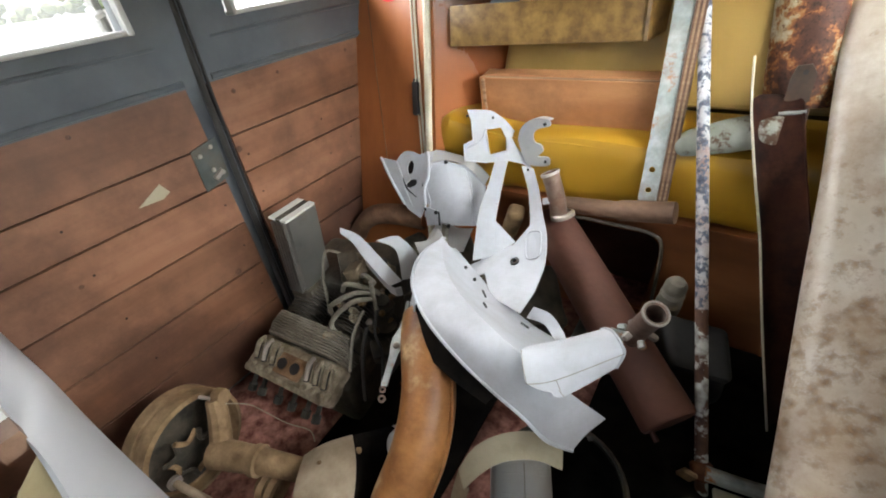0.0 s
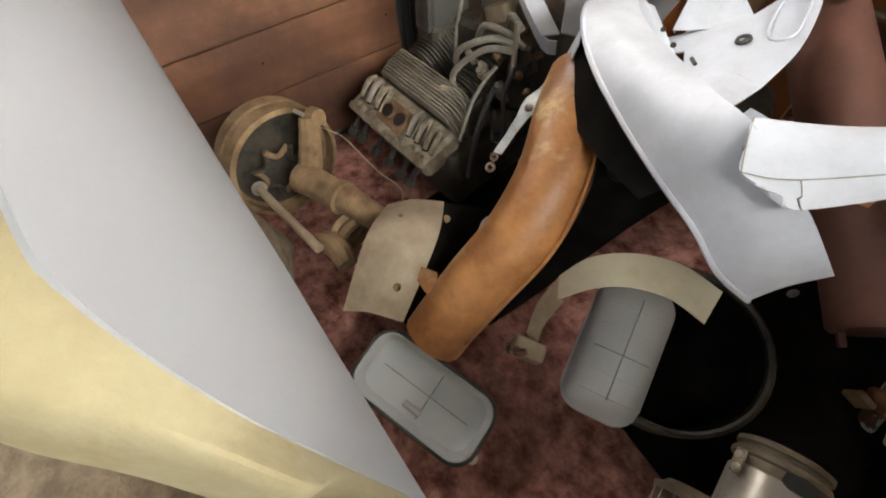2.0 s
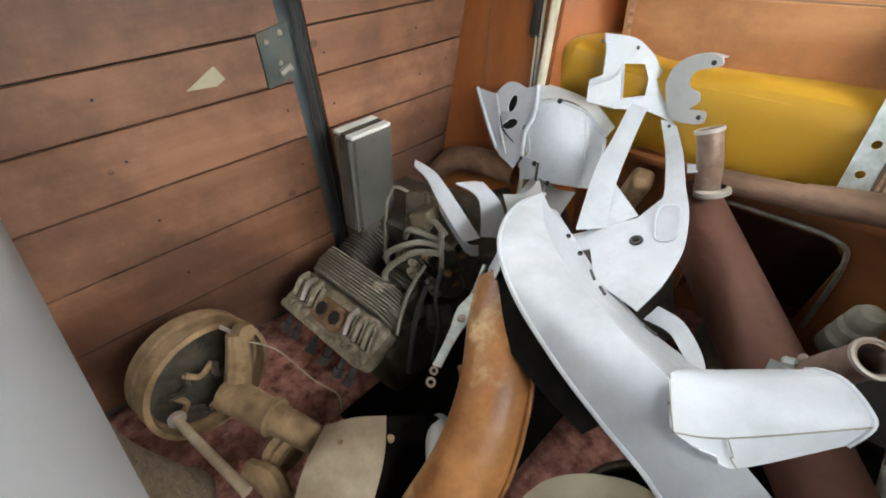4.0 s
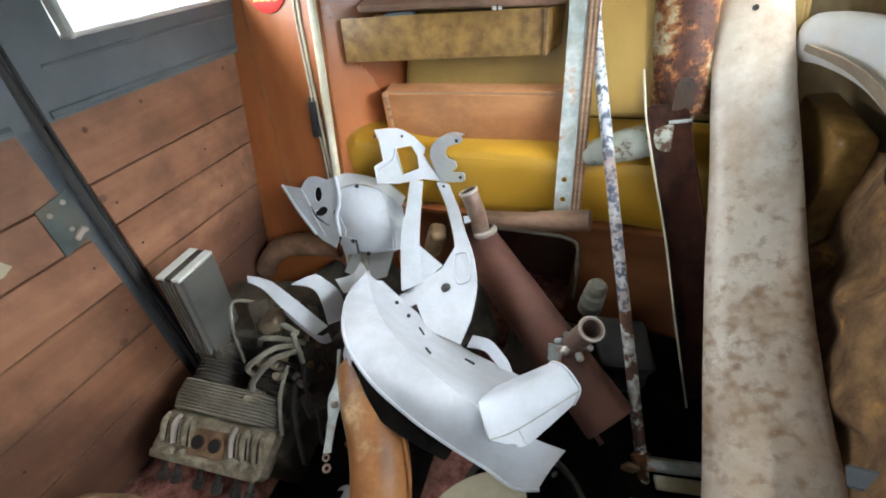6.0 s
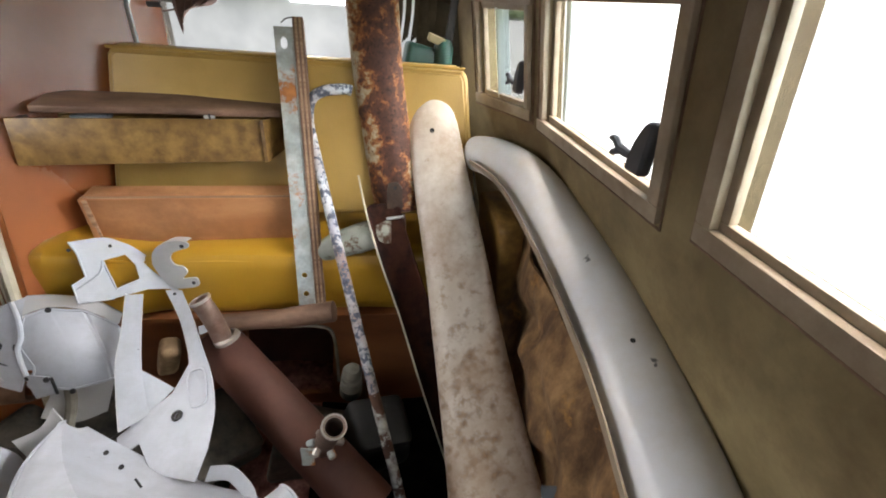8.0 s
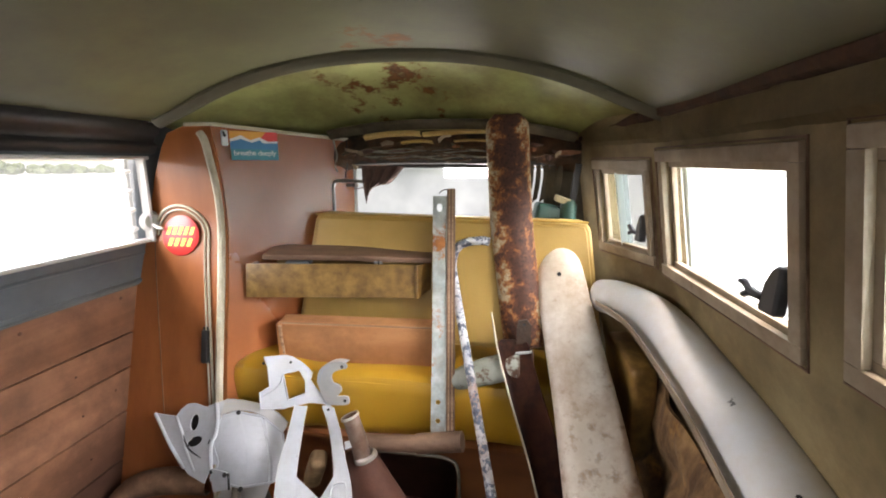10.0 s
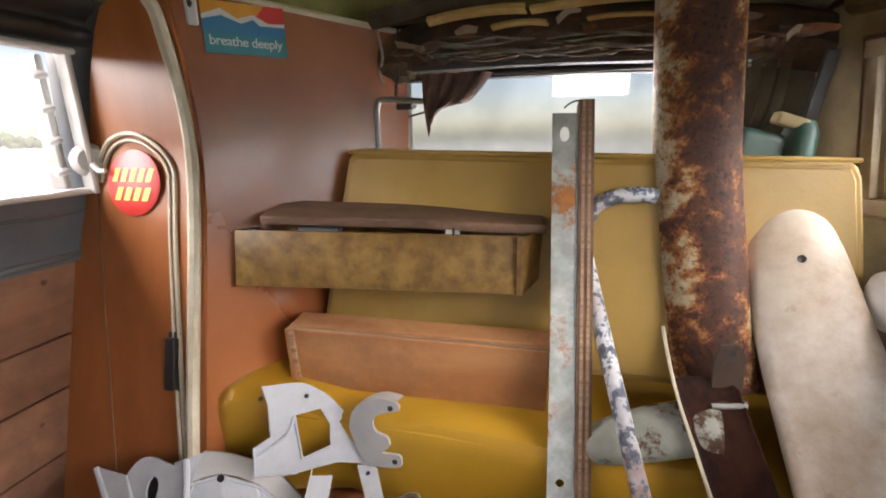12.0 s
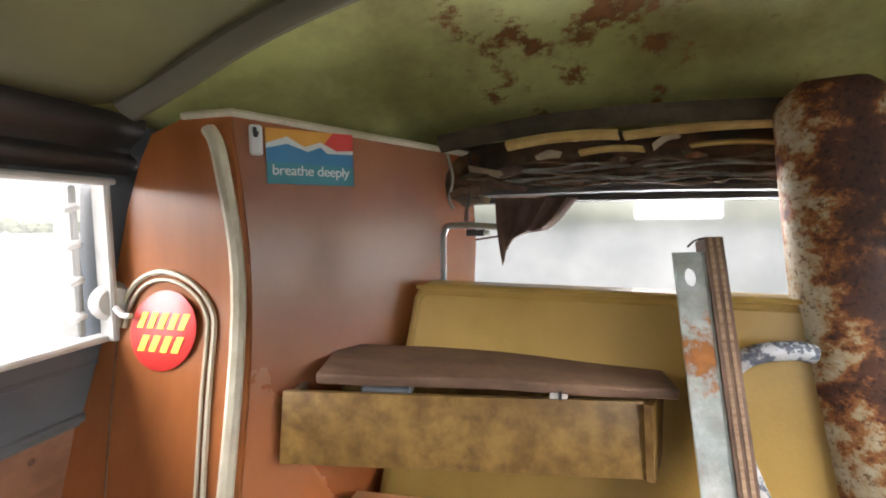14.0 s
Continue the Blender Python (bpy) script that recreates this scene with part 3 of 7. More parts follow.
# ---- setting ----
FLOOR_Z = -0.09
bm = bmesh.new()
bmesh.ops.create_grid(bm, x_segments=90, y_segments=110, size=0.5, matrix=Matrix.Translation((0.75, -0.35, FLOOR_Z)) @ Matrix.Diagonal((1.56, 2.7, 1, 1)))
for v in bm.verts:
    v.co.z += 0.012 * noise.noise(v.co * 7) + 0.004 * noise.noise(v.co * 31)
structure("floor", bm, CARPET, "worn red-brown carpet on the van floor", "floor")
structure("underfloor", boxed((0.75, -0.3, FLOOR_Z - 0.05), (1.7, 2.9, 0.05)), DARK, "dark steel van floor pan", "floor")


def left_x(y, z):
    """Inner face of the door side, leaning in above the sill."""
    return 0.02 if z < 0.75 else 0.02 + 0.10 * max(0, z - 0.75)


WIN_L = [(0.20, 0.655, 0.865, 1.115), (-0.46, -0.02, 0.865, 1.115), (-1.35, -0.75, 0.80, 1.14)]
wall_with_openings("wall_left", lambda y, z: left_x(y, z) - (0.035 if z < 0.7395 else 0.0), [-1.72, -0.6, 0.08, 0.7, 1.1], [-0.14, 0.7385, 0.7405, 0.75, 0.9, 1.05, 1.24], WIN_L, -0.05, DOORMETAL,
                   "blue-grey painted steel van side with window openings")
# a pressed ledge and swage lines under the windows
for k, (y0, y1) in enumerate(((-0.62, 0.045), (0.115, 0.70))):
    bm = bmesh.new()
    tube(bm, [(0.026, y0 + 0.03, 0.832), (0.029, (y0 + y1) / 2, 0.834), (0.026, y1 - 0.03, 0.832)], 0.005, 8, 4)
    tube(bm, [(0.020, y0, 0.752), (0.020, y1, 0.752)], 0.008, 8, 2)
    structure("trim", bm, DOORMETAL, "pressed steel ledge of a van door", "trim")
bm = bmesh.new()
tube(bm, [(0.05, -1.7, 1.205), (0.055, -0.2, 1.205), (0.06, 0.70, 1.205)], 0.03, 10, 4)
tube(bm, [(0.03, -1.7, 1.155), (0.035, -0.2, 1.155), (0.04, 0.68, 1.155)], 0.018, 10, 4)
structure("rail_left", bm, RAILGREY, "grey painted steel roof rail above the doors", "rail")

bm = loft([[(left_x(0, z) + o, y, z) for z, o in ((1.122, 0.004), (1.134, 0.018), (1.146, 0.018), (1.156, 0.006), (1.168, 0.010), (1.182, 0.026), (1.196, 0.030), (1.21, 0.022))] for y in (-1.6, -0.6, 0.1, 0.69)], 3, 0.003, 2)
structure("trim_above_windows", bm, RAILGREY, "dark pressed steel strip above the door windows", "trim")

# wooden lining of the doors, plank by plank
ROWS = [(0.608, 0.742), (0.508, 0.604), (0.385, 0.504), (0.25, 0.381), (0.11, 0.246), (-0.06, 0.106)]
wood_rear = thing("door_lining", (0.0, 0.38, -0.06), "pink-brown wooden plank lining of a van door, knotty and stained", "door lining", "door linings")
wood_front = thing("door_lining", (0.0, -0.3, -0.06), "pink-brown plank lining of a van door with torn paper", "door lining", "door linings")
for lining, y0, y1 in ((wood_rear, 0.108, 0.70), (wood_front, -0.72, 0.050)):
    part("backing", boxed((-0.006, (y0 + y1) / 2, 0.34), (0.008, y1 - y0, 0.80)), GAP, lining)
    for z0, z1 in ROWS:
        part("plank", boxed((0.004, (y0 + y1) / 2, (z0 + z1) / 2), (0.014, y1 - y0, z1 - z0), bevel=0.0012), PLANK, lining)
KNOT = material("wood_knot", (0.08, 0.035, 0.02), (0.19, 0.085, 0.05), 30, 0.6)
for y, z, r in ((0.115, 0.57, 0.014), (-0.026, 0.262, 0.016), (0.30, 0.715, 0.008), (0.56, 0.715, 0.008), (-0.20, 0.72, 0.008), (0.16, 0.705, 0.010), (0.50, 0.46, 0.007), (-0.33, 0.44, 0.009)):
    part("knot", lathed([(0, 0.0128), (r * 0.35, 0.0126), (r * 0.6, 0.0112)], (0, y, z), (1, 0, 0), 14), KNOT, wood_rear if y > 0.1 else wood_front)
for lining, ys in ((wood_rear, (0.135, 0.40, 0.66)), (wood_front, (-0.60, -0.30, 0.02))):
    for y in ys:
        for z0, z1 in ROWS[1:5]:
            part("nail", lathed([(0, 0.0122), (0.0025, 0.0120), (0.003, 0.0108)], (0, y, (z0 + z1) / 2 + 0.01 * math.sin(y * 40)), (1, 0, 0), 8), GAP, lining)
part("paper_scrap", panel([(0.014, -0.160, 0.540), (0.016, -0.099, 0.572), (0.014, -0.085, 0.545), (0.015, -0.105, 0.536)], 0.0006), BAND, wood_front, "torn whitish paper scrap")

# centre strip of the double doors with its latch plate
strip = thing("door_seal_strip", (0.02, 0.08, 0.1), "dark grey steel strip between two van doors", "door strip")
part("strip", tubed([(0.014, 0.072, 0.02), (0.02, 0.078, 0.5), (0.03, 0.086, 0.86), (0.055, 0.092, 1.20)], 0.008, 8, 5, flat=0.7), RAILGREY, strip)
part("seal", tubed([(0.020, 0.084, 0.02), (0.026, 0.090, 0.5), (0.038, 0.098, 0.86), (0.062, 0.102, 1.19)], 0.004, 8, 5), RUBBER, strip)
latch = thing("door_latch", (0.014, 0.03, 0.5), "blue-grey steel latch plate screwed onto planks", "latch")
part("plate", prism([(-0.008, 0.505), (0.060, 0.520), (0.066, 0.622), (-0.004, 0.610)], 0.004, Matrix(((0, -1, 0, 0.016), (1, 0, 0, 0), (0, 0, 1, 0), (0, 0, 0, 1)))), LATCHGREEN, latch)
for y, z in ((0.012, 0.592), (0.045, 0.604), (0.03, 0.55), (0.05, 0.535)):
    part("screw", lathed([(0, 0.003), (0.005, 0.002), (0.006, 0)], (0.016, y, z), (1, 0, 0), 10), BRIGHT, latch)
part("catch", boxed((0.022, 0.035, 0.537), (0.010, 0.030, 0.012), Euler((0.5, 0, 0)).to_matrix(), 0.002), BRIGHT, latch, "bright worn latch catch")


WINDERGREY = material("dark_grey_winder", (0.05, 0.055, 0.065), (0.10, 0.105, 0.12), 9, 0.45, bump=0.1)


# windows of the door side: white alloy louvre frames with hazy panes
for i, (y0, y1, z0, z1) in enumerate(WIN_L):
    win = tagged(thing("window_%d" % (i + 1), (0.02, (y0 + y1) / 2, z0), "hazy van window in a white alloy louvre frame", "window"), kind="structure")
    bm = bmesh.new()
    for cy, cz, sy, sz in (((y0 + y1) / 2, z0 + 0.005, y1 - y0, 0.010), ((y0 + y1) / 2, z1 - 0.005, y1 - y0, 0.010), (y0 + 0.005, (z0 + z1) / 2, 0.010, z1 - z0), (y1 - 0.005, (z0 + z1) / 2, 0.010, z1 - z0)):
        box(bm, (0.028 + 0.1 * (cz - 0.75), cy, cz), (0.03, sy, sz), bevel=0.003)
    part("window_frame", bm, WHITEFRAME, win)
    if i < 2:
        part("pane", panel([(0.024 + 0.1 * (z - 0.75), y, z) for y, z in ((y0 + 0.01, z0 + 0.01), (y1 - 0.04, z0 + 0.01), (y1 - 0.04, z1 - 0.01), (y0 + 0.01, z1 - 0.01))], 0.003), FILMGLASS, win).visible_shadow = False
        part("channel", boxed((0.006, y1 - 0.024, (z0 + z1) / 2), (0.036, 0.012, z1 - z0 - 0.02), bevel=0.003), ALU, win, "slotted alloy louvre channel")
        for k in range(4):
            zc = z0 + 0.045 + k * 0.055
            part("louvre_clip", boxed((0.016, y1 - 0.030, zc), (0.030, 0.022, 0.010), Euler((0.35, 0.5, 0)).to_matrix(), 0.002), WHITEFRAME, win)
    else:
        part("pane", boxed((0.0, (y0 + y1) / 2, (z0 + z1) / 2), (0.004, y1 - y0, z1 - z0)), FILMGLASS, win).visible_shadow = False
winder = thing("window_winder", (0.06, 0.655, 0.90), "white plastic window winder on its round boss", "winder")
part("boss", lathed([(0, 0.018), (0.022, 0.016), (0.03, 0.008), (0.032, 0)], (0.05, 0.66, 0.925), (0.9, -0.45, 0), 20), WHITEFRAME, winder)
part("crank", tubed([(0.07, 0.648, 0.918), (0.085, 0.645, 0.908), (0.10, 0.645, 0.908)], [0.006, 0.005, 0.004], 8, 4), WHITEFRAME, winder)


# right side: board wall with three framed windows; the rear quarter turns in
def right_x(y, z):
    x = 1.515 if y < 0.62 else 1.515 - (y - 0.62) * 0.42
    return x - 0.16 * max(0.0, z - 0.80) + 0.26 * max(0.0, 0.8 - z) - 0.16 * max(0.0, 0.5 - z)


WIN_R = [(0.698, 0.872, 0.858, 1.082), (0.172, 0.628, 0.848, 1.104), (-0.46, 0.052, 0.868, 1.118), (-1.35, -0.75, 0.80, 1.14)]
wall_with_openings("wall_right", right_x, [-1.72, -1.0, -0.6, 0.12, 0.3, 0.62, 0.8, 0.97], [-0.14, 0.2, 0.5, 0.8, 0.95, 1.0, 1.1, 1.25], WIN_R, 0.05, TANWALL,
                   "tan painted board lining of the van side")
for i, (y0, y1, z0, z1) in enumerate(WIN_R):
    win = tagged(thing("window_%d" % (i + 4), (1.5, (y0 + y1) / 2, z0), "van side window in a tan wooden frame, bright outside", "window"), kind="structure")
    for nm, w, d, out, g, mat in (("window_frame", 0.026, 0.012, 0.002, 0.009, TANFRAME), ("inner_bead", 0.014, 0.012, -0.010, -0.009, TANFRAME), ("gap_line", 0.003, 0.005, 0.0, 0.0275, LIDWOOD)):
        bm = bmesh.new()
        a, b, c, e = y0 - g, y1 + g, z0 - g, z1 + g
        for ya, za, yb, zb in ((a - w / 2, c, b + w / 2, c), (a - w / 2, e, b + w / 2, e), (a, c + w / 2, a, e - w / 2), (b, c + w / 2, b, e - w / 2)):
            pa, pb = V(right_x(ya, za) - out, ya, za), V(right_x(yb, zb) - out, yb, zb)
            along = (pb - pa).normalized()
            face_n = (V(-1, 0, -0.16) - along * V(-1, 0, -0.16).dot(along)).normalized()
            m = Matrix((face_n, face_n.cross(along), along)).transposed()
            box(bm, (pa + pb) / 2, (d, w, (pb - pa).length), m, bevel=min(w, d) * 0.22, seg=2)
        part(nm, bm, mat, win)
    bm = bmesh.new()
    q = [bm.verts.new((right_x(y, z) + 0.022, y, z)) for y, z in ((y0, z0), (y1, z0), (y1, z1), (y0, z1))]
    bm.faces.new(q)
    bmesh.ops.solidify(bm, geom=bm.faces[:], thickness=0.004)
    part("pane", bm, GLASS, win).visible_shadow = False
    if i < 3:
        # slotted louvre channel behind the glass and the dark winder on the sill
        ye = y1 - 0.048
        part("channel", tubed([(right_x(ye, z0) + 0.03, ye, z0 + 0.01), (right_x(ye, z1) + 0.03, ye, z1 - 0.01)], 0.030, 6, 1, flat=0.4), LOUVRE, win, "pale edge of the louvre glass").visible_shadow = False
        wd = thing("window_winder", (right_x(y0, z0), y0 + 0.02, z0), "dark grey window winder with a forked key", "winder", "window winders")
        part("boss", prism([(-0.042, 0), (0.0, 0.002), (0.003, 0.073), (-0.008, 0.078), (-0.021, 0.069), (-0.034, 0.046), (-0.040, 0.022)], 0.020,
                           Matrix.Translation((right_x(y0, z0) - 0.026, y0 + 0.016, z0 + 0.030)) @ Matrix.Rotation(-math.pi / 2, 4, "Z"), bevel=0.004), WINDERGREY, wd)
        kx = right_x(y0, z0) - 0.024
        bm = bmesh.new()
        tube(bm, [(kx, y0 + 0.050, z0 + 0.052), (kx - 0.006, y0 + 0.072, z0 + 0.056)], [0.006, 0.008], 8, 1)
        tube(bm, [(kx - 0.006, y0 + 0.070, z0 + 0.056), (kx - 0.008, y0 + 0.084, z0 + 0.066), (kx - 0.008, y0 + 0.098, z0 + 0.064)], [0.007, 0.006, 0.004], 8, 3)
        tube(bm, [(kx - 0.006, y0 + 0.070, z0 + 0.054), (kx - 0.008, y0 + 0.086, z0 + 0.046)], [0.006, 0.005], 8, 1)
        part("key", bm, WINDERGREY, wd)

# roof: an arched skin that comes down behind the rib; front half coloured darker for shade
def roof_z(x, y):
    u = (x - 0.80) / 0.63
    z = 1.212 + 0.150 * max(0.0, 1 - abs(u) ** 2.3)
    if y > 0.62:
        f = min(1.0, (y - 0.62) / 0.36)
        z = z * (1 - f * f) + (1.20 - 0.05 * u * u) * f * f
    return z


for name, y0, y1, n, mt, label in (("ceiling_rear", 0.615, 1.0, 24, HEADLINER, "yellow-green painted steel roof with rust stains"), ("ceiling_front", -1.76, 0.615, 50, HEADFRONT, "olive brown painted steel roof, coloured darker for its shade")):
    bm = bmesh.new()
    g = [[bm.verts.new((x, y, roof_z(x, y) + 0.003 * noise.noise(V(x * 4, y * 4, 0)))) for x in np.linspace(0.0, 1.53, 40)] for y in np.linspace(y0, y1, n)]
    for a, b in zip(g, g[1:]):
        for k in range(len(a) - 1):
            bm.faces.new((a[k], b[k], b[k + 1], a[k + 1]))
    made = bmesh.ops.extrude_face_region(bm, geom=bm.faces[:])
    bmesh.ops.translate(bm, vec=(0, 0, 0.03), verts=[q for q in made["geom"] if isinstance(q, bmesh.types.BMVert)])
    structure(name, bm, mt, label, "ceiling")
bm = bmesh.new()
tube(bm, [(x, 0.615, roof_z(x, 0.6) - 0.010) for x in np.linspace(0.15, 1.45, 15)], 0.011, 8, 3, flat=1.7)
structure("roof_rib", bm, RIBMETAL, "painted steel rib across the van roof", "rib")
bm = bmesh.new()
tube(bm, [(1.452, -1.7, 1.215), (1.452, 0.0, 1.215), (1.44, 0.62, 1.215), (1.33, 0.96, 1.17)], 0.018, 8, 5)
structure("rail_right", bm, RAILRUST, "ragged edge where roof lining meets the wall", "rail")

bm = bmesh.new()
g = []
for y in np.linspace(-1.6, 0.92, 150):
    top = 1.192 + 0.010 * noise.noise(V(0, y * 9, 0)) + 0.008 * noise.noise(V(0, y * 33, 2))
    g.append([bm.verts.new((right_x(y, z) - 0.010 - 0.004 * noise.noise(V(z * 30, y * 14, 5)), y, z)) for z in (1.140, 1.155, 1.172, (1.172 + top) / 2, top)])
    g[-1][0].co.x += 0.014
for a, b in zip(g, g[1:]):
    for k in range(4):
        bm.faces.new((a[k], b[k], b[k + 1], a[k + 1]))
bmesh.ops.solidify(bm, geom=bm.faces[:], thickness=0.004)
structure("lining_edge", bm, TANWALL, "ragged upper edge of the tan wall lining", "lining")

# rear wall with the rear window
REAR_Y = 0.965
WR = (0.56, 1.22, 0.80, 1.085)
bm = prism([(-0.02, -0.14), (1.5, -0.14), (1.42, 1.18), (1.2, 1.24), (0.3, 1.24), (-0.02, 1.2)], 0.05, Matrix.Translation((0, REAR_Y + 0.02, 0)),
           holes=[[(WR[0], WR[2]), (WR[1], WR[2]), (WR[1], WR[3]), (WR[0], WR[3])]])
structure("wall_rear", bm, DARKLINING, "dark rotten lining on the rear wall round the back window", "wall")
win = tagged(thing("window_8", (0.9, REAR_Y + 0.04, 0.80), "dusty rear window of the van", "window"), kind="structure")
part("pane", boxed(((WR[0] + WR[1]) / 2, REAR_Y + 0.045, 0.9425), (WR[1] - WR[0], 0.004, WR[3] - WR[2])), HAZEGLASS, win).visible_shadow = False
part("window_frame", tubed([(WR[0], REAR_Y + 0.02, WR[3]), (0.9, REAR_Y + 0.018, WR[3] + 0.004), (WR[1], REAR_Y + 0.02, WR[3])], 0.010, 6, 3), RUBBER, win, "black rubber window seal")
# header above the rear window with torn lining and insulation
bm = bmesh.new()
xs = np.linspace(0.50, 1.32, 60)
rows = [(1.098, 0.0), (1.118, -0.028), (1.14, -0.035), (1.162, -0.030), (1.185, -0.015), (1.20, 0.01)]
g = []
for x in xs:
    edge = 1 - ((x - 0.91) / 0.42) ** 2
    g.append([bm.verts.new((x, REAR_Y - 0.02 + o + 0.012 * noise.noise(V(x * 22, z * 40, 3)), z - 0.035 * (1 - edge) + 0.006 * noise.noise(V(x * 17, z * 9, 1)))) for z, o in rows])
for a, b in zip(g, g[1:]):
    for k in range(len(a) - 1):
        bm.faces.new((a[k], b[k], b[k + 1], a[k + 1]))
bmesh.ops.solidify(bm, geom=bm.faces[:], thickness=0.012)
header = thing("torn_headliner", (0.9, REAR_Y, 1.1), "torn brown headliner hanging above the rear window", "headliner")
part("board", bm, TORN, header)
FOAMS = (((0.640, 1.184), (0.706, 1.193), (0.780, 1.196), (0.823, 1.194), 0.018), ((0.831, 1.190), (0.912, 1.196), (0.990, 1.199), (1.080, 1.198), 0.015), ((0.762, 1.163), (0.800, 1.168), (0.835, 1.168), (0.862, 1.165), 0.011), ((0.93, 1.166), (0.97, 1.169), (1.02, 1.168), (1.06, 1.164), 0.008))
for *top, thick in FOAMS:
    part("insulation", loft([[(x, REAR_Y - 0.068, z) for x, z in top], [(x, REAR_Y - 0.074, z - thick * 0.55) for x, z in top], [(x + 0.004, REAR_Y - 0.066, z - thick) for x, z in top]], 5, 0.004, 4), YELLOWFOAM, header, "yellow foam insulation")
for k in range(7):
    # crumpled grey lining folds above the window lip
    row = [(0.63 + 0.010 * (k % 3) + 0.062 * i, REAR_Y - 0.066 - 0.004 * ((i + k) % 2), 1.106 + 0.006 * k + 0.0045 * math.sin(i * 2.3 + k * 1.9)) for i in range(8 - k % 2)]
    part("fold", tubed(row, [0.0022 + 0.0008 * ((i + k) % 3) for i in range(len(row))], 6, 4, flat=0.6), GREYLINING if k % 3 else TORN, header, "crumpled grey lining")
for k in range(16):
    x = 0.56 + k * 0.043
    part("shred", tubed([(x, REAR_Y - 0.055, 1.125 + 0.01 * math.sin(k * 2.1)), (x + 0.03, REAR_Y - 0.066, 1.112 + 0.008 * math.cos(k * 1.7)), (x + 0.055, REAR_Y - 0.052, 1.124)], 0.0035, 6, 4), TORN, header)
rng = random.Random(12)
for k in range(46):
    x, z = rng.uniform(0.53, 1.26), rng.uniform(1.108, 1.172)
    z -= 0.035 * ((x - 0.91) / 0.42) ** 2
    dx, dz = rng.uniform(0.02, 0.07), rng.uniform(-0.012, 0.012)
    mt = (TORN, CURTAIN, TORN, SHIELD, CURTAIN, DARKLINING, RUST)[k % 7]
    y = REAR_Y - rng.uniform(0.055, 0.072)
    part("scrap", loft([[(x, y, z), (x + dx / 2, y - 0.006, z + dz + 0.004), (x + dx, y, z + dz)], [(x + 0.004, y + 0.004, z - rng.uniform(0.004, 0.012)), (x + dx / 2, y - 0.002, z + dz - rng.uniform(0.004, 0.014)), (x + dx - 0.004, y + 0.004, z + dz - rng.uniform(0.002, 0.01))]], 4, 0.0015), mt, header)
part("lip", tubed([(0.54, REAR_Y - 0.03, 1.098), (0.9, REAR_Y - 0.036, 1.103), (1.26, REAR_Y - 0.03, 1.095)], 0.011, 8, 6), RAILGREY, header, "grey steel window lip")
bm = bmesh.new()
tube(bm, [(0.52, REAR_Y - 0.06, 1.185), (0.7, REAR_Y - 0.07, 1.208), (0.9, REAR_Y - 0.075, 1.214), (1.12, REAR_Y - 0.07, 1.205), (1.3, REAR_Y - 0.05, 1.172)], 0.012, 8, 6, flat=1.6)
structure("roof_edge", bm, DARKLINING, "steel roof edge above the rear window", "rib")
# hanging shreds at the rear corner
tatters = thing("torn_lining_strips", (1.22, 0.93, 0.95), "torn brown lining strips hanging in the rear corner", "torn lining")
for k in range(5):
    x = 1.16 + 0.022 * k
    part("strip", loft([[(x, 0.935, 1.14), (x + 0.006, 0.93, 1.06), (x - 0.004, 0.932, 0.97)], [(x + 0.018, 0.93, 1.14), (x + 0.02, 0.925, 1.05), (x + 0.012, 0.93, 0.985)]], 5, 0.002), DARKLINING, tatters)

# front of the van behind the seats: cab bulkhead with a windscreen opening
bm = prism([(-0.03, -0.14), (1.56, -0.14), (1.52, 1.25), (1.2, 1.38), (0.3, 1.38), (0.0, 1.25)], 0.05, Matrix.Translation((0, -1.78, 0)),
           holes=[[(0.1, 0.55), (1.42, 0.55), (1.36, 1.14), (0.16, 1.14)]])
structure("wall_front", bm, RAILGREY, "grey front of the van with the windscreen opening", "wall")
# outside
bm = bmesh.new()
bmesh.ops.create_grid(bm, x_segments=40, y_segments=40, size=2500, matrix=Matrix.Translation((0, 0, -0.65)))
structure("ground", bm, GRASS, "pale gravel yard with patches of grass", "ground")
bm = bmesh.new()
rng = random.Random(4)
for k in range(1500):
    a = rng.random() * 2 * math.pi
    r = 80 + rng.random() * 12
    c = V(r * math.cos(a), r * math.sin(a), -0.65 + rng.random() ** 1.5 * (1.3 + 0.8 * math.sin(a * 5)))
    bmesh.ops.create_icosphere(bm, subdivisions=1, radius=0.5 + rng.random() * 0.7, matrix=Matrix.Translation(c) @ Matrix.Diagonal((1, 1, 0.8, 1)))
for v in bm.verts:
    v.co += noise.noise_vector(v.co * 3) * 0.15
verge = bmesh.new()
for k in range(700):
    c = V(-15.2 + rng.uniform(-1.3, 1.3), rng.uniform(-24, 9), -0.64)
    for h in range(3):
        a = rng.random() * 6.28
        p = c + V(0.10 * math.cos(a), 0.10 * math.sin(a), 0)
        verge.faces.new([verge.verts.new(p + V(0.05 * math.sin(a), -0.05 * math.cos(a), 0)), verge.verts.new(p + V(-0.05 * math.sin(a), 0.05 * math.cos(a), 0)), verge.verts.new(p + V(0.06 * math.cos(a), 0.06 * math.sin(a), rng.uniform(0.10, 0.28)))])
tagged(new("grass_verge", mesh_of("grass_verge", verge, LEAF)), "tufts of green grass along the gravel yard", "grass", kind="stuff")
tagged(new("hedge", mesh_of("hedge", bm, LEAF)), "far green hedge round the yard", "hedge", kind="stuff")

# ---- rear furniture ----
def corner(z):
    """Front corner edge of the wardrobe, which leans a little."""
    return V(0.272 + (1.2 - z) * 0.075, 0.668 - max(0.0, 0.92 - z) * 0.27, z)


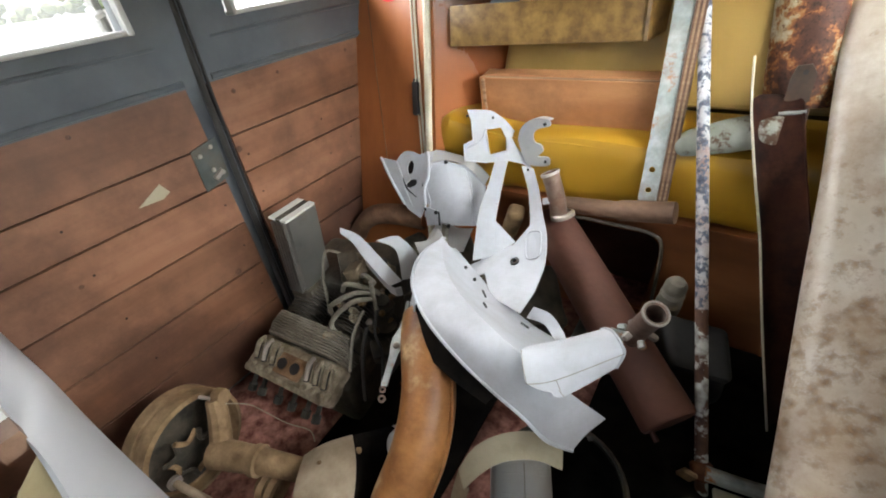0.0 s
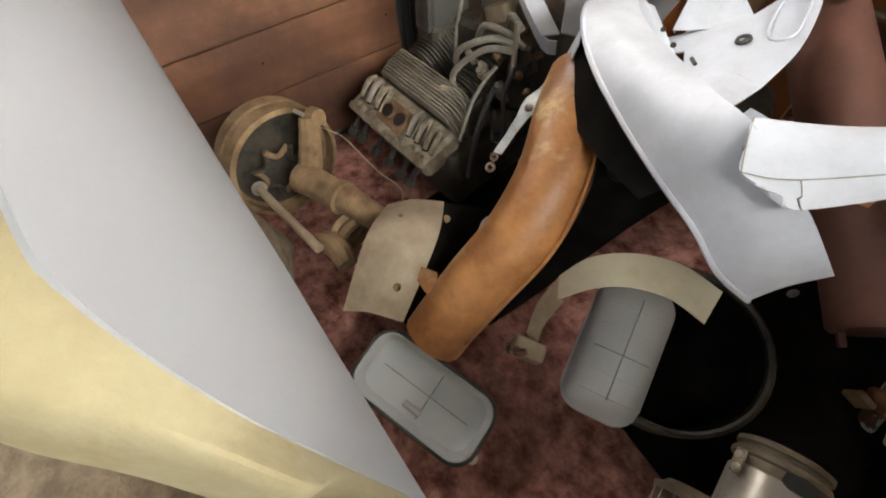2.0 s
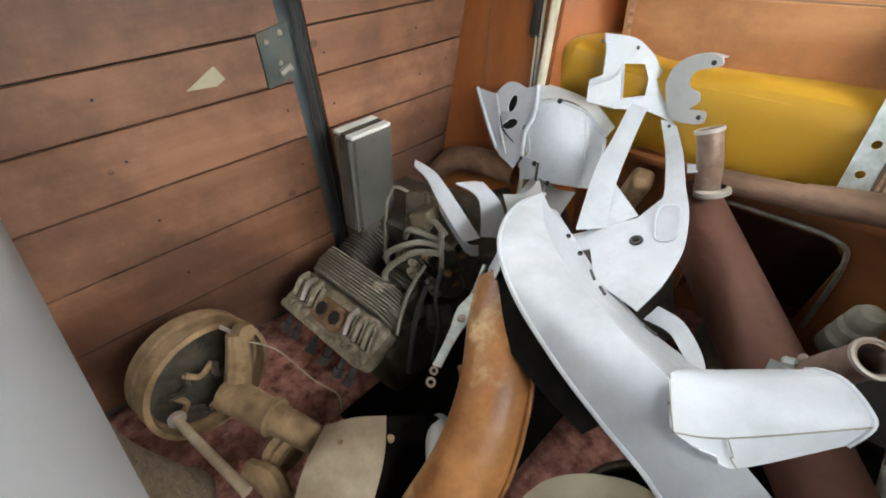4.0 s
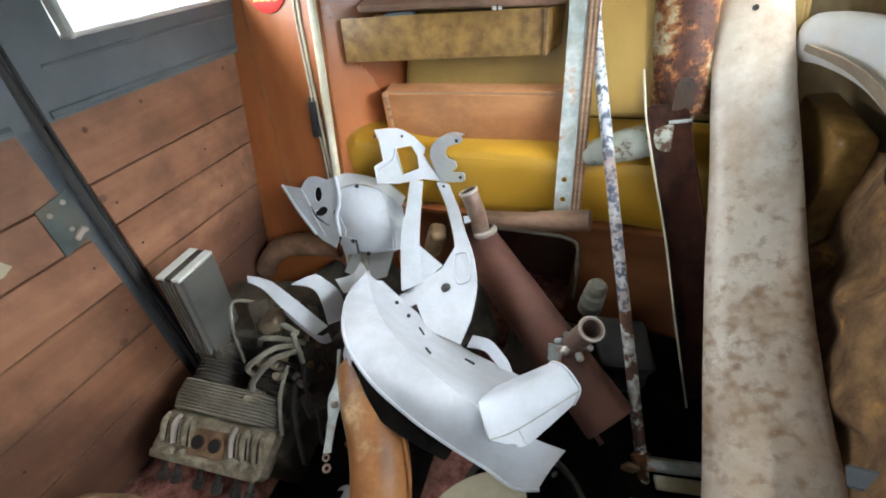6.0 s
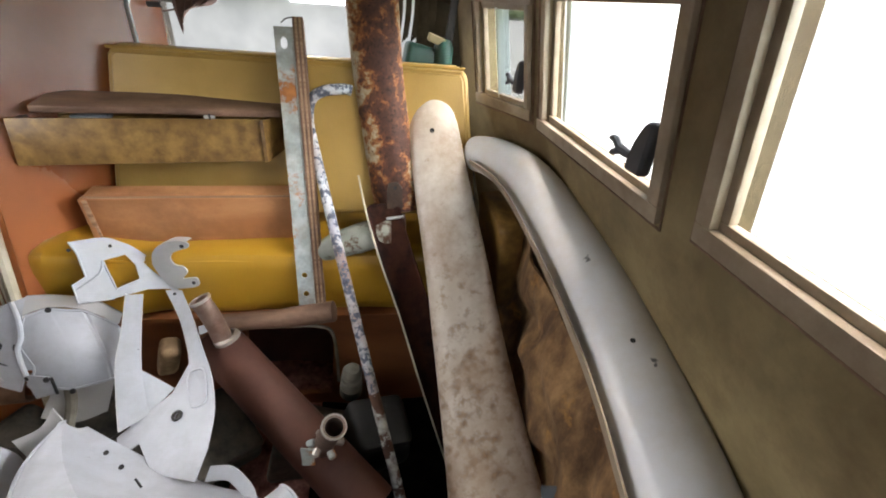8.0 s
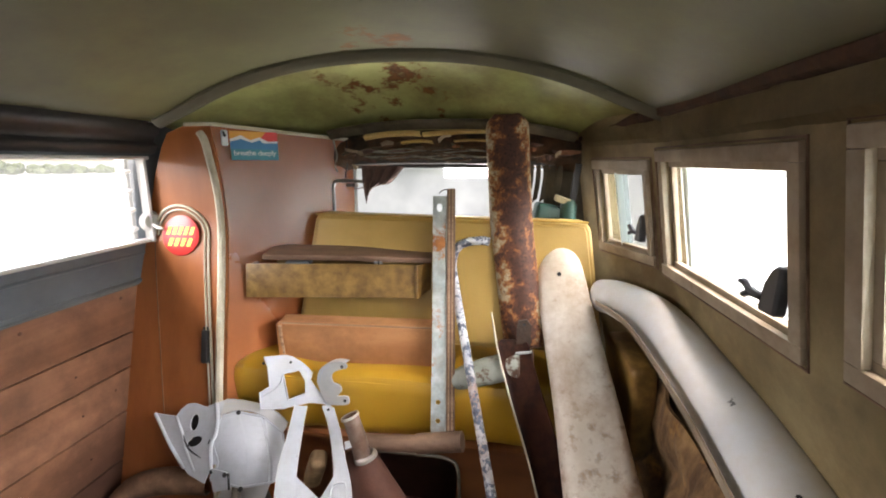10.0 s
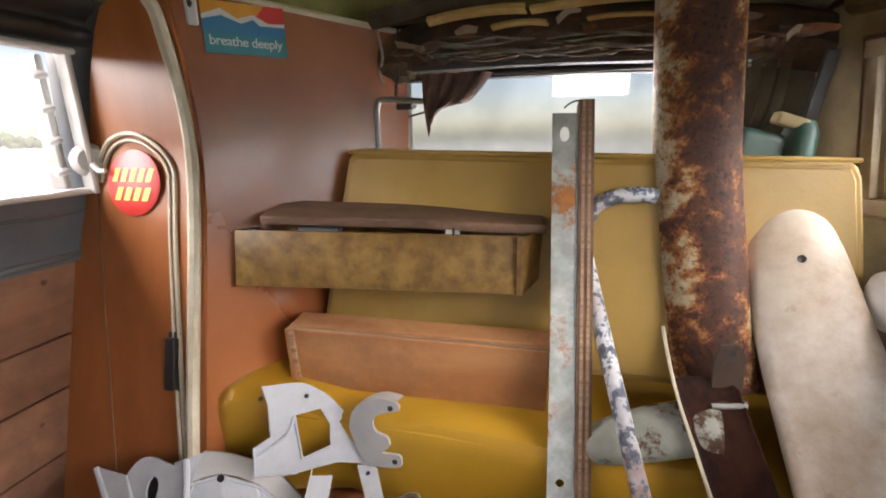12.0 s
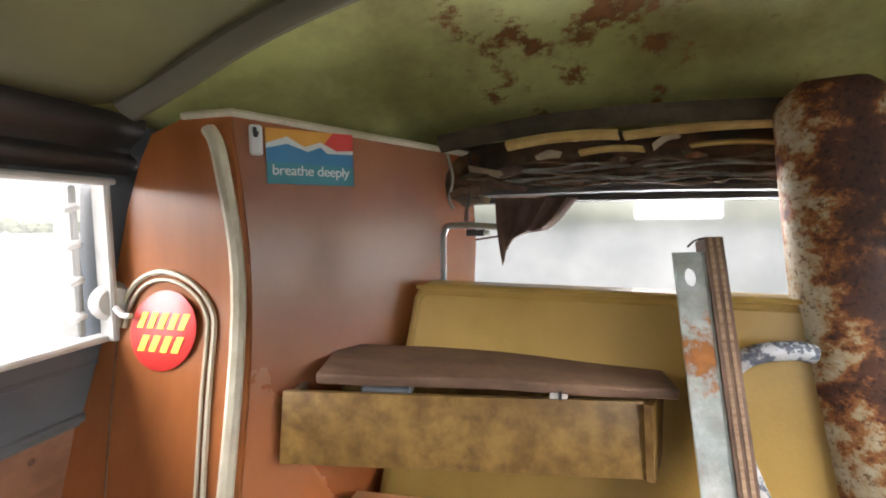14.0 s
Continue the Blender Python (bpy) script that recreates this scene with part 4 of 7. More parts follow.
def face(u, z, out=0.0):
    """A point on the wardrobe's front, u metres left of its corner edge."""
    c = corner(z)
    return V(c.x - u, c.y - out, z)


wardrobe = thing("wardrobe", (0.15, 0.75, FLOOR_Z), "tall orange-brown laminate wardrobe built into the van", "wardrobe")
LEFT = [(-0.09, 0.42), (0.30, 0.40), (0.74, 0.325), (0.92, 0.258), (0.96, 0.243), (1.07, 0.202), (1.142, 0.166), (1.18, 0.14), (1.20, 0.08)]
zs = [z for z, _ in LEFT]
bm = loft([[V(max(face(u, z).x, -0.012), face(u, z).y, z) for z, u in LEFT], [corner(z) for z in zs]], 1, push=(0, 0.012, 0))
part("front_panel", bm, LAMINATE, wardrobe)
side_rails = [[corner(z) + V(0.002, 0.0, 0) for z in (1.2, 0.92, 0.5, -0.09)],
              [V(0.565, 0.955, 1.168), V(0.575, 0.955, 0.92), V(0.50, 0.93, 0.5), V(0.42, 0.90, -0.09)]]
part("side_panel", loft(side_rails, 4, push=(-0.006, 0.006, 0)), SIDELAM, wardrobe, "brown laminate side, glossy in the window light")
part("top_edge", tubed([corner(1.2) + V(-0.08, 0, 0.003), corner(1.2) + V(0.004, 0, 0.003), V(0.568, 0.957, 1.171)], 0.006, 6, 1), CREAM, wardrobe, "pale edge strip")
part("edge_strip", tubed([corner(1.18) + V(-0.030, -0.010, 0), corner(1.13) + V(-0.014, -0.012, 0), corner(0.92) + V(-0.012, -0.012, 0), corner(0.5) + V(-0.016, -0.012, 0), corner(0.15) + V(-0.020, -0.012, 0)], 0.0105, 8, 6), CREAM, wardrobe, "cream wooden edge strip")
for off, r in ((0.0, 0.0042), (0.012, 0.003)):
    w = 0.088 - off
    arc = [face(0.146 + w * math.cos(a), 0.885 + w * math.sin(a), 0.003) for a in np.linspace(0, math.pi, 11)]
    low = [face(u - off, z, 0.003) for u, z in ((0.195, 0.36), (0.215, 0.6), (0.230, 0.79))]
    high = [face(u + off, z, 0.003) for u, z in ((0.058, 0.79), (0.050, 0.6), (0.036, 0.36))]
    if off == 0.0:
        part("door_trim", tubed(low[:1] + low[1:] + arc[:1], 0.0013, 6, 3), LIDWOOD, wardrobe, "thin brown line beside the door")
    part("door_trim", tubed(arc + high, r, 6, 3), CREAM, wardrobe, "cream piping round the door")
handle = part("handle", boxed(face(0.060, 0.582, 0.012), (0.020, 0.012, 0.092), Euler((-0.26, -0.05, 0)).to_matrix(), 0.003, 2), BLACK, wardrobe, "black plastic pull handle")
part("plate", boxed(face(0.062, 0.582, 0.003), (0.026, 0.004, 0.105), Euler((-0.26, -0.05, 0)).to_matrix(), 0.001), BLACK, handle)

# round red sticker with yellow bars in place of its lettering
roundel = thing("round_sticker", face(0.146, 0.83, 0.02), "round red sticker with two rows of yellow lettering", "sticker")
TILT = Matrix.Translation(face(0.146, 0.886, 0.0065)) @ Matrix.Rotation(-0.21, 4, "X")
disc = lathed([(0, 0.0007), (0.0585, 0.0007), (0.060, 0.0)], (0, 0, 0), (0, -1, 0), 40)
bmesh.ops.transform(disc, matrix=TILT, verts=disc.verts[:])
part("disc", disc, REDSTICK, roundel)
for zc, n, w0 in ((0.014, 5, 0.094), (-0.020, 4, 0.082)):
    step = w0 / n
    for k in range(n):
        x = -w0 / 2 + step * (k + 0.5)
        bar = prism([(-step * 0.36 - 0.003, -0.012), (step * 0.24 - 0.003, -0.012), (step * 0.36 + 0.003, 0.012), (-step * 0.24 + 0.003, 0.012)], 0.0006,
                    TILT @ Matrix.Translation((x, -0.0018, zc)))
        part("bar", bar, YELLOWSTICK, roundel)

# oblong sticker on the wardrobe's side, with its words
sticker = thing("oblong_sticker", (0.33, 0.77, 1.10), "small landscape sticker with blue mountains and pale words", "sticker")


def on_side(u, w, out=0.0):
    """Along and up on the wardrobe's side, from the sticker's lower left corner."""
    p0 = V(0.274, 0.668, 1.104) + SIDE_DIR * 0.043
    return p0 + SIDE_DIR * u + V(0, 0, w) + SN2 * out


SIDE_DIR = (V(0.565, 0.955, 0) - V(0.274, 0.668, 0)).normalized()
SN2 = V(SIDE_DIR.y, -SIDE_DIR.x, 0)
SW, SH = 0.132, 0.082
part("sky", panel([on_side(0, 0.045, 0.0050), on_side(SW, 0.045, 0.0050), on_side(SW, SH, 0.0050), on_side(0, SH, 0.0050)], 0.0005), ORANGESTICK, sticker)
part("red_glow", panel([on_side(0.075, 0.05, 0.0056), on_side(SW, 0.05, 0.0056), on_side(SW, SH, 0.0056), on_side(0.10, SH, 0.0056)], 0.0004), REDSTICK, sticker)
part("snow", panel([on_side(0, 0.03, 0.0062), on_side(SW, 0.03, 0.0062), on_side(SW, 0.056, 0.0062), on_side(0.105, 0.054, 0.0062), on_side(0.08, 0.066, 0.0062), on_side(0.055, 0.057, 0.0062), on_side(0.03, 0.071, 0.0062), on_side(0, 0.059, 0.0062)], 0.0004), PALESTICK, sticker)
part("mountain_ridge", panel([on_side(0, 0.02, 0.0068), on_side(SW, 0.02, 0.0068), on_side(SW, 0.050, 0.0068), on_side(0.09, 0.049, 0.0068), on_side(0.08, 0.058, 0.0068), on_side(0.06, 0.050, 0.0068), on_side(0.03, 0.060, 0.0068), on_side(0, 0.052, 0.0068)], 0.0004), BLUESTICK, sticker)
part("band", panel([on_side(0, 0, 0.0074), on_side(SW, 0, 0.0074), on_side(SW, 0.030, 0.0074), on_side(0, 0.032, 0.0074)], 0.0004), TEALSTICK, sticker)
tm = Matrix.Identity(4)
tm.col[0] = (*SIDE_DIR, 0)
tm.col[1] = (0, 0, 1, 0)
tm.col[2] = (*SN2, 0)
tm.translation = on_side(SW / 2, 0.020, 0.0085)
written("breathe deeply", 0.0215, tm, "lettering", PALESTICK, sticker, 0.92)
hook = thing("wall_hook", on_side(-0.028, 0.05, 0.01), "small white plastic wall hook with a black clip", "hook")
part("base", boxed(on_side(-0.013, 0.062, 0.006), (0.018, 0.008, 0.044), Matrix.Rotation(math.atan2(SIDE_DIR.y, SIDE_DIR.x), 3, "Z"), 0.003), WHITEFRAME, hook)
part("peg", tubed([on_side(-0.015, 0.078, 0.011), on_side(-0.015, 0.066, 0.020), on_side(-0.013, 0.072, 0.022)], 0.003, 6, 4), BLACK, hook)

# bent rail, cord and clip beside the rear window
rail = thing("bent_rail", (0.55, 0.93, 0.9), "thin bent metal rail fixed beside the rear window", "rail")
part("tube", tubed([(0.525, 0.905, 0.86), (0.525, 0.905, 0.99), (0.528, 0.905, 1.025), (0.545, 0.908, 1.037), (0.63, 0.93, 1.033)], 0.006, 8, 6), ALU, rail)
cord = thing("hanging_cord", (0.575, 0.92, 1.05), "dark cord with a clip hanging from the roof", "cord")
part("cord", tubed([(0.572, 0.918, 1.17), (0.574, 0.916, 1.11), (0.568, 0.914, 1.05)], 0.0025, 6, 6), BLACK, cord)
part("clip", tubed([(0.568, 0.914, 1.068), (0.567, 0.913, 1.045)], [0.004, 0.007, 0.005], 8, 3), MUFFLER, cord, "reddish plastic clip")
part("snap", boxed((0.585, 0.912, 1.023), (0.036, 0.008, 0.012), bevel=0.002), BLACK, cord)
part("snap_end", boxed((0.605, 0.911, 1.023), (0.012, 0.009, 0.009), bevel=0.002), WHITEFRAME, cord)
solo("loose_strap", tubed([(0.535, 0.90, 1.168), (0.545, 0.898, 1.12), (0.538, 0.898, 1.085), (0.546, 0.898, 1.068)], 0.003, 6, 6), HOSE, "thin grey strap hanging from the roof edge", "strap")

# curtain gathered beside the rear window
solo("curtain", loft([[(0.620 + 0.018 * k, 0.925 - (0.012 if k % 2 else 0), 1.085), (0.624 + 0.011 * k, 0.92 - (0.012 if k % 2 else 0), 1.03), (0.634 + 0.0016 * k, 0.918, 0.962 + 0.0095 * max(0, k - 0) * (1 if k else 0))] for k in range(9)], 6, 0.002, 3), CURTAIN,
     "short brown pleated curtain tied at the rear window", "curtain")
solo("curtain_wire", tubed([(0.56, 0.93, 1.086), (0.9, 0.93, 1.080), (1.25, 0.93, 1.083)], 0.0015, 6, 3), BLACK, "thin curtain wire across the rear window", "wire")

# bench
def cushion(name, centre, size, turn, mat, label, bevel=0.03, sag=0.008):
    bm = boxed((0, 0, 0), size, bevel=bevel, seg=4)
    bmesh.ops.subdivide_edges(bm, edges=[e for e in bm.edges if e.calc_length() > 0.12], cuts=10, use_grid_fill=True)
    for v in bm.verts:
        v.co += noise.noise_vector(v.co * 5 + V(*centre)) * sag
    bmesh.ops.transform(bm, matrix=Matrix.Translation(centre) @ turn.to_matrix().to_4x4(), verts=bm.verts[:])
    return bm


bench = thing("bench", (0.85, 0.70, FLOOR_Z), "mustard yellow vinyl bench on an orange wooden base", "bench")
bm = cushion("c", (0.862, 0.755, 0.402), (1.10, 0.26, 0.205), Euler((0.06, 0, 0)), MUSTARD, "", 0.05)
for v in bm.verts:
    # the end beside the wardrobe bulges forward in soft folds
    k = min(1.0, max(0.0, (0.52 - v.co.x) / 0.16))
    k = k * k * (3 - 2 * k)
    v.co.y -= 0.058 * k * min(1.0, max(0.0, (0.75 - v.co.y) / 0.1))
    v.co.z += 0.034 * k * min(1.0, max(0.0, (v.co.z - 0.36) / 0.08))
    v.co += V(0.006, -0.006, 0.004) * k * math.sin(v.co.z * 70 + v.co.x * 60)
seat = part("seat", bm, MUSTARD, bench, "mustard yellow vinyl seat cushion")
part("piping", tubed([(0.36, 0.590, 0.500), (0.44, 0.602, 0.490), (0.54, 0.627, 0.470), (0.7, 0.629, 0.470), (1.1, 0.629, 0.470), (1.38, 0.634, 0.470)], 0.005, 6, 5), MUSTARD, seat)
bm = prism([(0.435, 0.545), (1.375, 0.545), (1.385, 0.60), (1.347, 0.90), (1.335, 0.928), (0.51, 0.940), (0.492, 0.922)], 0.07,
           Matrix(((1, 0, 0, 0), (0, 1, 0.18, 0.650), (0, 0, 1, 0), (0, 0, 0, 1))), bevel=0.012)
bmesh.ops.bevel(bm, geom=[e for e in bm.edges if len(e.link_faces) == 2 and e.calc_face_angle() > 0.5], offset=0.005, segments=2, affect="EDGES")
back = part("backrest", bm, TANVINYL, bench, "tan yellow vinyl backrest")
part("welt", tubed([(0.50, 0.815, 0.936), (0.9, 0.815, 0.933), (1.335, 0.815, 0.926)], 0.004, 6, 3), TANVINYL, back)
bm = prism([(0.30, -0.09), (1.44, -0.09), (1.44, 0.30), (0.30, 0.30)], 0.016, Matrix.Translation((0, 0.64, 0)), holes=[[(0.72, -0.04), (0.96, -0.04), (0.98, 0.20), (0.95, 0.235), (0.74, 0.235)]])
part("front_board", bm, BASEWOOD, bench)
part("top_board", boxed((0.87, 0.74, 0.292), (1.14, 0.25, 0.014)), BASEWOOD, bench)
part("inner_back", boxed((0.87, 0.84, 0.10), (1.14, 0.012, 0.38)), MUFFLER, bench)
part("opening_trim", tubed([(0.70, 0.632, 0.20), (0.73, 0.632, 0.243), (0.85, 0.630, 0.250), (0.95, 0.632, 0.243), (0.982, 0.632, 0.20), (0.985, 0.632, 0.02)], 0.005, 8, 6), HOSE, bench, "pale plastic edging")
side_pad = thing("side_cushion", (1.42, 0.6, 0.35), "brown side cushion wedged at the bench end", "cushion")
part("cushion", cushion("s", (1.455, 0.70, 0.46), (0.07, 0.20, 0.30), Euler((0.15, -0.12, 0.1)), BASEWOOD, "", 0.02), GOLDBOX, side_pad)
roller = thing("wooden_roller", (0.75, 0.56, 0.31), "pale brown wooden roller lying before the bench seat", "roller")
part("shaft", tubed([(0.70, 0.570, 0.318), (0.877, 0.553, 0.344)], 0.023, 14, 1), LIDWOOD, roller)
part("sleeve", tubed([(0.877, 0.553, 0.344), (1.002, 0.545, 0.370)], 0.027, 14, 1), LIDWOOD, roller)

# plywood box on the seat
ply = thing("plywood_box", (0.66, 0.72, 0.45), "open plywood box standing on the bench seat", "box")
part("front_board", boxed((0.665, 0.690, 0.535), (0.47, 0.012, 0.175), Euler((0.10, 0, 0.05)).to_matrix(), 0.0015), PLY, ply)
part("end_board", boxed((0.432, 0.690, 0.536), (0.014, 0.06, 0.180), Euler((0.05, 0, 0.03)).to_matrix(), 0.0015), PLY, ply)
part("top_board", boxed((0.667, 0.706, 0.626), (0.474, 0.044, 0.012), Euler((0.12, 0, 0.05)).to_matrix(), 0.0015), PLY, ply)
for k in range(3):
    part("edge_ply", boxed((0.664, 0.681 - 0.0005 * k, 0.612 + 0.0058 * k), (0.472, 0.004 + 0.002 * (k % 2), 0.0042), Euler((0.1, 0, 0.05)).to_matrix()), PLYEDGE, ply)

for k in range(9):
    part("rivet", lathed([(0, 0.0022), (0.0022, 0.0016), (0.0028, 0)], V(0.455 + 0.052 * k, 0.6795 + 0.0026 * k, 0.600), (0, -1, 0.1), 8), DUSTY, ply)
part("edge_strip", boxed((0.4385, 0.664, 0.536), (0.010, 0.006, 0.172), Euler((0.10, 0, 0.05)).to_matrix(), 0.0015), PLYEDGE, ply, "pale raw plywood edge")

# shallow drawer with a loose board on top
drawer = thing("shallow_drawer", (0.59, 0.75, 0.70), "gold-brown shallow drawer jammed against the backrest", "drawer")
A = math.atan2(0.078, 0.50)
RZ = Euler((0.0, 0.006, A)).to_matrix()
part("front", boxed((0.594, 0.697, 0.754), (0.506, 0.014, 0.100), Euler((-0.18, 0.006, A)).to_matrix(), 0.003, 2), GOLDBOX, drawer)
part("end_board", panel([(0.846, 0.726, 0.802), (0.849, 0.712, 0.706), (0.890, 0.815, 0.722), (0.892, 0.825, 0.804)], 0.010), GOLDBOX, drawer)
part("end_board", boxed((0.349, 0.712, 0.754), (0.012, 0.10, 0.096), RZ, 0.002), LIDWOOD, drawer)
part("back_board", boxed((0.640, 0.786, 0.752), (0.50, 0.010, 0.088), RZ, 0.002), GOLDBOX, drawer)
part("bottom", boxed((0.585, 0.752, 0.710), (0.48, 0.10, 0.008), RZ), LIDWOOD, drawer)
solo("loose_board", cushion("l", (0.63, 0.765, 0.826), (0.50, 0.115, 0.016), Euler((0.10, 0.020, A)), LIDWOOD, "", 0.005, 0.004), LIDWOOD, "rough brown board lying over a drawer", "board")
solo("grey_slab", boxed((0.485, 0.712, 0.803), (0.075, 0.03, 0.012), RZ, 0.004), DOORMETAL, "flat blue-grey box inside a drawer", "box")
tag = thing("white_clip", (0.728, 0.74, 0.79), "small white clip with a black slot on a drawer edge", "clip")
part("body", boxed((0.728, 0.726, 0.808), (0.024, 0.006, 0.018), RZ, 0.001), WHITEFRAME, tag)
part("slot", boxed((0.730, 0.722, 0.808), (0.004, 0.003, 0.013), RZ), BLACK, tag)

# things behind the backrest
bottle = thing("green_container", (1.25, 0.90, 0.92), "dark green plastic container behind the backrest", "container")
part("body", cushion("b", (1.225, 0.905, 0.940), (0.09, 0.05, 0.06), Euler((0, 0.2, 0.2)), GREENPLASTIC, "", 0.015, 0.004), GREENPLASTIC, bottle)
part("bottle", tubed([(1.285, 0.895, 0.92), (1.287, 0.897, 0.965), (1.29, 0.90, 0.985)], [0.026, 0.026, 0.016], 14, 4), GREENPLASTIC, bottle)
part("rag", cushion("r", (1.265, 0.895, 0.985), (0.05, 0.03, 0.02), Euler((0, 0.3, 0)), TANVINYL, "", 0.006, 0.006), FOAM, bottle, "pale rag")
solo("dark_board", boxed((1.305, 0.905, 1.03), (0.020, 0.008, 0.13), Euler((0.05, 0.10, 0)).to_matrix(), 0.002), BLACK, "narrow black board standing behind the backrest", "board")


# ---- long parts leaning in the aisle ----
def blade(name, rail, width, depth, label, mat, inmat, roll, category="bumper", tip=0.05, taper=1.0, slow=False):
    """A pressed bumper blade: a rounded channel swept along a line, narrowing to a rounded tip at its first end."""
    path = spline(rail, 10)
    n = len(path)
    bm = bmesh.new()
    prof = [(-1.0, 1.0), (-1.0, 0.74), (-0.95, 0.52), (-0.82, 0.31), (-0.60, 0.14), (-0.30, 0.035), (0.0, 0.0), (0.30, 0.035), (0.60, 0.14), (0.82, 0.31), (0.95, 0.52), (1.0, 0.74), (1.0, 1.0)]
    grid = []
    run = 0.0
    for i, p in enumerate(path):
        if i:
            run += (p - path[i - 1]).length
        d = (path[min(i + 1, n - 1)] - path[max(i - 1, 0)]).normalized()
        r = roll if not callable(roll) else roll(i / (n - 1))
        nrm = Vector(r)
        nrm = (nrm - d * nrm.dot(d)).normalized()
        side = d.cross(nrm)
        s = max(0.0, 1 - max(0.0, 1 - run / tip) ** 2.6) ** 0.42 if tip else 1.0
        s = max(s, 0.08) * (taper + (1 - taper) * (min(1.0, i / (n - 1) / 0.75) ** 1.5 if slow else 1 - max(0.0, 1 - i / (n - 1) / 0.7) ** 2))
        grid.append([bm.verts.new(p + side * (a * width / 2 * s) - nrm * (b * depth * (0.15 + 0.85 * s) + depth * 0.35 * (1 - s))) for a, b in prof])
    for a, b in zip(grid, grid[1:]):
        for k in range(len(prof) - 1):
            bm.faces.new((a[k], a[k + 1], b[k + 1], b[k]))
    bm.faces.new(grid[0])
    bmesh.ops.recalc_face_normals(bm, faces=bm.faces[:])
    bmesh.ops.solidify(bm, geom=bm.faces[:], thickness=0.003)
    ob = thing(name, path[-1], label, category, "bumper blades")
    return ob, bm


ob, bm = blade("bumper_blade", [(1.244, 0.795, 0.862), (1.248, 0.772, 0.82), (1.253, 0.750, 0.785), (1.276, 0.668, 0.66), (1.307, 0.555, 0.51), (1.332, 0.425, 0.36), (1.352, 0.270, 0.24), (1.364, 0.080, 0.15), (1.366, -0.16, 0.06), (1.368, -0.42, -0.03), (1.369, -0.56, -0.072)],
               0.226, 0.055, "white painted bumper blade stained with brown dirt", BUMPERWHITE, BUMPERIN, (-0.20, -0.80, 0.55), tip=0.07, taper=0.54, slow=True)
part("blade", bm, BUMPERWHITE, ob)
part("bolt_hole", lathed([(0, 0.0), (0.006, 0.0012)], V(1.2525, 0.7485, 0.7865), (-0.16, -0.95, 0.25), 12), BLACK, ob)
ob, bm = blade("bumper_blade", [(1.335, 0.752, 0.770), (1.395, 0.70, 0.778), (1.450, 0.58, 0.768), (1.484, 0.40, 0.728), (1.496, 0.20, 0.688), (1.500, 0.0, 0.624), (1.500, -0.12, 0.575), (1.495, -0.35, 0.45), (1.485, -0.65, 0.26), (1.475, -1.02, -0.05)],
               0.140, 0.085, "chipped white bumper blade with a curved end", BUMPERCLEAN, BUMPERIN, lambda t: (-0.35 + 0.1 * t, -0.35, 0.85), tip=0.03, taper=0.62)
part("blade", bm, BUMPERCLEAN, ob)
FLANGE = [(1.395, 0.70, 0.778), (1.450, 0.58, 0.768), (1.484, 0.40, 0.728), (1.496, 0.20, 0.688), (1.500, 0.0, 0.624), (1.495, -0.35, 0.45), (1.485, -0.65, 0.26)]
part("turned_edge", loft([[V(*p) + V(-0.050 - 0.006 * min(k, 2), -0.006, -0.046) for k, p in enumerate(FLANGE)], [V(*p) + V(-0.044 - 0.004 * min(k, 2), 0.010, -0.062 - 0.005 * min(k, 3)) for k, p in enumerate(FLANGE)]], 6, 0.003, 1), TANFRAME, ob, "dusty tan turned-down edge")
for p in ((1.498, 0.10, 0.6585), (1.487, -0.60, 0.294)):
    part("bolt_hole", lathed([(0, 0.0), (0.004, 0.0012)], V(*p) + V(-0.0008, -0.0008, 0.002), (-0.28, -0.35, 0.85), 12), BLACK, ob)
ob, bm = blade("bumper_blade", [(1.084, 0.804, 1.232), (1.086, 0.804, 1.20), (1.097, 0.790, 1.05), (1.109, 0.770, 0.90), (1.127, 0.740, 0.74), (1.142, 0.712, 0.62), (1.147, 0.702, 0.575)],
               0.126, 0.06, "heavily rusted cream bumper blade standing upright", RUSTBUMP, RUSTIN, lambda t: (-0.15 - 0.55 * max(0, t - 0.45), -1.0, 0.12), tip=0.035)
part("blade", bm, RUSTBUMP, ob)
LOWRIM = [(1.066, 0.700, 0.680), (1.084, 0.660, 0.600), (1.118, 0.590, 0.50), (1.172, 0.528, 0.35), (1.218, 0.475, 0.20), (1.266, 0.425, 0.05), (1.308, 0.38, -0.08)]
WALLS = ((0.0, 0.0), (0.003, 0.014), (0.013, 0.026), (0.040, 0.030), (0.064, 0.028), (0.082, 0.020), (0.088, 0.010))
# hollow lower channel, its inner shade painted into the rust colour
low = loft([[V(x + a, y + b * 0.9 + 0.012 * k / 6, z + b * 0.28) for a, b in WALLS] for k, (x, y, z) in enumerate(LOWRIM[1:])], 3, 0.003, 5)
part("lower_blade", low, RUSTIN, ob, "rusted hollow side of the blade, coloured dark for shade")
plate = part("bracket", panel([(1.142, 0.684, 0.667), (1.164, 0.684, 0.671), (1.177, 0.686, 0.653), (1.178, 0.680, 0.600), (1.139, 0.680, 0.582), (1.137, 0.684, 0.641)], 0.005), DARKIRON, ob, "dark rusty steel bracket")
part("bolt_hole", lathed([(0, 0.0), (0.005, 0.0008)], (1.158, 0.679, 0.656), (0, -1, 0.05), 10), BLACK, plate)
part("edge", tubed(LOWRIM, 0.0026, 6, 6), CREAM, ob, "bare pale edge")
iron = thing("painted_bumper_iron", (1.05, 0.74, 0.52), "pale green flaking bumper iron lying across the seat", "bumper iron")
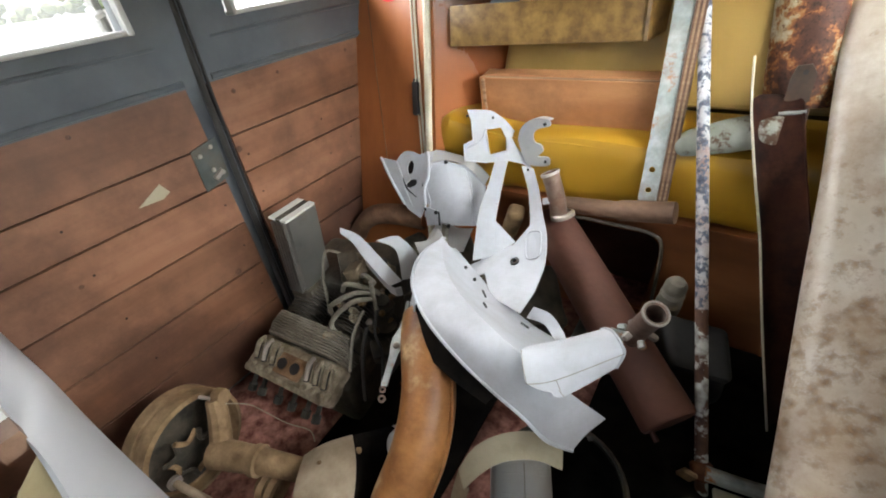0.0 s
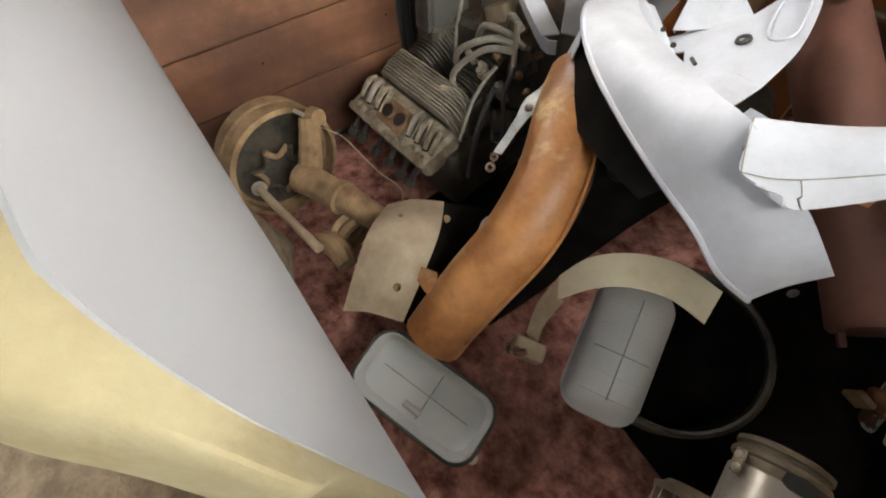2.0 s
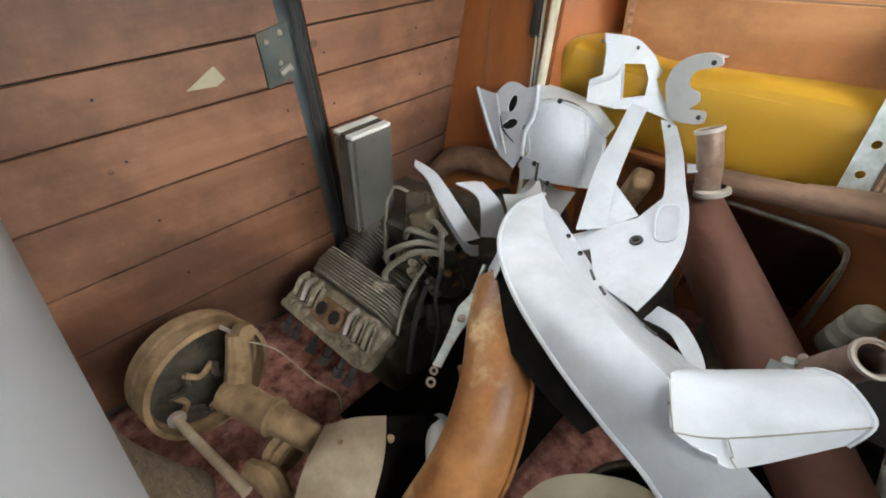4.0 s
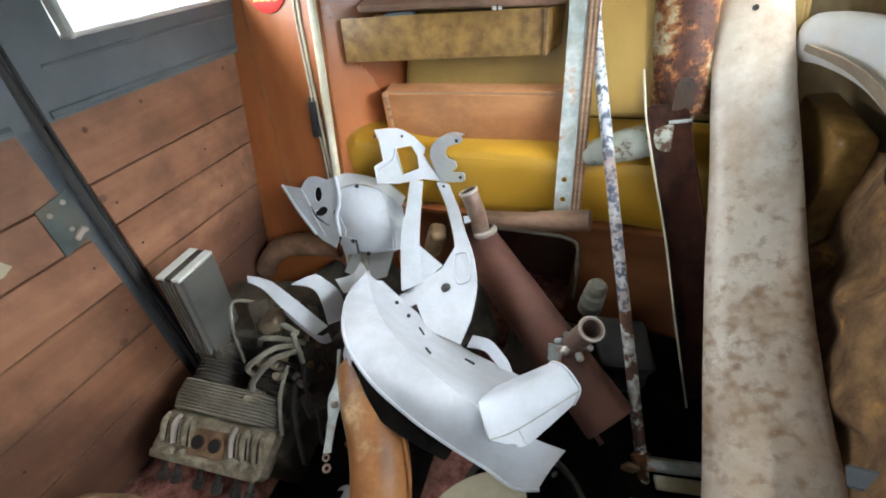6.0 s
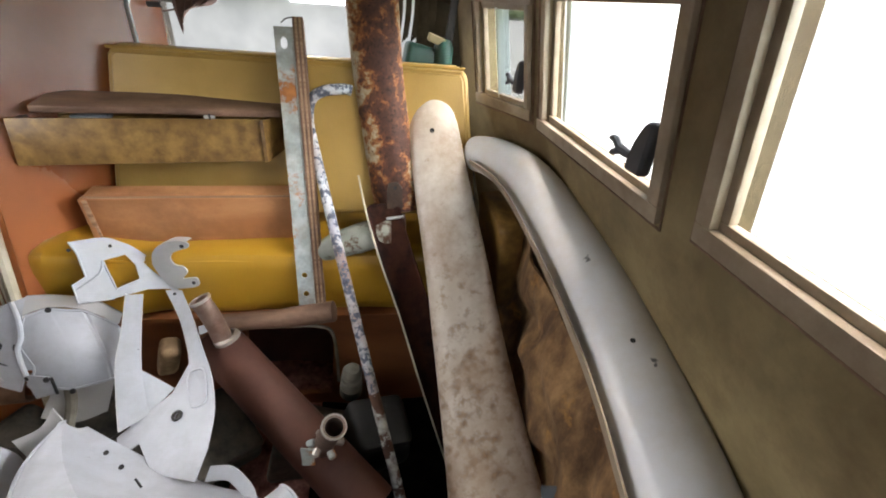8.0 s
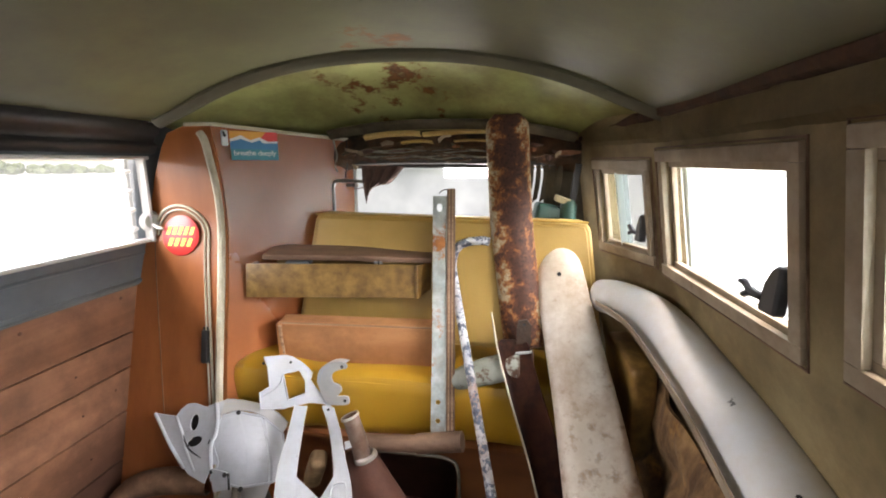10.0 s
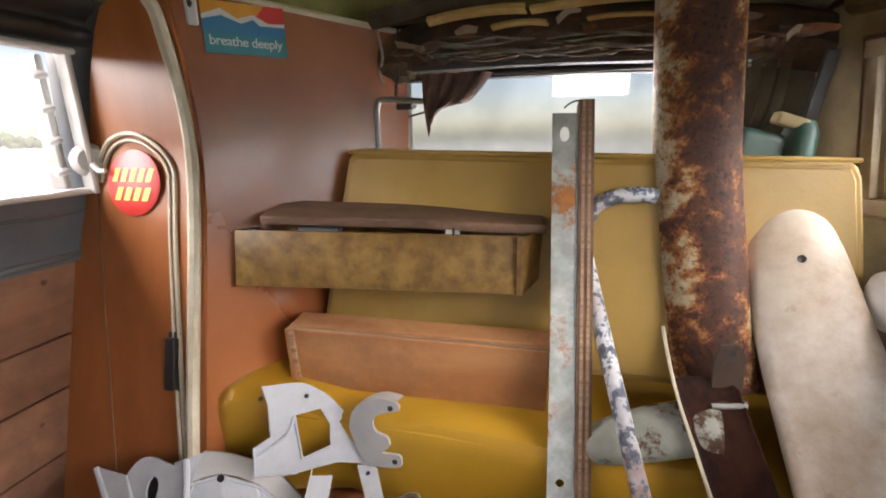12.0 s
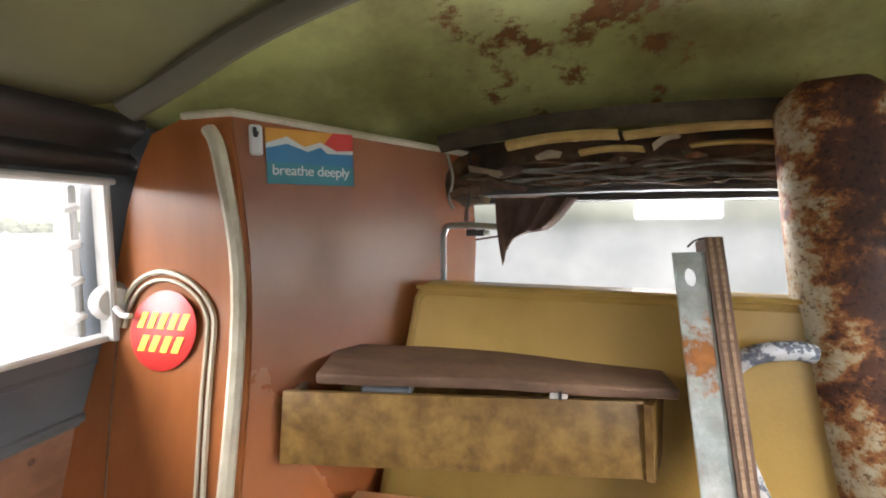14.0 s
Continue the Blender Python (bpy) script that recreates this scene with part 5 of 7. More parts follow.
part("arm", tubed([(0.962, 0.628, 0.494), (0.972, 0.630, 0.498), (0.998, 0.636, 0.508), (1.062, 0.650, 0.525), (1.118, 0.655, 0.541), (1.150, 0.652, 0.545)], [0.012, 0.026, 0.034, 0.040, 0.040, 0.036], 14, 5, flat=0.6), IRONGREEN, iron)
part("end_plate", prism([(1.133, 0.582), (1.184, 0.590), (1.192, 0.497), (1.150, 0.487)], 0.012, Matrix.Translation((0, 0.662, 0)), bevel=0.003), DARKIRON, iron, "grey steel end block")
part("end_lip", tubed([(1.136, 0.659, 0.578), (1.160, 0.658, 0.582), (1.180, 0.659, 0.586)], 0.004, 6, 2), STRAPMETAL, iron)

strap = thing("slotted_bar", (0.93, 0.55, 0.385), "galvanised slotted steel bar backed with plywood, rust spotted", "bar")
STRAP_TOP, STRAP_FOOT = V(0.882, 0.790, 1.0), V(0.910, 0.574, 0.362)
d = (STRAP_TOP - STRAP_FOOT).normalized()
e = V(1, 0.08, 0)
e = (e - d * e.dot(d)).normalized()
nrm = e.cross(d).normalized()
L = (STRAP_TOP - STRAP_FOOT).length
SM = Matrix.Identity(4)
SM.col[0], SM.col[1], SM.col[2] = (*e, 0), (*(-nrm), 0), (*d, 0)
if nrm.y > 0:
    SM.col[1] = (*nrm, 0)
SM.translation = STRAP_FOOT
hole = lambda z, rx, rz: [(0.020 + rx * math.cos(a), z + rz * math.sin(a)) for a in np.linspace(0, 2 * math.pi, 13)[:-1]]
part("plate", prism([(0, 0), (0.040, 0), (0.038, L * 0.5), (0.038, L), (0.0, L), (0.002, L * 0.5)], 0.004, SM, holes=[hole(L - 0.035, 0.008, 0.013), hole(0.035, 0.007, 0.007), hole(0.085, 0.007, 0.007)]), STRAPMETAL, strap)
part("flange", boxed((0, 0, 0), (0.003, 0.02, L)), STRAPMETAL, strap).matrix_basis = SM @ Matrix.Translation((0.040, 0.010, L / 2))
for k in range(5):
    part("ply_layer", boxed((0, 0, 0), (0.0046, 0.030 + 0.002 * (k % 2), L + 0.018)), PLYEDGE if k % 2 else LIDWOOD, strap).matrix_basis = SM @ Matrix.Translation((0.0446 + 0.0048 * k, 0.012, L / 2 + 0.012))
part("wire", tubed([SM @ V(0.045, 0, L + 0.02), SM @ V(0.030, -0.004, L + 0.016), SM @ V(0.018, -0.006, L + 0.006)], 0.0015, 6, 4), BLACK, strap)

POLERUST = material("flaking_rusted_pole", (0.06, 0.025, 0.015), (0.17, 0.075, 0.04), 20, 0.7, bump=0.5, bump_scale=80, patch=(0.55, 0.56, 0.52), patch_scale=17, patch_at=0.50, patch_soft=0.03)
pole = thing("hooked_pole", (1.2, 0.18, FLOOR_Z), "chipped blue and white steel pole with bent top", "pole")
part("tube", tubed([(1.052, 0.782, 0.868), (1.03, 0.78, 0.872), (0.985, 0.775, 0.866), (0.955, 0.772, 0.845), (0.945, 0.768, 0.80), (0.957, 0.738, 0.74), (1.030, 0.563, 0.49), (1.105, 0.388, 0.24)], 0.0128, 12, 6), POLEPAINT, pole)
part("lower_tube", tubed([(1.105, 0.388, 0.24), (1.15, 0.286, 0.093), (1.194, 0.185, -0.051), (1.205, 0.16, -0.088)], 0.0132, 12, 6), POLERUST, pole, "rusted lower end with flakes of pale paint")
part("cross_bar", tubed([(1.194, 0.185, -0.02), (1.26, 0.20, -0.03), (1.34, 0.22, -0.04)], 0.016, 10, 4), STRAPMETAL, pole)
part("cross_plate", boxed((1.28, 0.17, -0.045), (0.13, 0.03, 0.012), Euler((0, 0.1, 0.2)).to_matrix(), 0.003), CREAM, pole)
part("lug", boxed((1.165, 0.17, -0.03), (0.035, 0.012, 0.03), Euler((0, 0.5, 0.2)).to_matrix(), 0.004), DUSTY, pole)
part("joint", lathed([(0.017, -0.02), (0.022, -0.015), (0.022, 0.015), (0.017, 0.02)], (1.19, 0.195, -0.035), (0.35, -0.75, -0.55), 14), RUST, pole)

mat_roll = thing("fibre_mat", (1.42, 0.3, FLOOR_Z), "crumpled matted brown fibre mat beside the bumpers", "mat")
rails = []
for k in range(9):
    y = 0.60 - k * 0.10
    rails.append([(1.455 + 0.02 * math.sin(k * 1.3), y - 0.03, -0.08), (1.470 + 0.018 * math.sin(k * 2.1), y, 0.10), (1.482 + 0.012 * math.cos(k), y + 0.02, 0.30), (1.505, y + 0.03, 0.56 - 0.014 * k)])
part("mat", loft(rails, 10, 0.008, 9, 0.045), BROWNMAT, mat_roll)
part("blue_chip", boxed((1.476, 0.11, 0.24), (0.012, 0.035, 0.10), Euler((0.6, 0.35, 0.2)).to_matrix(), 0.004), DOORMETAL, mat_roll, "blue-grey scrap stuck to the mat")

# ---- loose engine parts on the floor ----
shroud = thing("fan_shroud", (0.75, 0.0, 0.2), "white painted sheet steel fan shroud half with a duct stub", "fan shroud")
OUT = [(0.524, 0.273, 0.334), (0.535, 0.184, 0.362), (0.562, 0.109, 0.379), (0.609, 0.036, 0.386), (0.685, -0.022, 0.38), (0.772, -0.056, 0.36), (0.845, -0.072, 0.338), (0.905, -0.080, 0.318), (0.948, -0.084, 0.292), (0.983, -0.063, 0.263)]
RIDGE = [(0.524, 0.268, 0.337), (0.570, 0.200, 0.357), (0.618, 0.139, 0.371), (0.690, 0.070, 0.392), (0.767, 0.016, 0.408), (0.84, -0.026, 0.42), (0.885, -0.046, 0.425), (0.93, -0.048, 0.400), (0.97, -0.043, 0.372), (1.015, -0.011, 0.304)]
INN = [(0.548, 0.283, 0.303), (0.600, 0.263, 0.280), (0.668, 0.238, 0.252), (0.738, 0.208, 0.242), (0.808, 0.183, 0.236), (0.872, 0.160, 0.245), (0.925, 0.12, 0.28)]
part("face", loft([OUT, [tuple(Vector(a).lerp(Vector(b), 0.5) + V(-0.003, -0.005, 0.006)) for a, b in zip(OUT, RIDGE)], RIDGE], 6, 0.002, 4), WHITE, shroud)
part("inner_wall", loft([RIDGE[:7], [tuple((Vector(a) * 0.5 + Vector(b) * 0.5 + V(0, 0, -0.012))) for a, b in zip(RIDGE, INN)], INN], 6, 0.002, 3), WHITE, shroud)
part("rim", tubed(OUT, 0.0035, 6, 6), WHITE, shroud)
DUCT = [[(0.895, 0.030, 0.370), (0.935, 0.050, 0.392), (0.972, 0.070, 0.408)], [(0.893, -0.004, 0.405), (0.932, 0.024, 0.411), (0.980, 0.062, 0.422)],
        [(0.885, -0.040, 0.424), (0.938, 0.004, 0.424), (0.995, 0.045, 0.438)], [(0.897, -0.060, 0.415), (0.945, -0.025, 0.422), (1.013, 0.022, 0.442)],
        [(0.911, -0.077, 0.401), (0.946, -0.052, 0.404), (1.020, 0.012, 0.436)], [(0.945, -0.068, 0.396), (0.962, -0.062, 0.388), (1.015, 0.002, 0.414)]]
duct = part("duct", loft(DUCT, 6, 0.002, 5), WHITE, shroud)
part("seam", tubed([V(*DUCT[k][0]) + V(0, -0.001, 0.0012) for k in (2, 3, 4)], 0.0007, 5, 4), HOSE, duct)
part("seam", tubed([V(*p) + V(0, -0.001, 0.0012) for p in DUCT[4]], 0.0007, 5, 5), HOSE, duct)
part("seam", tubed([(0.946, -0.053, 0.405), (0.956, -0.062, 0.399), (0.954, -0.060, 0.394), (0.963, -0.063, 0.389)], 0.0006, 5, 2), HOSE, duct)
part("end_bead", tubed([DUCT[k][2] for k in range(6)], 0.0024, 6, 4), WHITE, duct)
for a, b in (((0.700, 0.155, 0.318), (0.716, 0.140, 0.318)), ((0.815, 0.105, 0.318), (0.835, 0.096, 0.322)), ((0.760, 0.060, 0.386), (0.772, 0.050, 0.388))):
    part("slot", tubed([a, b], 0.0022, 6, 1), BLACK, shroud)
part("tab", panel([(0.602, 0.052, 0.374), (0.572, 0.058, 0.305), (0.598, 0.026, 0.280), (0.632, 0.012, 0.366)], 0.002), WHITE, shroud)
part("bolt_hole", lathed([(0, 0.0), (0.0055, 0.0010)], (1.003, -0.045, 0.290), (0.67, -0.67, 0.33), 12), BLACK, shroud)
for p in ((0.62, 0.215, 0.312), (0.665, 0.18, 0.318)):
    part("bolt_hole", lathed([(0, 0.0), (0.0045, 0.0010)], p, (0.3, -0.5, 0.8), 10), BLACK, shroud)
part("baffle", loft([[Vector(p) + V(0.008, 0.010, -0.010) for p in OUT[3:7]], [Vector(p) + V(-0.030 + 0.008 * k, -0.012, -0.095 + 0.022 * k) for k, p in enumerate(OUT[3:7])]], 4, 0.002), NEARBLACK, shroud, "black inner baffle")
part("ear", loft([[(0.80, 0.20, 0.275), (0.84, 0.20, 0.27), (0.88, 0.17, 0.262), (0.90, 0.14, 0.26)], [(0.79, 0.185, 0.25), (0.83, 0.185, 0.25), (0.86, 0.16, 0.25), (0.885, 0.135, 0.25)]], 5, 0.003), WHITE, shroud)

arch = thing("cooling_tinware", (0.65, 0.4, 0.15), "white painted curved engine tinware with square cut-out", "engine tin")
part("crown", panel(spline([(0.434, 0.572, 0.559), (0.480, 0.611, 0.549), (0.508, 0.624, 0.530), (0.530, 0.632, 0.507), (0.572, 0.636, 0.45), (0.607, 0.625, 0.381)], 4) + [(0.581, 0.612, 0.40), (0.551, 0.592, 0.413), (0.501, 0.547, 0.42), (0.450, 0.509, 0.436), (0.441, 0.525, 0.475), (0.459, 0.547, 0.483), (0.446, 0.567, 0.531)], 0.003,
                    holes=[[(0.482, 0.583, 0.503), (0.514, 0.613, 0.501), (0.530, 0.612, 0.472), (0.536, 0.598, 0.440), (0.503, 0.562, 0.438)]]), WHITE, arch)
part("cutout_lip", tubed([(0.482, 0.581, 0.503), (0.503, 0.560, 0.438), (0.536, 0.596, 0.440)], 0.0025, 6, 1), WHITE, arch)
part("crown_lip", tubed([(0.434, 0.571, 0.560), (0.446, 0.566, 0.531), (0.459, 0.546, 0.483), (0.441, 0.524, 0.475), (0.450, 0.508, 0.436), (0.501, 0.546, 0.420)], 0.0022, 6, 1), WHITE, arch)
part("fold", tubed([(0.443, 0.523, 0.462), (0.478, 0.560, 0.480), (0.482, 0.580, 0.503)], 0.0035, 6, 4), WHITE, arch)
part("bow", loft([[(0.607, 0.630, 0.385), (0.665, 0.535, 0.372), (0.711, 0.452, 0.352), (0.751, 0.383, 0.337), (0.781, 0.303, 0.316), (0.788, 0.228, 0.291)],
                  [(0.578, 0.612, 0.395), (0.630, 0.540, 0.360), (0.672, 0.462, 0.338), (0.690, 0.420, 0.328), (0.715, 0.34, 0.308), (0.742, 0.24, 0.285)]], 6, 0.003, 1), WHITE, arch)
part("web", panel([(0.692, 0.424, 0.330), (0.676, 0.357, 0.306), (0.588, 0.285, 0.261), (0.606, 0.244, 0.252), (0.641, 0.264, 0.267), (0.689, 0.202, 0.259), (0.78, 0.172, 0.271), (0.788, 0.228, 0.291), (0.781, 0.303, 0.314), (0.751, 0.383, 0.333)], 0.003,
                  holes=[ring_loop((0.706, 0.304, 0.297), (1, 0.1, 0.25), (0, 1, 0.33), 0.007, n=10)]), WHITE, arch)
part("grommet", lathed([(0.006, 0.0), (0.006, 0.003), (0.011, 0.003), (0.012, 0.0)], (0.705, 0.302, 0.298), (-0.226, -0.303, 0.926), 16), RUBBER, arch)
part("leg", loft([[(0.545, 0.520, 0.449), (0.552, 0.455, 0.395), (0.560, 0.395, 0.360), (0.580, 0.33, 0.312), (0.597, 0.284, 0.279)], [(0.572, 0.538, 0.439), (0.588, 0.465, 0.392), (0.604, 0.40, 0.340), (0.622, 0.355, 0.305), (0.640, 0.32, 0.284)]], 6, 0.003, 1), WHITE, arch)
part("leg_flange", loft([[(0.545, 0.521, 0.449), (0.552, 0.456, 0.395), (0.560, 0.396, 0.360), (0.580, 0.331, 0.312), (0.597, 0.285, 0.279)], [(0.532, 0.545, 0.435), (0.540, 0.480, 0.380), (0.548, 0.42, 0.340), (0.570, 0.352, 0.295), (0.590, 0.305, 0.262)]], 6, 0.002, 1), LENSGREY, arch)
part("tab", panel([(0.690, 0.50, 0.368), (0.712, 0.505, 0.372), (0.716, 0.485, 0.366), (0.700, 0.478, 0.362)], 0.003), WHITE, arch)
part("gusset", panel([(0.60, 0.40, 0.335), (0.672, 0.375, 0.300), (0.64, 0.325, 0.285), (0.61, 0.30, 0.272), (0.588, 0.34, 0.30)], 0.003), WHITE, arch)
part("inner_lip", loft([[(0.600, 0.615, 0.372), (0.655, 0.525, 0.348), (0.690, 0.44, 0.328)], [(0.596, 0.625, 0.345), (0.650, 0.54, 0.322), (0.685, 0.455, 0.302)]], 5, 0.002), WHITE, arch)
for p in ((0.495, 0.603, 0.531), (0.438, 0.560, 0.545), (0.598, 0.61, 0.385)):
    part("bolt_hole", lathed([(0, 0.0), (0.004, 0.0008)], Vector(p) + V(0.002, -0.004, 0.002), (0.631, -0.65, 0.423), 10), BLACK, arch)

BEAD = [V(*q) + V(0.0, -0.001, 0.003) for q in ((0.703, 0.370, 0.319), (0.703, 0.390, 0.327), (0.728, 0.394, 0.334), (0.741, 0.377, 0.331), (0.758, 0.330, 0.319), (0.754, 0.316, 0.313), (0.738, 0.312, 0.307), (0.725, 0.323, 0.308))]
part("pressed_bead", tubed(BEAD + BEAD[:1], 0.0022, 6, 3), WHITE, arch)

claw = thing("forked_bracket", (0.6, 0.63, 0.4), "pale grey forked steel bracket leaning on the seat", "bracket")
CLAW = [(0.566, 0.470), (0.572, 0.500), (0.590, 0.522), (0.622, 0.537), (0.655, 0.535), (0.660, 0.520), (0.640, 0.513), (0.620, 0.504), (0.611, 0.487), (0.617, 0.470), (0.636, 0.463), (0.641, 0.446), (0.630, 0.433), (0.628, 0.428), (0.656, 0.430), (0.662, 0.418), (0.656, 0.404), (0.610, 0.398), (0.585, 0.412)]
part("hook", panel([V(x, 0.619, z) for x, z in CLAW], 0.005, round_off=3), LENSGREY, claw)
part("flange", loft([[V(x, 0.620, z) for x, z in CLAW[:5]], [V(x + 0.004, 0.642, z - 0.003) for x, z in CLAW[:5]]], 5, 0.003, 1), LENSGREY, claw)
for p in ((0.646, 0.612, 0.524), (0.650, 0.612, 0.417)):
    part("bolt_hole", lathed([(0, 0.0), (0.005, 0.0008)], p, (0.1, -1, 0.1), 10), BLACK, claw)

bucket = thing("headlamp_bucket", (0.33, 0.47, 0.2), "white painted headlamp bucket with a wing flange", "headlamp bucket")


def on_flange(x, z, out=0.0):
    """A point of the lamp's flange, which leans back; out is towards the aisle."""
    return V(x, 0.268 + 0.53 * z - out * 0.88, z + out * 0.47)


FLANGE_V = V(0, 0.53, 1)
top_curve = spline([on_flange(*q) for q in ((0.224, 0.426), (0.240, 0.438), (0.262, 0.441), (0.285, 0.437), (0.302, 0.436), (0.322, 0.446))], 4)
part("flange", panel([on_flange(0.147, 0.410), on_flange(0.212, 0.408)] + top_curve + [on_flange(0.334, 0.416), on_flange(0.339, 0.379), on_flange(0.331, 0.350), on_flange(0.345, 0.300), on_flange(0.335, 0.270), on_flange(0.285, 0.285), on_flange(0.268, 0.297)], 0.004,
                     holes=[ring_loop(on_flange(0.271, 0.398), (1, 0, 0), FLANGE_V, 0.012, 0.021, 12), ring_loop(on_flange(0.283, 0.356), (1, 0.16, 0.30), FLANGE_V, 0.022, 0.013, 12)]), WHITE, bucket)
part("flange_lip", tubed([on_flange(0.147, 0.410, 0.004), on_flange(0.208, 0.350, 0.006), on_flange(0.268, 0.297, 0.004)], 0.0045, 8, 6), WHITE, bucket)
part("inner_ridge", tubed([on_flange(0.322, 0.446, 0.002), on_flange(0.336, 0.414, 0.005), on_flange(0.341, 0.379, 0.006), on_flange(0.334, 0.350, 0.006), on_flange(0.347, 0.300, 0.004)], 0.0055, 8, 6), WHITE, bucket)
part("fold", tubed([on_flange(0.212, 0.408, 0.001), on_flange(0.240, 0.372, 0.003), on_flange(0.268, 0.330, 0.003), on_flange(0.300, 0.292, 0.001)], 0.005, 8, 6), WHITE, bucket)
part("slot", tubed([on_flange(0.246, 0.366, 0.004), on_flange(0.270, 0.340, 0.004), on_flange(0.312, 0.322, 0.003)], [0.0035, 0.003, 0.0015], 6, 5), BLACK, bucket, "narrow dark slot")
part("slot", tubed([on_flange(0.327, 0.374, 0.001), on_flange(0.326, 0.358, 0.002), on_flange(0.322, 0.346, 0.001)], [0.001, 0.0035, 0.001], 6, 5), BLACK, bucket, "narrow dark slot")
part("socket", lathed([(0.008, 0.0), (0.013, 0.002), (0.014, 0.008)], on_flange(0.262, 0.366, -0.002), (0, -0.88, 0.47), 16), HOSE, bucket, "brown bulb socket")
ROWS_B = [[(0.332, 0.531, 0.441), (0.381, 0.545, 0.432), (0.455, 0.546, 0.416), (0.512, 0.535, 0.382)],
          [(0.342, 0.489, 0.418), (0.381, 0.510, 0.424), (0.448, 0.516, 0.412), (0.505, 0.521, 0.363)],
          [(0.329, 0.459, 0.361), (0.440, 0.447, 0.375), (0.490, 0.468, 0.367), (0.515, 0.502, 0.328)],
          [(0.362, 0.434, 0.313), (0.453, 0.423, 0.331), (0.508, 0.444, 0.322), (0.524, 0.483, 0.293)],
          [(0.343, 0.415, 0.278), (0.438, 0.410, 0.269), (0.508, 0.433, 0.273), (0.526, 0.467, 0.262)]]
part("top_band", loft(ROWS_B[:2], 2, 0.003, 1), LENSGREY, bucket)
part("bridge", loft([[on_flange(0.298, 0.438), on_flange(0.330, 0.420), on_flange(0.337, 0.380), on_flange(0.342, 0.310)], [ROWS_B[0][0], ROWS_B[1][0], ROWS_B[2][0], ROWS_B[3][0]]], 3, 0.003, 1), WHITE, bucket)
bowl = loft(ROWS_B[1:], 1, 0.003, 1)
bmesh.ops.bevel(bowl, geom=[e for e in bowl.edges if len(e.link_faces) == 2], offset=0.005, segments=2, affect="EDGES")
part("bowl", bowl, WHITE, bucket)
part("vent_plate", panel([(0.345, 0.425, 0.306), (0.402, 0.414, 0.310), (0.406, 0.404, 0.268), (0.366, 0.402, 0.256)], 0.003), WHITE, bucket)
part("vent_slot", tubed([(0.407, 0.411, 0.309), (0.411, 0.402, 0.268)], 0.003, 6, 1), BLACK, bucket, "narrow dark slot")
part("strut", tubed([(0.395, 0.455, 0.245), (0.400, 0.43, 0.20), (0.392, 0.40, 0.15)], 0.012, 10, 4), HOSE, bucket)
part("back_lip", tubed(ROWS_B[0], 0.003, 6, 5), ALU, bucket)
# black sheet behind the holes stands in for the dark inside
part("dark_opening", panel([on_flange(0.235, 0.415, -0.014), on_flange(0.31, 0.425, -0.014), on_flange(0.325, 0.35, -0.014), on_flange(0.25, 0.325, -0.014)], 0.002), BLACK, bucket)
part("skirt", loft([[(0.36, 0.47, 0.24), (0.42, 0.475, 0.22), (0.47, 0.49, 0.22)], [(0.33, 0.42, 0.17), (0.40, 0.42, 0.15), (0.46, 0.44, 0.16)]], 5, 0.003), LENSGREY, bucket)
for p in ((0.385, 0.505, 0.422), (0.352, 0.421, 0.300), (0.398, 0.409, 0.305), (0.440, 0.406, 0.270)):
    part("screw", lathed([(0, 0.004), (0.0055, 0.003), (0.0065, 0)], p, (0, -0.8, 0.5), 10), BLACK, bucket)

fork = thing("small_tin_bracket", (0.4, 0.15, 0.22), "small white painted sheet steel bracket", "bracket")
part("strip", loft([[(0.270, 0.158, 0.368), (0.305, 0.172, 0.352), (0.345, 0.168, 0.338), (0.478, 0.136, 0.279)], [(0.282, 0.145, 0.362), (0.320, 0.145, 0.345), (0.376, 0.125, 0.322), (0.470, 0.100, 0.285)]], 5, 0.003), WHITE, fork)
part("cup", loft([[(0.355, 0.194, 0.328), (0.41, 0.205, 0.308), (0.478, 0.140, 0.280)], [(0.379, 0.253, 0.314), (0.445, 0.238, 0.290), (0.490, 0.175, 0.262)], [(0.40, 0.26, 0.28), (0.46, 0.23, 0.26), (0.49, 0.18, 0.24)]], 5, 0.003, 3), WHITE, fork)
part("side", loft([[(0.376, 0.125, 0.322), (0.470, 0.100, 0.285), (0.490, 0.119, 0.276)], [(0.380, 0.122, 0.305), (0.472, 0.100, 0.262), (0.492, 0.118, 0.252)]], 3, 0.003), WHITE, fork)
part("tail", loft([[(0.43, 0.26, 0.30), (0.47, 0.28, 0.31), (0.49, 0.30, 0.34)], [(0.46, 0.24, 0.28), (0.50, 0.26, 0.285), (0.52, 0.28, 0.31)]], 4, 0.003), LENSGREY, fork)

FINALU = material("dusty_finned_aluminium", (0.24, 0.215, 0.165), (0.47, 0.43, 0.35), 14, 0.55, metal=0.2, bump=0.3, bump_scale=90, dirt=(0.09, 0.07, 0.045), dirt_scale=10, dirt_amount=0.6)
PORTRUST = material("rust_stained_aluminium", (0.20, 0.11, 0.055), (0.42, 0.27, 0.15), 22, 0.7, bump=0.4, bump_scale=90, dirt=(0.12, 0.06, 0.03), dirt_scale=14, dirt_amount=0.7)
STUDGREY = material("oily_steel_stud", (0.035, 0.033, 0.030), (0.10, 0.093, 0.080), 18, 0.5, metal=0.3, bump=0.2)
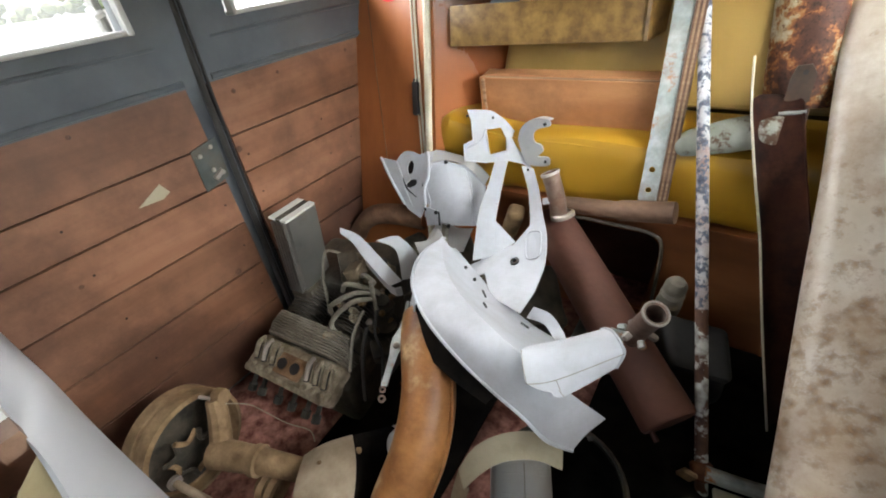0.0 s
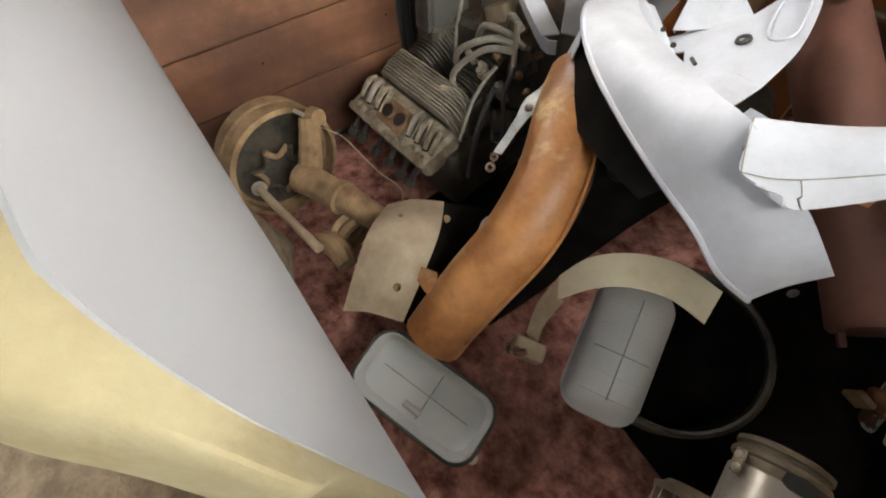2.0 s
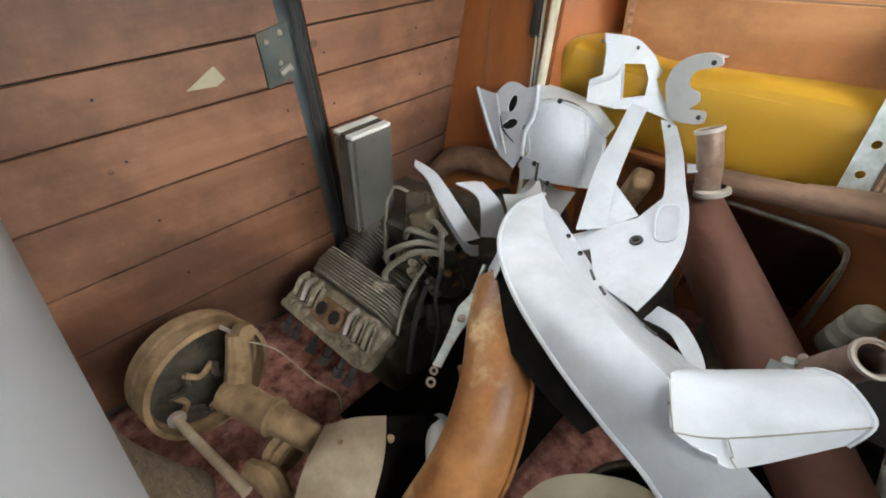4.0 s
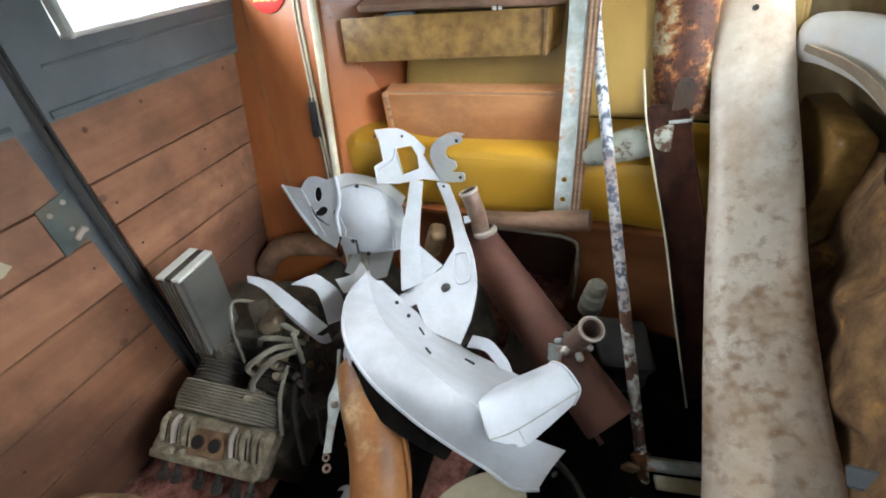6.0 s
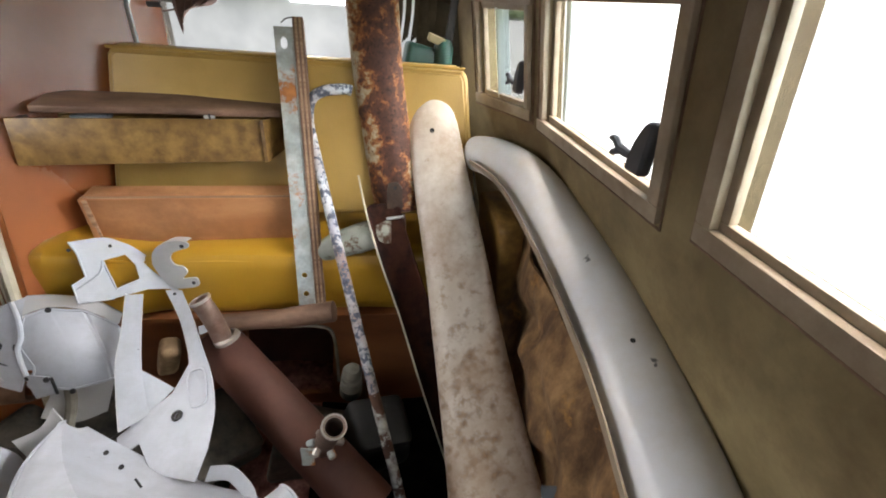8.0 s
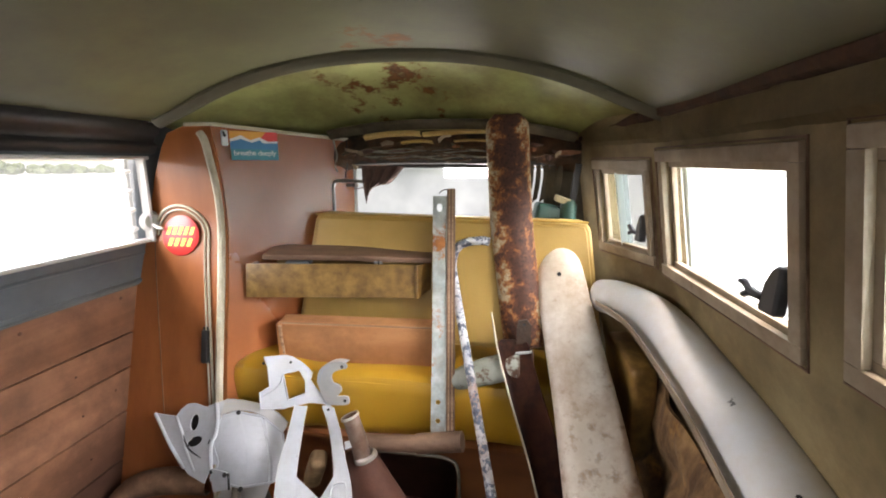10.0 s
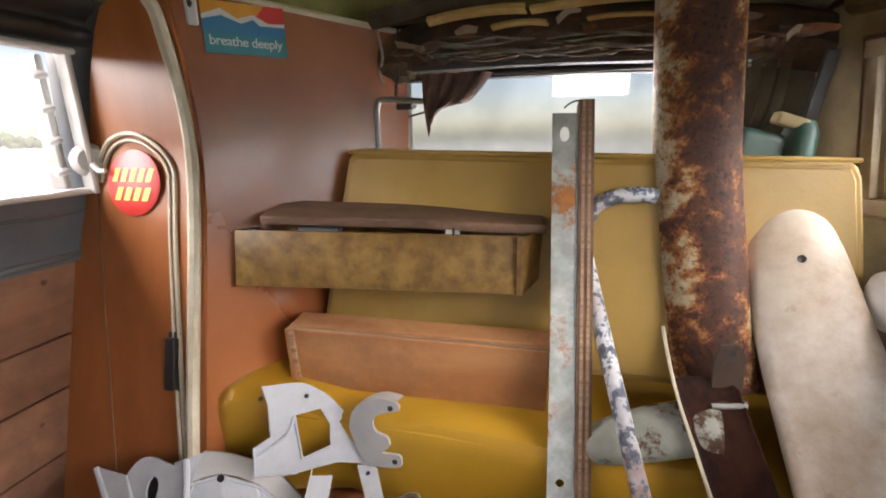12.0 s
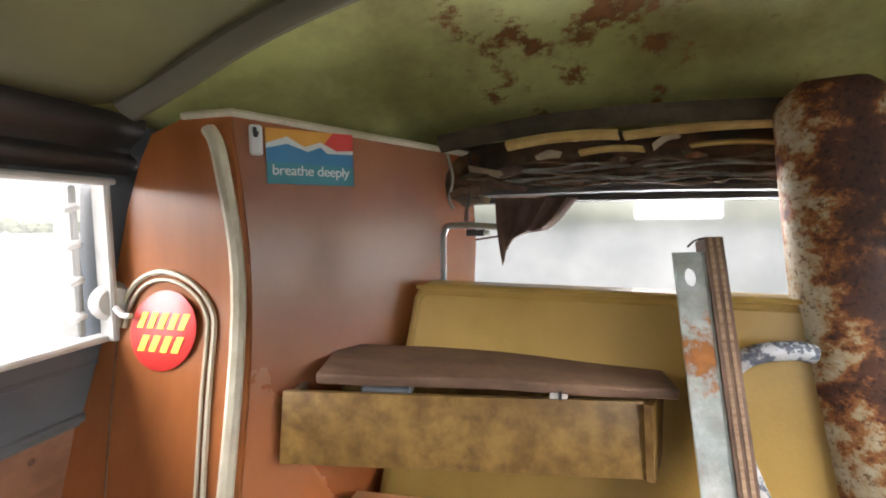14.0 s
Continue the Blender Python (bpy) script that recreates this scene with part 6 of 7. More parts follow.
# engine with its cylinder head to the front
engine = thing("engine", (0.3, 0.1, FLOOR_Z), "greasy stripped air-cooled engine with finned cylinder head", "engine")
EX = V(0.985, 0.10, -0.05).normalized()
EY = V(-0.10, 0.93, 0.30)
EY = (EY - EX * EY.dot(EX)).normalized()
EZ = EX.cross(EY)
EM = Matrix.Identity(4)
EM.col[0], EM.col[1], EM.col[2] = (*EX, 0), (*EY, 0), (*EZ, 0)
EM.translation = V(0.270, -0.105, 0.085)


def on_engine(bm):
    bmesh.ops.transform(bm, matrix=EM, verts=bm.verts[:])
    return bm


head = part("cylinder_head", on_engine(boxed((0, 0.0, -0.012), (0.285, 0.105, 0.066), bevel=0.024, seg=3)), DIRTYALU, engine, "dirty cast aluminium cylinder head")


def rounded(w, z0, z1, r, n=5):
    """A box outline in x and z with its upper corners rounded off."""
    out = [(-w, z0), (w, z0)]
    out += [(w - r + r * math.cos(a), z1 - r + r * math.sin(a)) for a in np.linspace(0, math.pi / 2, n)]
    return out + [(-w + r + r * math.cos(a), z1 - r + r * math.sin(a)) for a in np.linspace(math.pi / 2, math.pi, n)]


for k in range(10):
    fin = prism(rounded(0.136 - 0.0016 * abs(k - 4), -0.040, 0.048 + 0.0012 * k, 0.040, 7), 0.0042, Matrix.Translation((0.0, 0.050 + 0.0068 * k, 0.0)), bevel=0.001)
    part("fin", on_engine(fin), FINALU, head)
part("fin_core", on_engine(boxed((0, 0.082, -0.002), (0.252, 0.066, 0.078), bevel=0.016)), GREASE, head)
part("port_boss", on_engine(boxed((0.001, -0.006, 0.020), (0.088, 0.056, 0.018), bevel=0.007, seg=2)), PORTRUST, head, "rust-stained port face")
for x in (-0.021, 0.022):
    part("port", on_engine(lathed([(0.0, 0.002), (0.0145, 0.002), (0.015, 0.009), (0.019, 0.010), (0.021, 0.004)], (x, -0.006, 0.024), (0, -0.25, 1), 18)), PORTRUST, head)
    part("port_hole", on_engine(lathed([(0, 0.0), (0.0148, 0.0)], (x, -0.0085, 0.0335), (0, -0.25, 1), 18)), BLACK, head)
rng = random.Random(9)
for x in (-0.116, -0.088, -0.060, 0.060, 0.088, 0.116):
    # rocker arms over open pockets
    part("pocket", on_engine(boxed((x, 0.002, 0.0215), (0.023, 0.050, 0.006), Euler((0, 0, 0.35)).to_matrix(), 0.002)), BLACK, head)
    part("rocker", on_engine(tubed([(x - 0.008, 0.036, 0.028), (x + 0.001, 0.012, 0.043), (x + 0.011, -0.022, 0.033)], [0.0055, 0.0068, 0.0050], 8, 4)), BRIGHT if x in (-0.088, 0.060) else DIRTYALU, head)
    part("rocker_web", on_engine(boxed((x + 0.014, 0.004, 0.027), (0.0055, 0.056, 0.020), Euler((0.1, 0, 0.35)).to_matrix(), 0.002)), DIRTYALU, head)
    part("valve_cap", on_engine(lathed([(0, 0.012), (0.007, 0.011), (0.009, 0.0)], (x + 0.006, -0.034, 0.020), (0.1, -0.5, 0.8), 10)), DIRTYALU, head)
for x in (-0.113, -0.078, -0.018, 0.030, 0.078, 0.112):
    part("stud", on_engine(tubed([(x, -0.046, -0.014), (x, -0.068, -0.026), (x, -0.074, -0.029), (x, -0.075, -0.030), (x, -0.092, -0.039)], [0.0065, 0.0065, 0.0065, 0.0115, 0.0115], 8, 1)), STUDGREY, head)
part("flange", on_engine(boxed((0.0, -0.043, 0.006), (0.272, 0.020, 0.030), Euler((0.5, 0, 0)).to_matrix(), 0.008, 3)), DIRTYALU, head)
for x, r in ((-0.072, 0.052), (0.072, 0.050)):
    barrel = []
    for k in range(13):
        barrel += [(r, 0.0085 * k), (r, 0.0085 * k + 0.003), (r - 0.009, 0.0085 * k + 0.0035), (r - 0.009, 0.0085 * k + 0.008)]
    part("cylinder", on_engine(lathed(barrel, (x, 0.125, 0.0), (0, 1, 0.05), 24)), GREASE, engine, "dark finned cylinder barrel")
part("crankcase", cushion("k", (0.24, 0.20, 0.10), (0.30, 0.20, 0.26), Euler((0.1, 0, 0.12)), GREASE, "", 0.03, 0.02), GREASE, engine)
part("sump", cushion("k", (0.28, 0.04, -0.01), (0.28, 0.28, 0.14), Euler((0, 0, 0.1)), GREASE, "", 0.03, 0.015), GREASE, engine)
part("cover", cushion("k", (0.33, 0.16, 0.225), (0.13, 0.09, 0.07), Euler((0.2, 0.3, 0.2)), DUSTY, "", 0.018, 0.012), FANDARK, engine)
carb = part("carburettor", lathed([(0, 0.07), (0.018, 0.07), (0.020, 0.055), (0.028, 0.052), (0.028, 0.03), (0.02, 0.025), (0.026, 0.0), (0.034, -0.03)], (0.425, 0.10, 0.165), (0.2, -0.1, 1), 16), GREASE, engine)
for k in range(9):
    a, q = k * 2.4, 0.030 + 0.006 * (k % 3)
    part("fitting", lathed([(0, 0.012), (0.005, 0.012), (0.006, 0.004), (0.009, 0.0)], (0.415 + q * math.cos(a), 0.095 + q * math.sin(a), 0.165 + 0.009 * k), (math.cos(a), math.sin(a), 0.5), 8), BRIGHT if k in (2, 6) else DUSTY, carb)
for k, path in enumerate(([(0.30, 0.085, 0.215), (0.34, 0.075, 0.262), (0.40, 0.085, 0.265), (0.43, 0.10, 0.245)],
                          [(0.30, 0.035, 0.165), (0.325, 0.02, 0.225), (0.38, 0.06, 0.258), (0.425, 0.085, 0.252)],
                          [(0.325, 0.01, 0.13), (0.345, -0.005, 0.20), (0.385, 0.04, 0.245), (0.43, 0.075, 0.248)],
                          [(0.345, 0.11, 0.235), (0.38, 0.105, 0.285), (0.42, 0.10, 0.275)],
                          [(0.445, 0.02, 0.205), (0.455, -0.02, 0.16), (0.475, -0.06, 0.09), (0.485, -0.075, 0.06)],
                          [(0.430, 0.08, 0.30), (0.432, 0.075, 0.25), (0.434, 0.07, 0.20)])):
    part("hose", tubed(path, 0.0065 if k < 4 else 0.0055, 8, 6), HOSE if k not in (4,) else RUBBER, engine)
part("pipe_stub", tubed([(0.36, 0.0, 0.16), (0.335, -0.018, 0.158), (0.322, -0.022, 0.156)], [0.007, 0.010, 0.011], 10, 3), DIRTYALU, engine)

CAPWHITE = material("pale_alloy_cap", (0.55, 0.55, 0.53), (0.74, 0.74, 0.72), 14, 0.4, bump=0.1, dirt=(0.35, 0.32, 0.27), dirt_scale=14)
cooler = thing("oil_cooler", (0.17, 0.08, 0.20), "dull aluminium oil cooler box with fine fins", "oil cooler")
CX, CY = V(-0.125, 0.991, -0.037).normalized(), V(-0.989, -0.122, 0.080)
CY = (CY - CX * CY.dot(CX)).normalized()
CZ = CX.cross(CY)
CM = Matrix.Identity(4)
CM.col[0], CM.col[1], CM.col[2] = (*CX, 0), (*CY, 0), (*CZ, 0)
CM.translation = V(0.178, 0.088, 0.322)


def on_cooler(bm):
    bmesh.ops.transform(bm, matrix=CM, verts=bm.verts[:])
    return bm


part("core", on_cooler(boxed((0.004, 0, 0), (0.106, 0.050, 0.215), bevel=0.004)), ALU, cooler)
for y, w in ((-0.019, 0.020), (0.018, 0.022)):
    part("cap", on_cooler(boxed((0, y, 0.115), (0.108, w, 0.008), bevel=0.002)), CAPWHITE, cooler, "pale bright cap")
part("cap_groove", on_cooler(boxed((0.0, 0.0, 0.113), (0.104, 0.016, 0.010), bevel=0.001)), GREASE, cooler)
part("face_plate", on_cooler(boxed((0.004, -0.027, 0.0), (0.100, 0.003, 0.220), bevel=0.001)), ALU, cooler)
for k in range(5):
    part("fin", on_cooler(boxed((-0.052, -0.019 + 0.0095 * k, -0.004), (0.010, 0.0035, 0.222))), ALU, cooler)
part("foot", on_cooler(boxed((0.01, 0.0, -0.150), (0.12, 0.07, 0.09), bevel=0.01)), GREASE, cooler)

# brake drum with its axle
hub = thing("brake_drum_assembly", (0.25, -0.35, FLOOR_Z), "dusty brown brake drum with axle tube and arm", "brake drum")
AX = V(0.97, 0.22, 0.02)
part("drum", lathed([(0.0, -0.01), (0.09, -0.01), (0.108, 0.0), (0.120, 0.012), (0.120, 0.040), (0.115, 0.043), (0.115, 0.050), (0.122, 0.053), (0.122, 0.085), (0.112, 0.088), (0.112, 0.06), (0.0, 0.055)], (0.155, -0.385, 0.082), AX, 40), DUSTY, hub)
part("back_plate", lathed([(0.0, 0.062), (0.106, 0.060), (0.110, 0.050)], (0.155, -0.385, 0.085), AX, 32), GREASE, hub)
part("arm", tubed([(0.265, -0.295, 0.185), (0.275, -0.305, 0.155), (0.285, -0.325, 0.11), (0.295, -0.345, 0.075)], [0.018, 0.022, 0.024, 0.026], 10, 4), DUSTY, hub)
part("plug", lathed([(0.0, 0.026), (0.016, 0.025), (0.018, 0.018), (0.018, 0.0)], (0.258, -0.285, 0.180), (0.95, 0.25, 0.2), 18), DUSTY, hub)
part("nipple", tubed([(0.262, -0.300, 0.19), (0.235, -0.310, 0.19)], 0.004, 8, 1), BRIGHT, hub)
axle = part("axle_tube", tubed([(0.29, -0.355, 0.08), (0.37, -0.325, 0.083), (0.44, -0.299, 0.084), (0.498, -0.278, 0.080)], [0.034, 0.030, 0.026, 0.024], 18, 3), DUSTY, hub)
part("collar", lathed([(0.027, -0.012), (0.034, -0.008), (0.034, 0.008), (0.027, 0.012)], (0.395, -0.316, 0.084), (0.93, 0.35, 0), 20), DUSTY, axle)
part("boot", lathed([(0.024, 0), (0.032, 0.01), (0.024, 0.02), (0.032, 0.03), (0.024, 0.04), (0.034, 0.052)], (0.40, -0.335, 0.03), (0.9, 0.2, -0.2), 18), DUSTY, axle)
part("lower_link", tubed([(0.42, -0.39, 0.035), (0.46, -0.37, 0.03), (0.50, -0.37, 0.02)], [0.018, 0.024, 0.02], 10, 3), DUSTY, hub)
part("shaft_bolt", tubed([(0.300, -0.441, 0.110), (0.400, -0.421, 0.099), (0.491, -0.402, 0.089)], [0.008, 0.008, 0.009], 12, 2), SHIELD, hub, "grey steel bolt")
part("bolt_head", lathed([(0, 0.010), (0.014, 0.009), (0.015, 0.0), (0, -0.002)], (0.304, -0.440, 0.109), (-0.97, -0.1, 0.06), 12), BRIGHT, hub)
for k in range(7):
    a = k * 0.9
    part("spring", tubed([(0.235 + 0.003 * k, -0.385 + 0.055 * math.cos(a), 0.085 + 0.055 * math.sin(a)), (0.245 + 0.003 * k, -0.385 + 0.035 * math.cos(a + 0.5), 0.085 + 0.035 * math.sin(a + 0.5)), (0.25, -0.385 + 0.06 * math.cos(a + 0.9), 0.085 + 0.06 * math.sin(a + 0.9))], 0.006, 6, 4), DUSTY if k % 2 else GREASE, hub)
part("wire", tubed([(0.285, -0.285, 0.17), (0.315, -0.255, 0.150), (0.335, -0.240, 0.118), (0.385, -0.225, 0.090), (0.430, -0.205, 0.070), (0.455, -0.215, 0.060)], 0.0012, 6, 5), BAND, hub, "pale wire")

shield = thing("heat_shield", (0.6, -0.28, FLOOR_Z), "curved weathered sheet steel heat shield", "heat shield")
part("sheet", loft([[(0.500, -0.262, 0.120), (0.530, -0.222, 0.132), (0.562, -0.180, 0.126)], [(0.550, -0.330, 0.128), (0.588, -0.284, 0.140), (0.630, -0.238, 0.134)], [(0.612, -0.421, 0.065), (0.648, -0.388, 0.078), (0.690, -0.350, 0.066)]], 6, 0.002, 6), SHIELD, shield)
# black skin in place of the shaded hollow beside the sheet
part("shaded_hollow", loft([[(0.562, -0.180, 0.1245), (0.630, -0.238, 0.1325), (0.690, -0.350, 0.0645)], [(0.605, -0.110, 0.095), (0.648, -0.180, 0.060), (0.700, -0.320, 0.000)], [(0.64, -0.07, -0.02), (0.68, -0.15, -0.04), (0.71, -0.30, -0.05)]], 5, 0.002), NEARBLACK, shield)
solo("grey_tube", tubed([(0.60, -0.10, 0.05), (0.635, -0.135, 0.085), (0.672, -0.17, 0.085)], [0.018, 0.020, 0.016], 12, 4), LENSGREY, "short blue-grey plastic tube under a duct", "tube")

pipe = thing("heater_duct", (0.72, -0.2, FLOOR_Z), "orange rusted bent steel heater duct", "duct")
part("tube", tubed([(0.615, 0.045, 0.30), (0.655, -0.01, 0.285), (0.708, -0.078, 0.247), (0.736, -0.155, 0.197), (0.737, -0.233, 0.138), (0.735, -0.290, 0.085), (0.735, -0.320, 0.055)], [0.044, 0.049, 0.053, 0.053, 0.052, 0.050, 0.050], 22, 7, wall=0.003), ORANGERUST, pipe)
part("seam_flange", tubed([(0.708, 0.000, 0.30), (0.764, -0.080, 0.264), (0.790, -0.150, 0.206), (0.789, -0.235, 0.145), (0.784, -0.295, 0.090)], 0.005, 6, 5, flat=0.5), ORANGERUST, pipe)
part("lug", panel([(0.655, -0.285, 0.128), (0.685, -0.275, 0.140), (0.715, -0.290, 0.138), (0.700, -0.305, 0.128), (0.668, -0.302, 0.120)], 0.003), ORANGERUST, pipe)
part("lug", panel([(0.610, -0.06, 0.19), (0.640, -0.02, 0.215), (0.668, -0.05, 0.195), (0.650, -0.085, 0.175)], 0.003), ORANGERUST, pipe)
lever = thing("flap_lever", (0.6, -0.05, 0.2), "pale galvanised flap lever bolted to the duct", "lever")
SPINE = [(0.562, 0.040, 0.268, 0.006), (0.570, 0.018, 0.266, 0.006), (0.580, -0.010, 0.265, 0.012), (0.588, -0.026, 0.262, 0.013), (0.592, -0.042, 0.254, 0.009), (0.598, -0.070, 0.238, 0.007), (0.604, -0.098, 0.221, 0.007)]
part("bar", panel([V(x - 0.93 * w, y - 0.37 * w, z) for x, y, z, w in SPINE] + [V(x + 0.93 * w, y + 0.37 * w, z) for x, y, z, w in reversed(SPINE)], 0.004), STRAPMETAL, lever)
part("fork", tubed([(0.538, 0.084, 0.276), (0.552, 0.055, 0.270), (0.566, 0.026, 0.266)], 0.0042, 6, 4), STRAPMETAL, lever)
part("fork", tubed([(0.556, 0.094, 0.276), (0.568, 0.062, 0.270), (0.572, 0.028, 0.266)], 0.0042, 6, 4), STRAPMETAL, lever)
part("pivot", lathed([(0, 0.006), (0.006, 0.005), (0.008, 0)], (0.588, -0.025, 0.262), (0.4, -0.3, 0.85), 12), BRIGHT, lever)
for p, r in (((0.604, -0.104, 0.216), 0.007), ((0.612, -0.118, 0.208), 0.008)):
    part("chain_link", lathed([(r * 0.5, -0.003), (r, -0.003), (r, 0.003), (r * 0.5, 0.003), (r * 0.5, -0.003)], p, (0.4, -0.3, 0.85), 14), PIPEMETAL, lever)

# muffler and its pipes
muffler = thing("muffler", (0.95, 0.35, FLOOR_Z), "brown-red painted exhaust muffler with two pipe stubs", "muffler")
MA, MB = V(0.690, 0.560, 0.270), V(1.108, 0.195, 0.078)
md = (MB - MA).normalized()
ML = (MB - MA).length
part("body", lathed([(0, 0.0), (0.052, 0.0), (0.060, 0.006), (0.060, ML - 0.006), (0.056, ML), (0, ML)], MA, md, 28), MUFFLER, muffler)
part("side_seam", tubed([MA + V(0.0, -0.045, -0.042), MA * 0.03 + MB * 0.97 + V(0.0, -0.040, -0.042)], 0.006, 6, 1), MUFFLER, muffler)
ta = part("pipe_stub", tubed([(0.740, 0.500, 0.315), (0.726, 0.505, 0.38), (0.704, 0.512, 0.438)], 0.0225, 18, 4, wall=0.004), PIPEMETAL, muffler, "bare steel pipe stub")
part("collar", lathed([(0.0225, -0.004), (0.0255, -0.003), (0.0255, 0.003), (0.0225, 0.004)], (0.7045, 0.5119, 0.437), (-0.4, 0.1, 0.9), 18), BRIGHT, ta)
part("weld", lathed([(0.024, -0.008), (0.032, -0.004), (0.031, 0.004), (0.023, 0.008)], (0.748, 0.500, 0.330), (-0.3, 0.05, 0.95), 14), BRIGHT, ta)
tb = part("pipe_stub", tubed([(0.995, 0.275, 0.205), (1.013, 0.252, 0.270), (1.033, 0.227, 0.334)], 0.0225, 18, 4, wall=0.004), PIPEMETAL, muffler, "bare steel pipe stub")
part("collar", lathed([(0.0225, -0.004), (0.026, -0.003), (0.026, 0.003), (0.0225, 0.004)], (1.0325, 0.2275, 0.333), (0.27, -0.33, 0.9), 18), BRIGHT, tb)
for k in range(6):
    a = k * 1.05
    part("clamp", boxed(V(1.005, 0.262, 0.238) + V(0.030 * math.cos(a), 0.030 * math.sin(a), 0.006 * math.sin(a * 2)), (0.020, 0.014, 0.016), Euler((a, 0.4, a)).to_matrix(), 0.004), STRAPMETAL if k % 2 else BRIGHT, tb)
part("strap_end", panel([(0.955, 0.255, 0.235), (0.985, 0.245, 0.245), (0.985, 0.235, 0.205), (0.958, 0.243, 0.195)], 0.004), STRAPMETAL, muffler)
boot = thing("rubber_boot", (1.04, 0.5, 0.1), "dark grey rubber boot among the dark parts", "boot")
part("dome", lathed([(0, 0.05), (0.018, 0.047), (0.026, 0.034), (0.027, 0.015), (0.022, 0.008), (0.029, 0.0), (0.029, -0.02), (0.024, -0.025), (0.031, -0.035), (0.031, -0.07)], (1.040, 0.508, 0.165), (0.1, -0.2, 1), 20), HOSE, boot)
for k, (p, s) in enumerate((((0.92, 0.45, -0.03), (0.18, 0.16, 0.14)), ((1.10, 0.42, 0.03), (0.16, 0.14, 0.20)), ((0.62, 0.42, 0.0), (0.30, 0.20, 0.18)), ((0.30, 0.46, 0.02), (0.28, 0.20, 0.22)))):
    solo("greasy_casting", cushion("g", p, s, Euler((0.2 * k, 0.1, 0.4 * k)), GREASE, "", 0.03, 0.03), GREASE if k != 1 else RUBBER, "dark greasy casting heaped on the floor", "casting", "heap of castings")
solo("rusted_pipe", tubed([(0.03, 0.405, 0.13), (0.06, 0.415, 0.175), (0.11, 0.43, 0.215), (0.19, 0.45, 0.228), (0.30, 0.47, 0.22)], [0.032, 0.030, 0.034, 0.036, 0.034], 16, 5, wall=0.003), BROWNPIPE, "brown rusted bent pipe against the door", "pipe")
solo("tan_flange", cushion("t", (0.60, 0.50, 0.27), (0.045, 0.05, 0.11), Euler((0.3, 0.2, 0.4)), TANVINYL, "", 0.018, 0.012), DUSTY, "tan dusty casting behind the tinware", "casting")

# lamp shells
def lamp_shell(name, centre, along, up, length, width, deep, label, group="lamp shells", dome=1):
    along, up = Vector(along).normalized(), Vector(up)
    up = (up - along * up.dot(along)).normalized()
    side = up.cross(along)
    m = Matrix.Identity(4)
    m.col[0], m.col[1], m.col[2] = (*along, 0), (*side, 0), (*up, 0)
    m.translation = Vector(centre)

    def loop(sx, sy, z, r):
        out = []
        for qx, qy, a0 in ((1, 1, 0), (-1, 1, 90), (-1, -1, 180), (1, -1, 270)):
            for k in range(7):
                a = radians(a0 + 15 * k)
                out.append(m @ V(qx * (sx - r) + r * math.cos(a), qy * (sy - r) + r * math.sin(a), z * dome))
        return out

    lx, ly = length / 2, width / 2
    bm = bmesh.new()
    rings = [[bm.verts.new(p) for p in loop(*args)] for args in ((lx, ly, 0.0, 0.034), (lx - 0.004, ly - 0.004, 0.004, 0.032), (lx - 0.007, ly - 0.007, -0.002, 0.030), (lx - 0.012, ly - 0.012, -deep * 0.8, 0.026), (lx - 0.022, ly - 0.022, -deep, 0.02))]
    if dome < 0:
        bm.clear()
        rings = [[bm.verts.new(p) for p in loop(lx - f * ly * 0.8, ly - f * ly * 0.8, -deep * math.sqrt(1 - (1 - f) ** 2), max(0.010, 0.034 - f * 0.026))] for f in (0, 0.02, 0.07, 0.16, 0.3, 0.5, 0.75, 1)]
    under = ((lx - 0.002, ly - 0.002, -0.006, 0.034), (lx - 0.009, ly - 0.009, -deep * 0.8, 0.026), (lx - 0.02, ly - 0.02, -deep - 0.003, 0.02)) if dome > 0 else ((lx - 0.001, ly - 0.001, 0.006, 0.034), (lx - 0.010, ly - 0.010, 0.008, 0.026))
    back = [[bm.verts.new(p) for p in loop(*args)] for args in under]
    for chain in (rings, [rings[0], *back]):
        for a, b in zip(chain, chain[1:]):
            for k in range(len(a)):
                bm.faces.new((a[k], a[(k + 1) % len(a)], b[(k + 1) % len(a)], b[k]))
        bm.faces.new(chain[-1])
    ob = thing(name, Vector(centre) - up * deep, label, "lamp shell", group)
    part("shell", bm, LENSGREY, ob)
    part("rim", tubed([p for p in loop(lx, ly, 0.002, 0.034)] + [loop(lx, ly, 0.002, 0.034)[0]], 0.0032, 6, 1), GREASE if dome > 0 else LENSGREY, ob, "dull metal rim")
    crest = [(y, deep * math.sqrt(max(0.0, 1 - max(0.0, 1 - (ly - abs(y)) / (ly * 0.8)) ** 2)) + 0.0002) if dome < 0 else (y, -deep + 0.0032) for y in (-ly + 0.016, -ly * 0.5, 0.0, ly * 0.5, ly - 0.016)]
    part("rib", tubed([m @ V(-lx + 0.03, 0, crest[2][1]), m @ V(lx - 0.03, 0, crest[2][1])], 0.0010, 6, 1), HOSE, ob)
    part("rib", tubed([m @ V(0.01, y, z) for y, z in crest], 0.0010, 6, 2), HOSE, ob)
    if dome < 0:
        for k in (-0.058, -0.024, 0.044, 0.075):
            part("rib", tubed([m @ V(k, y, z) for y, z in crest], 0.0008, 6, 2), LENSGREY, ob)
    return ob, m


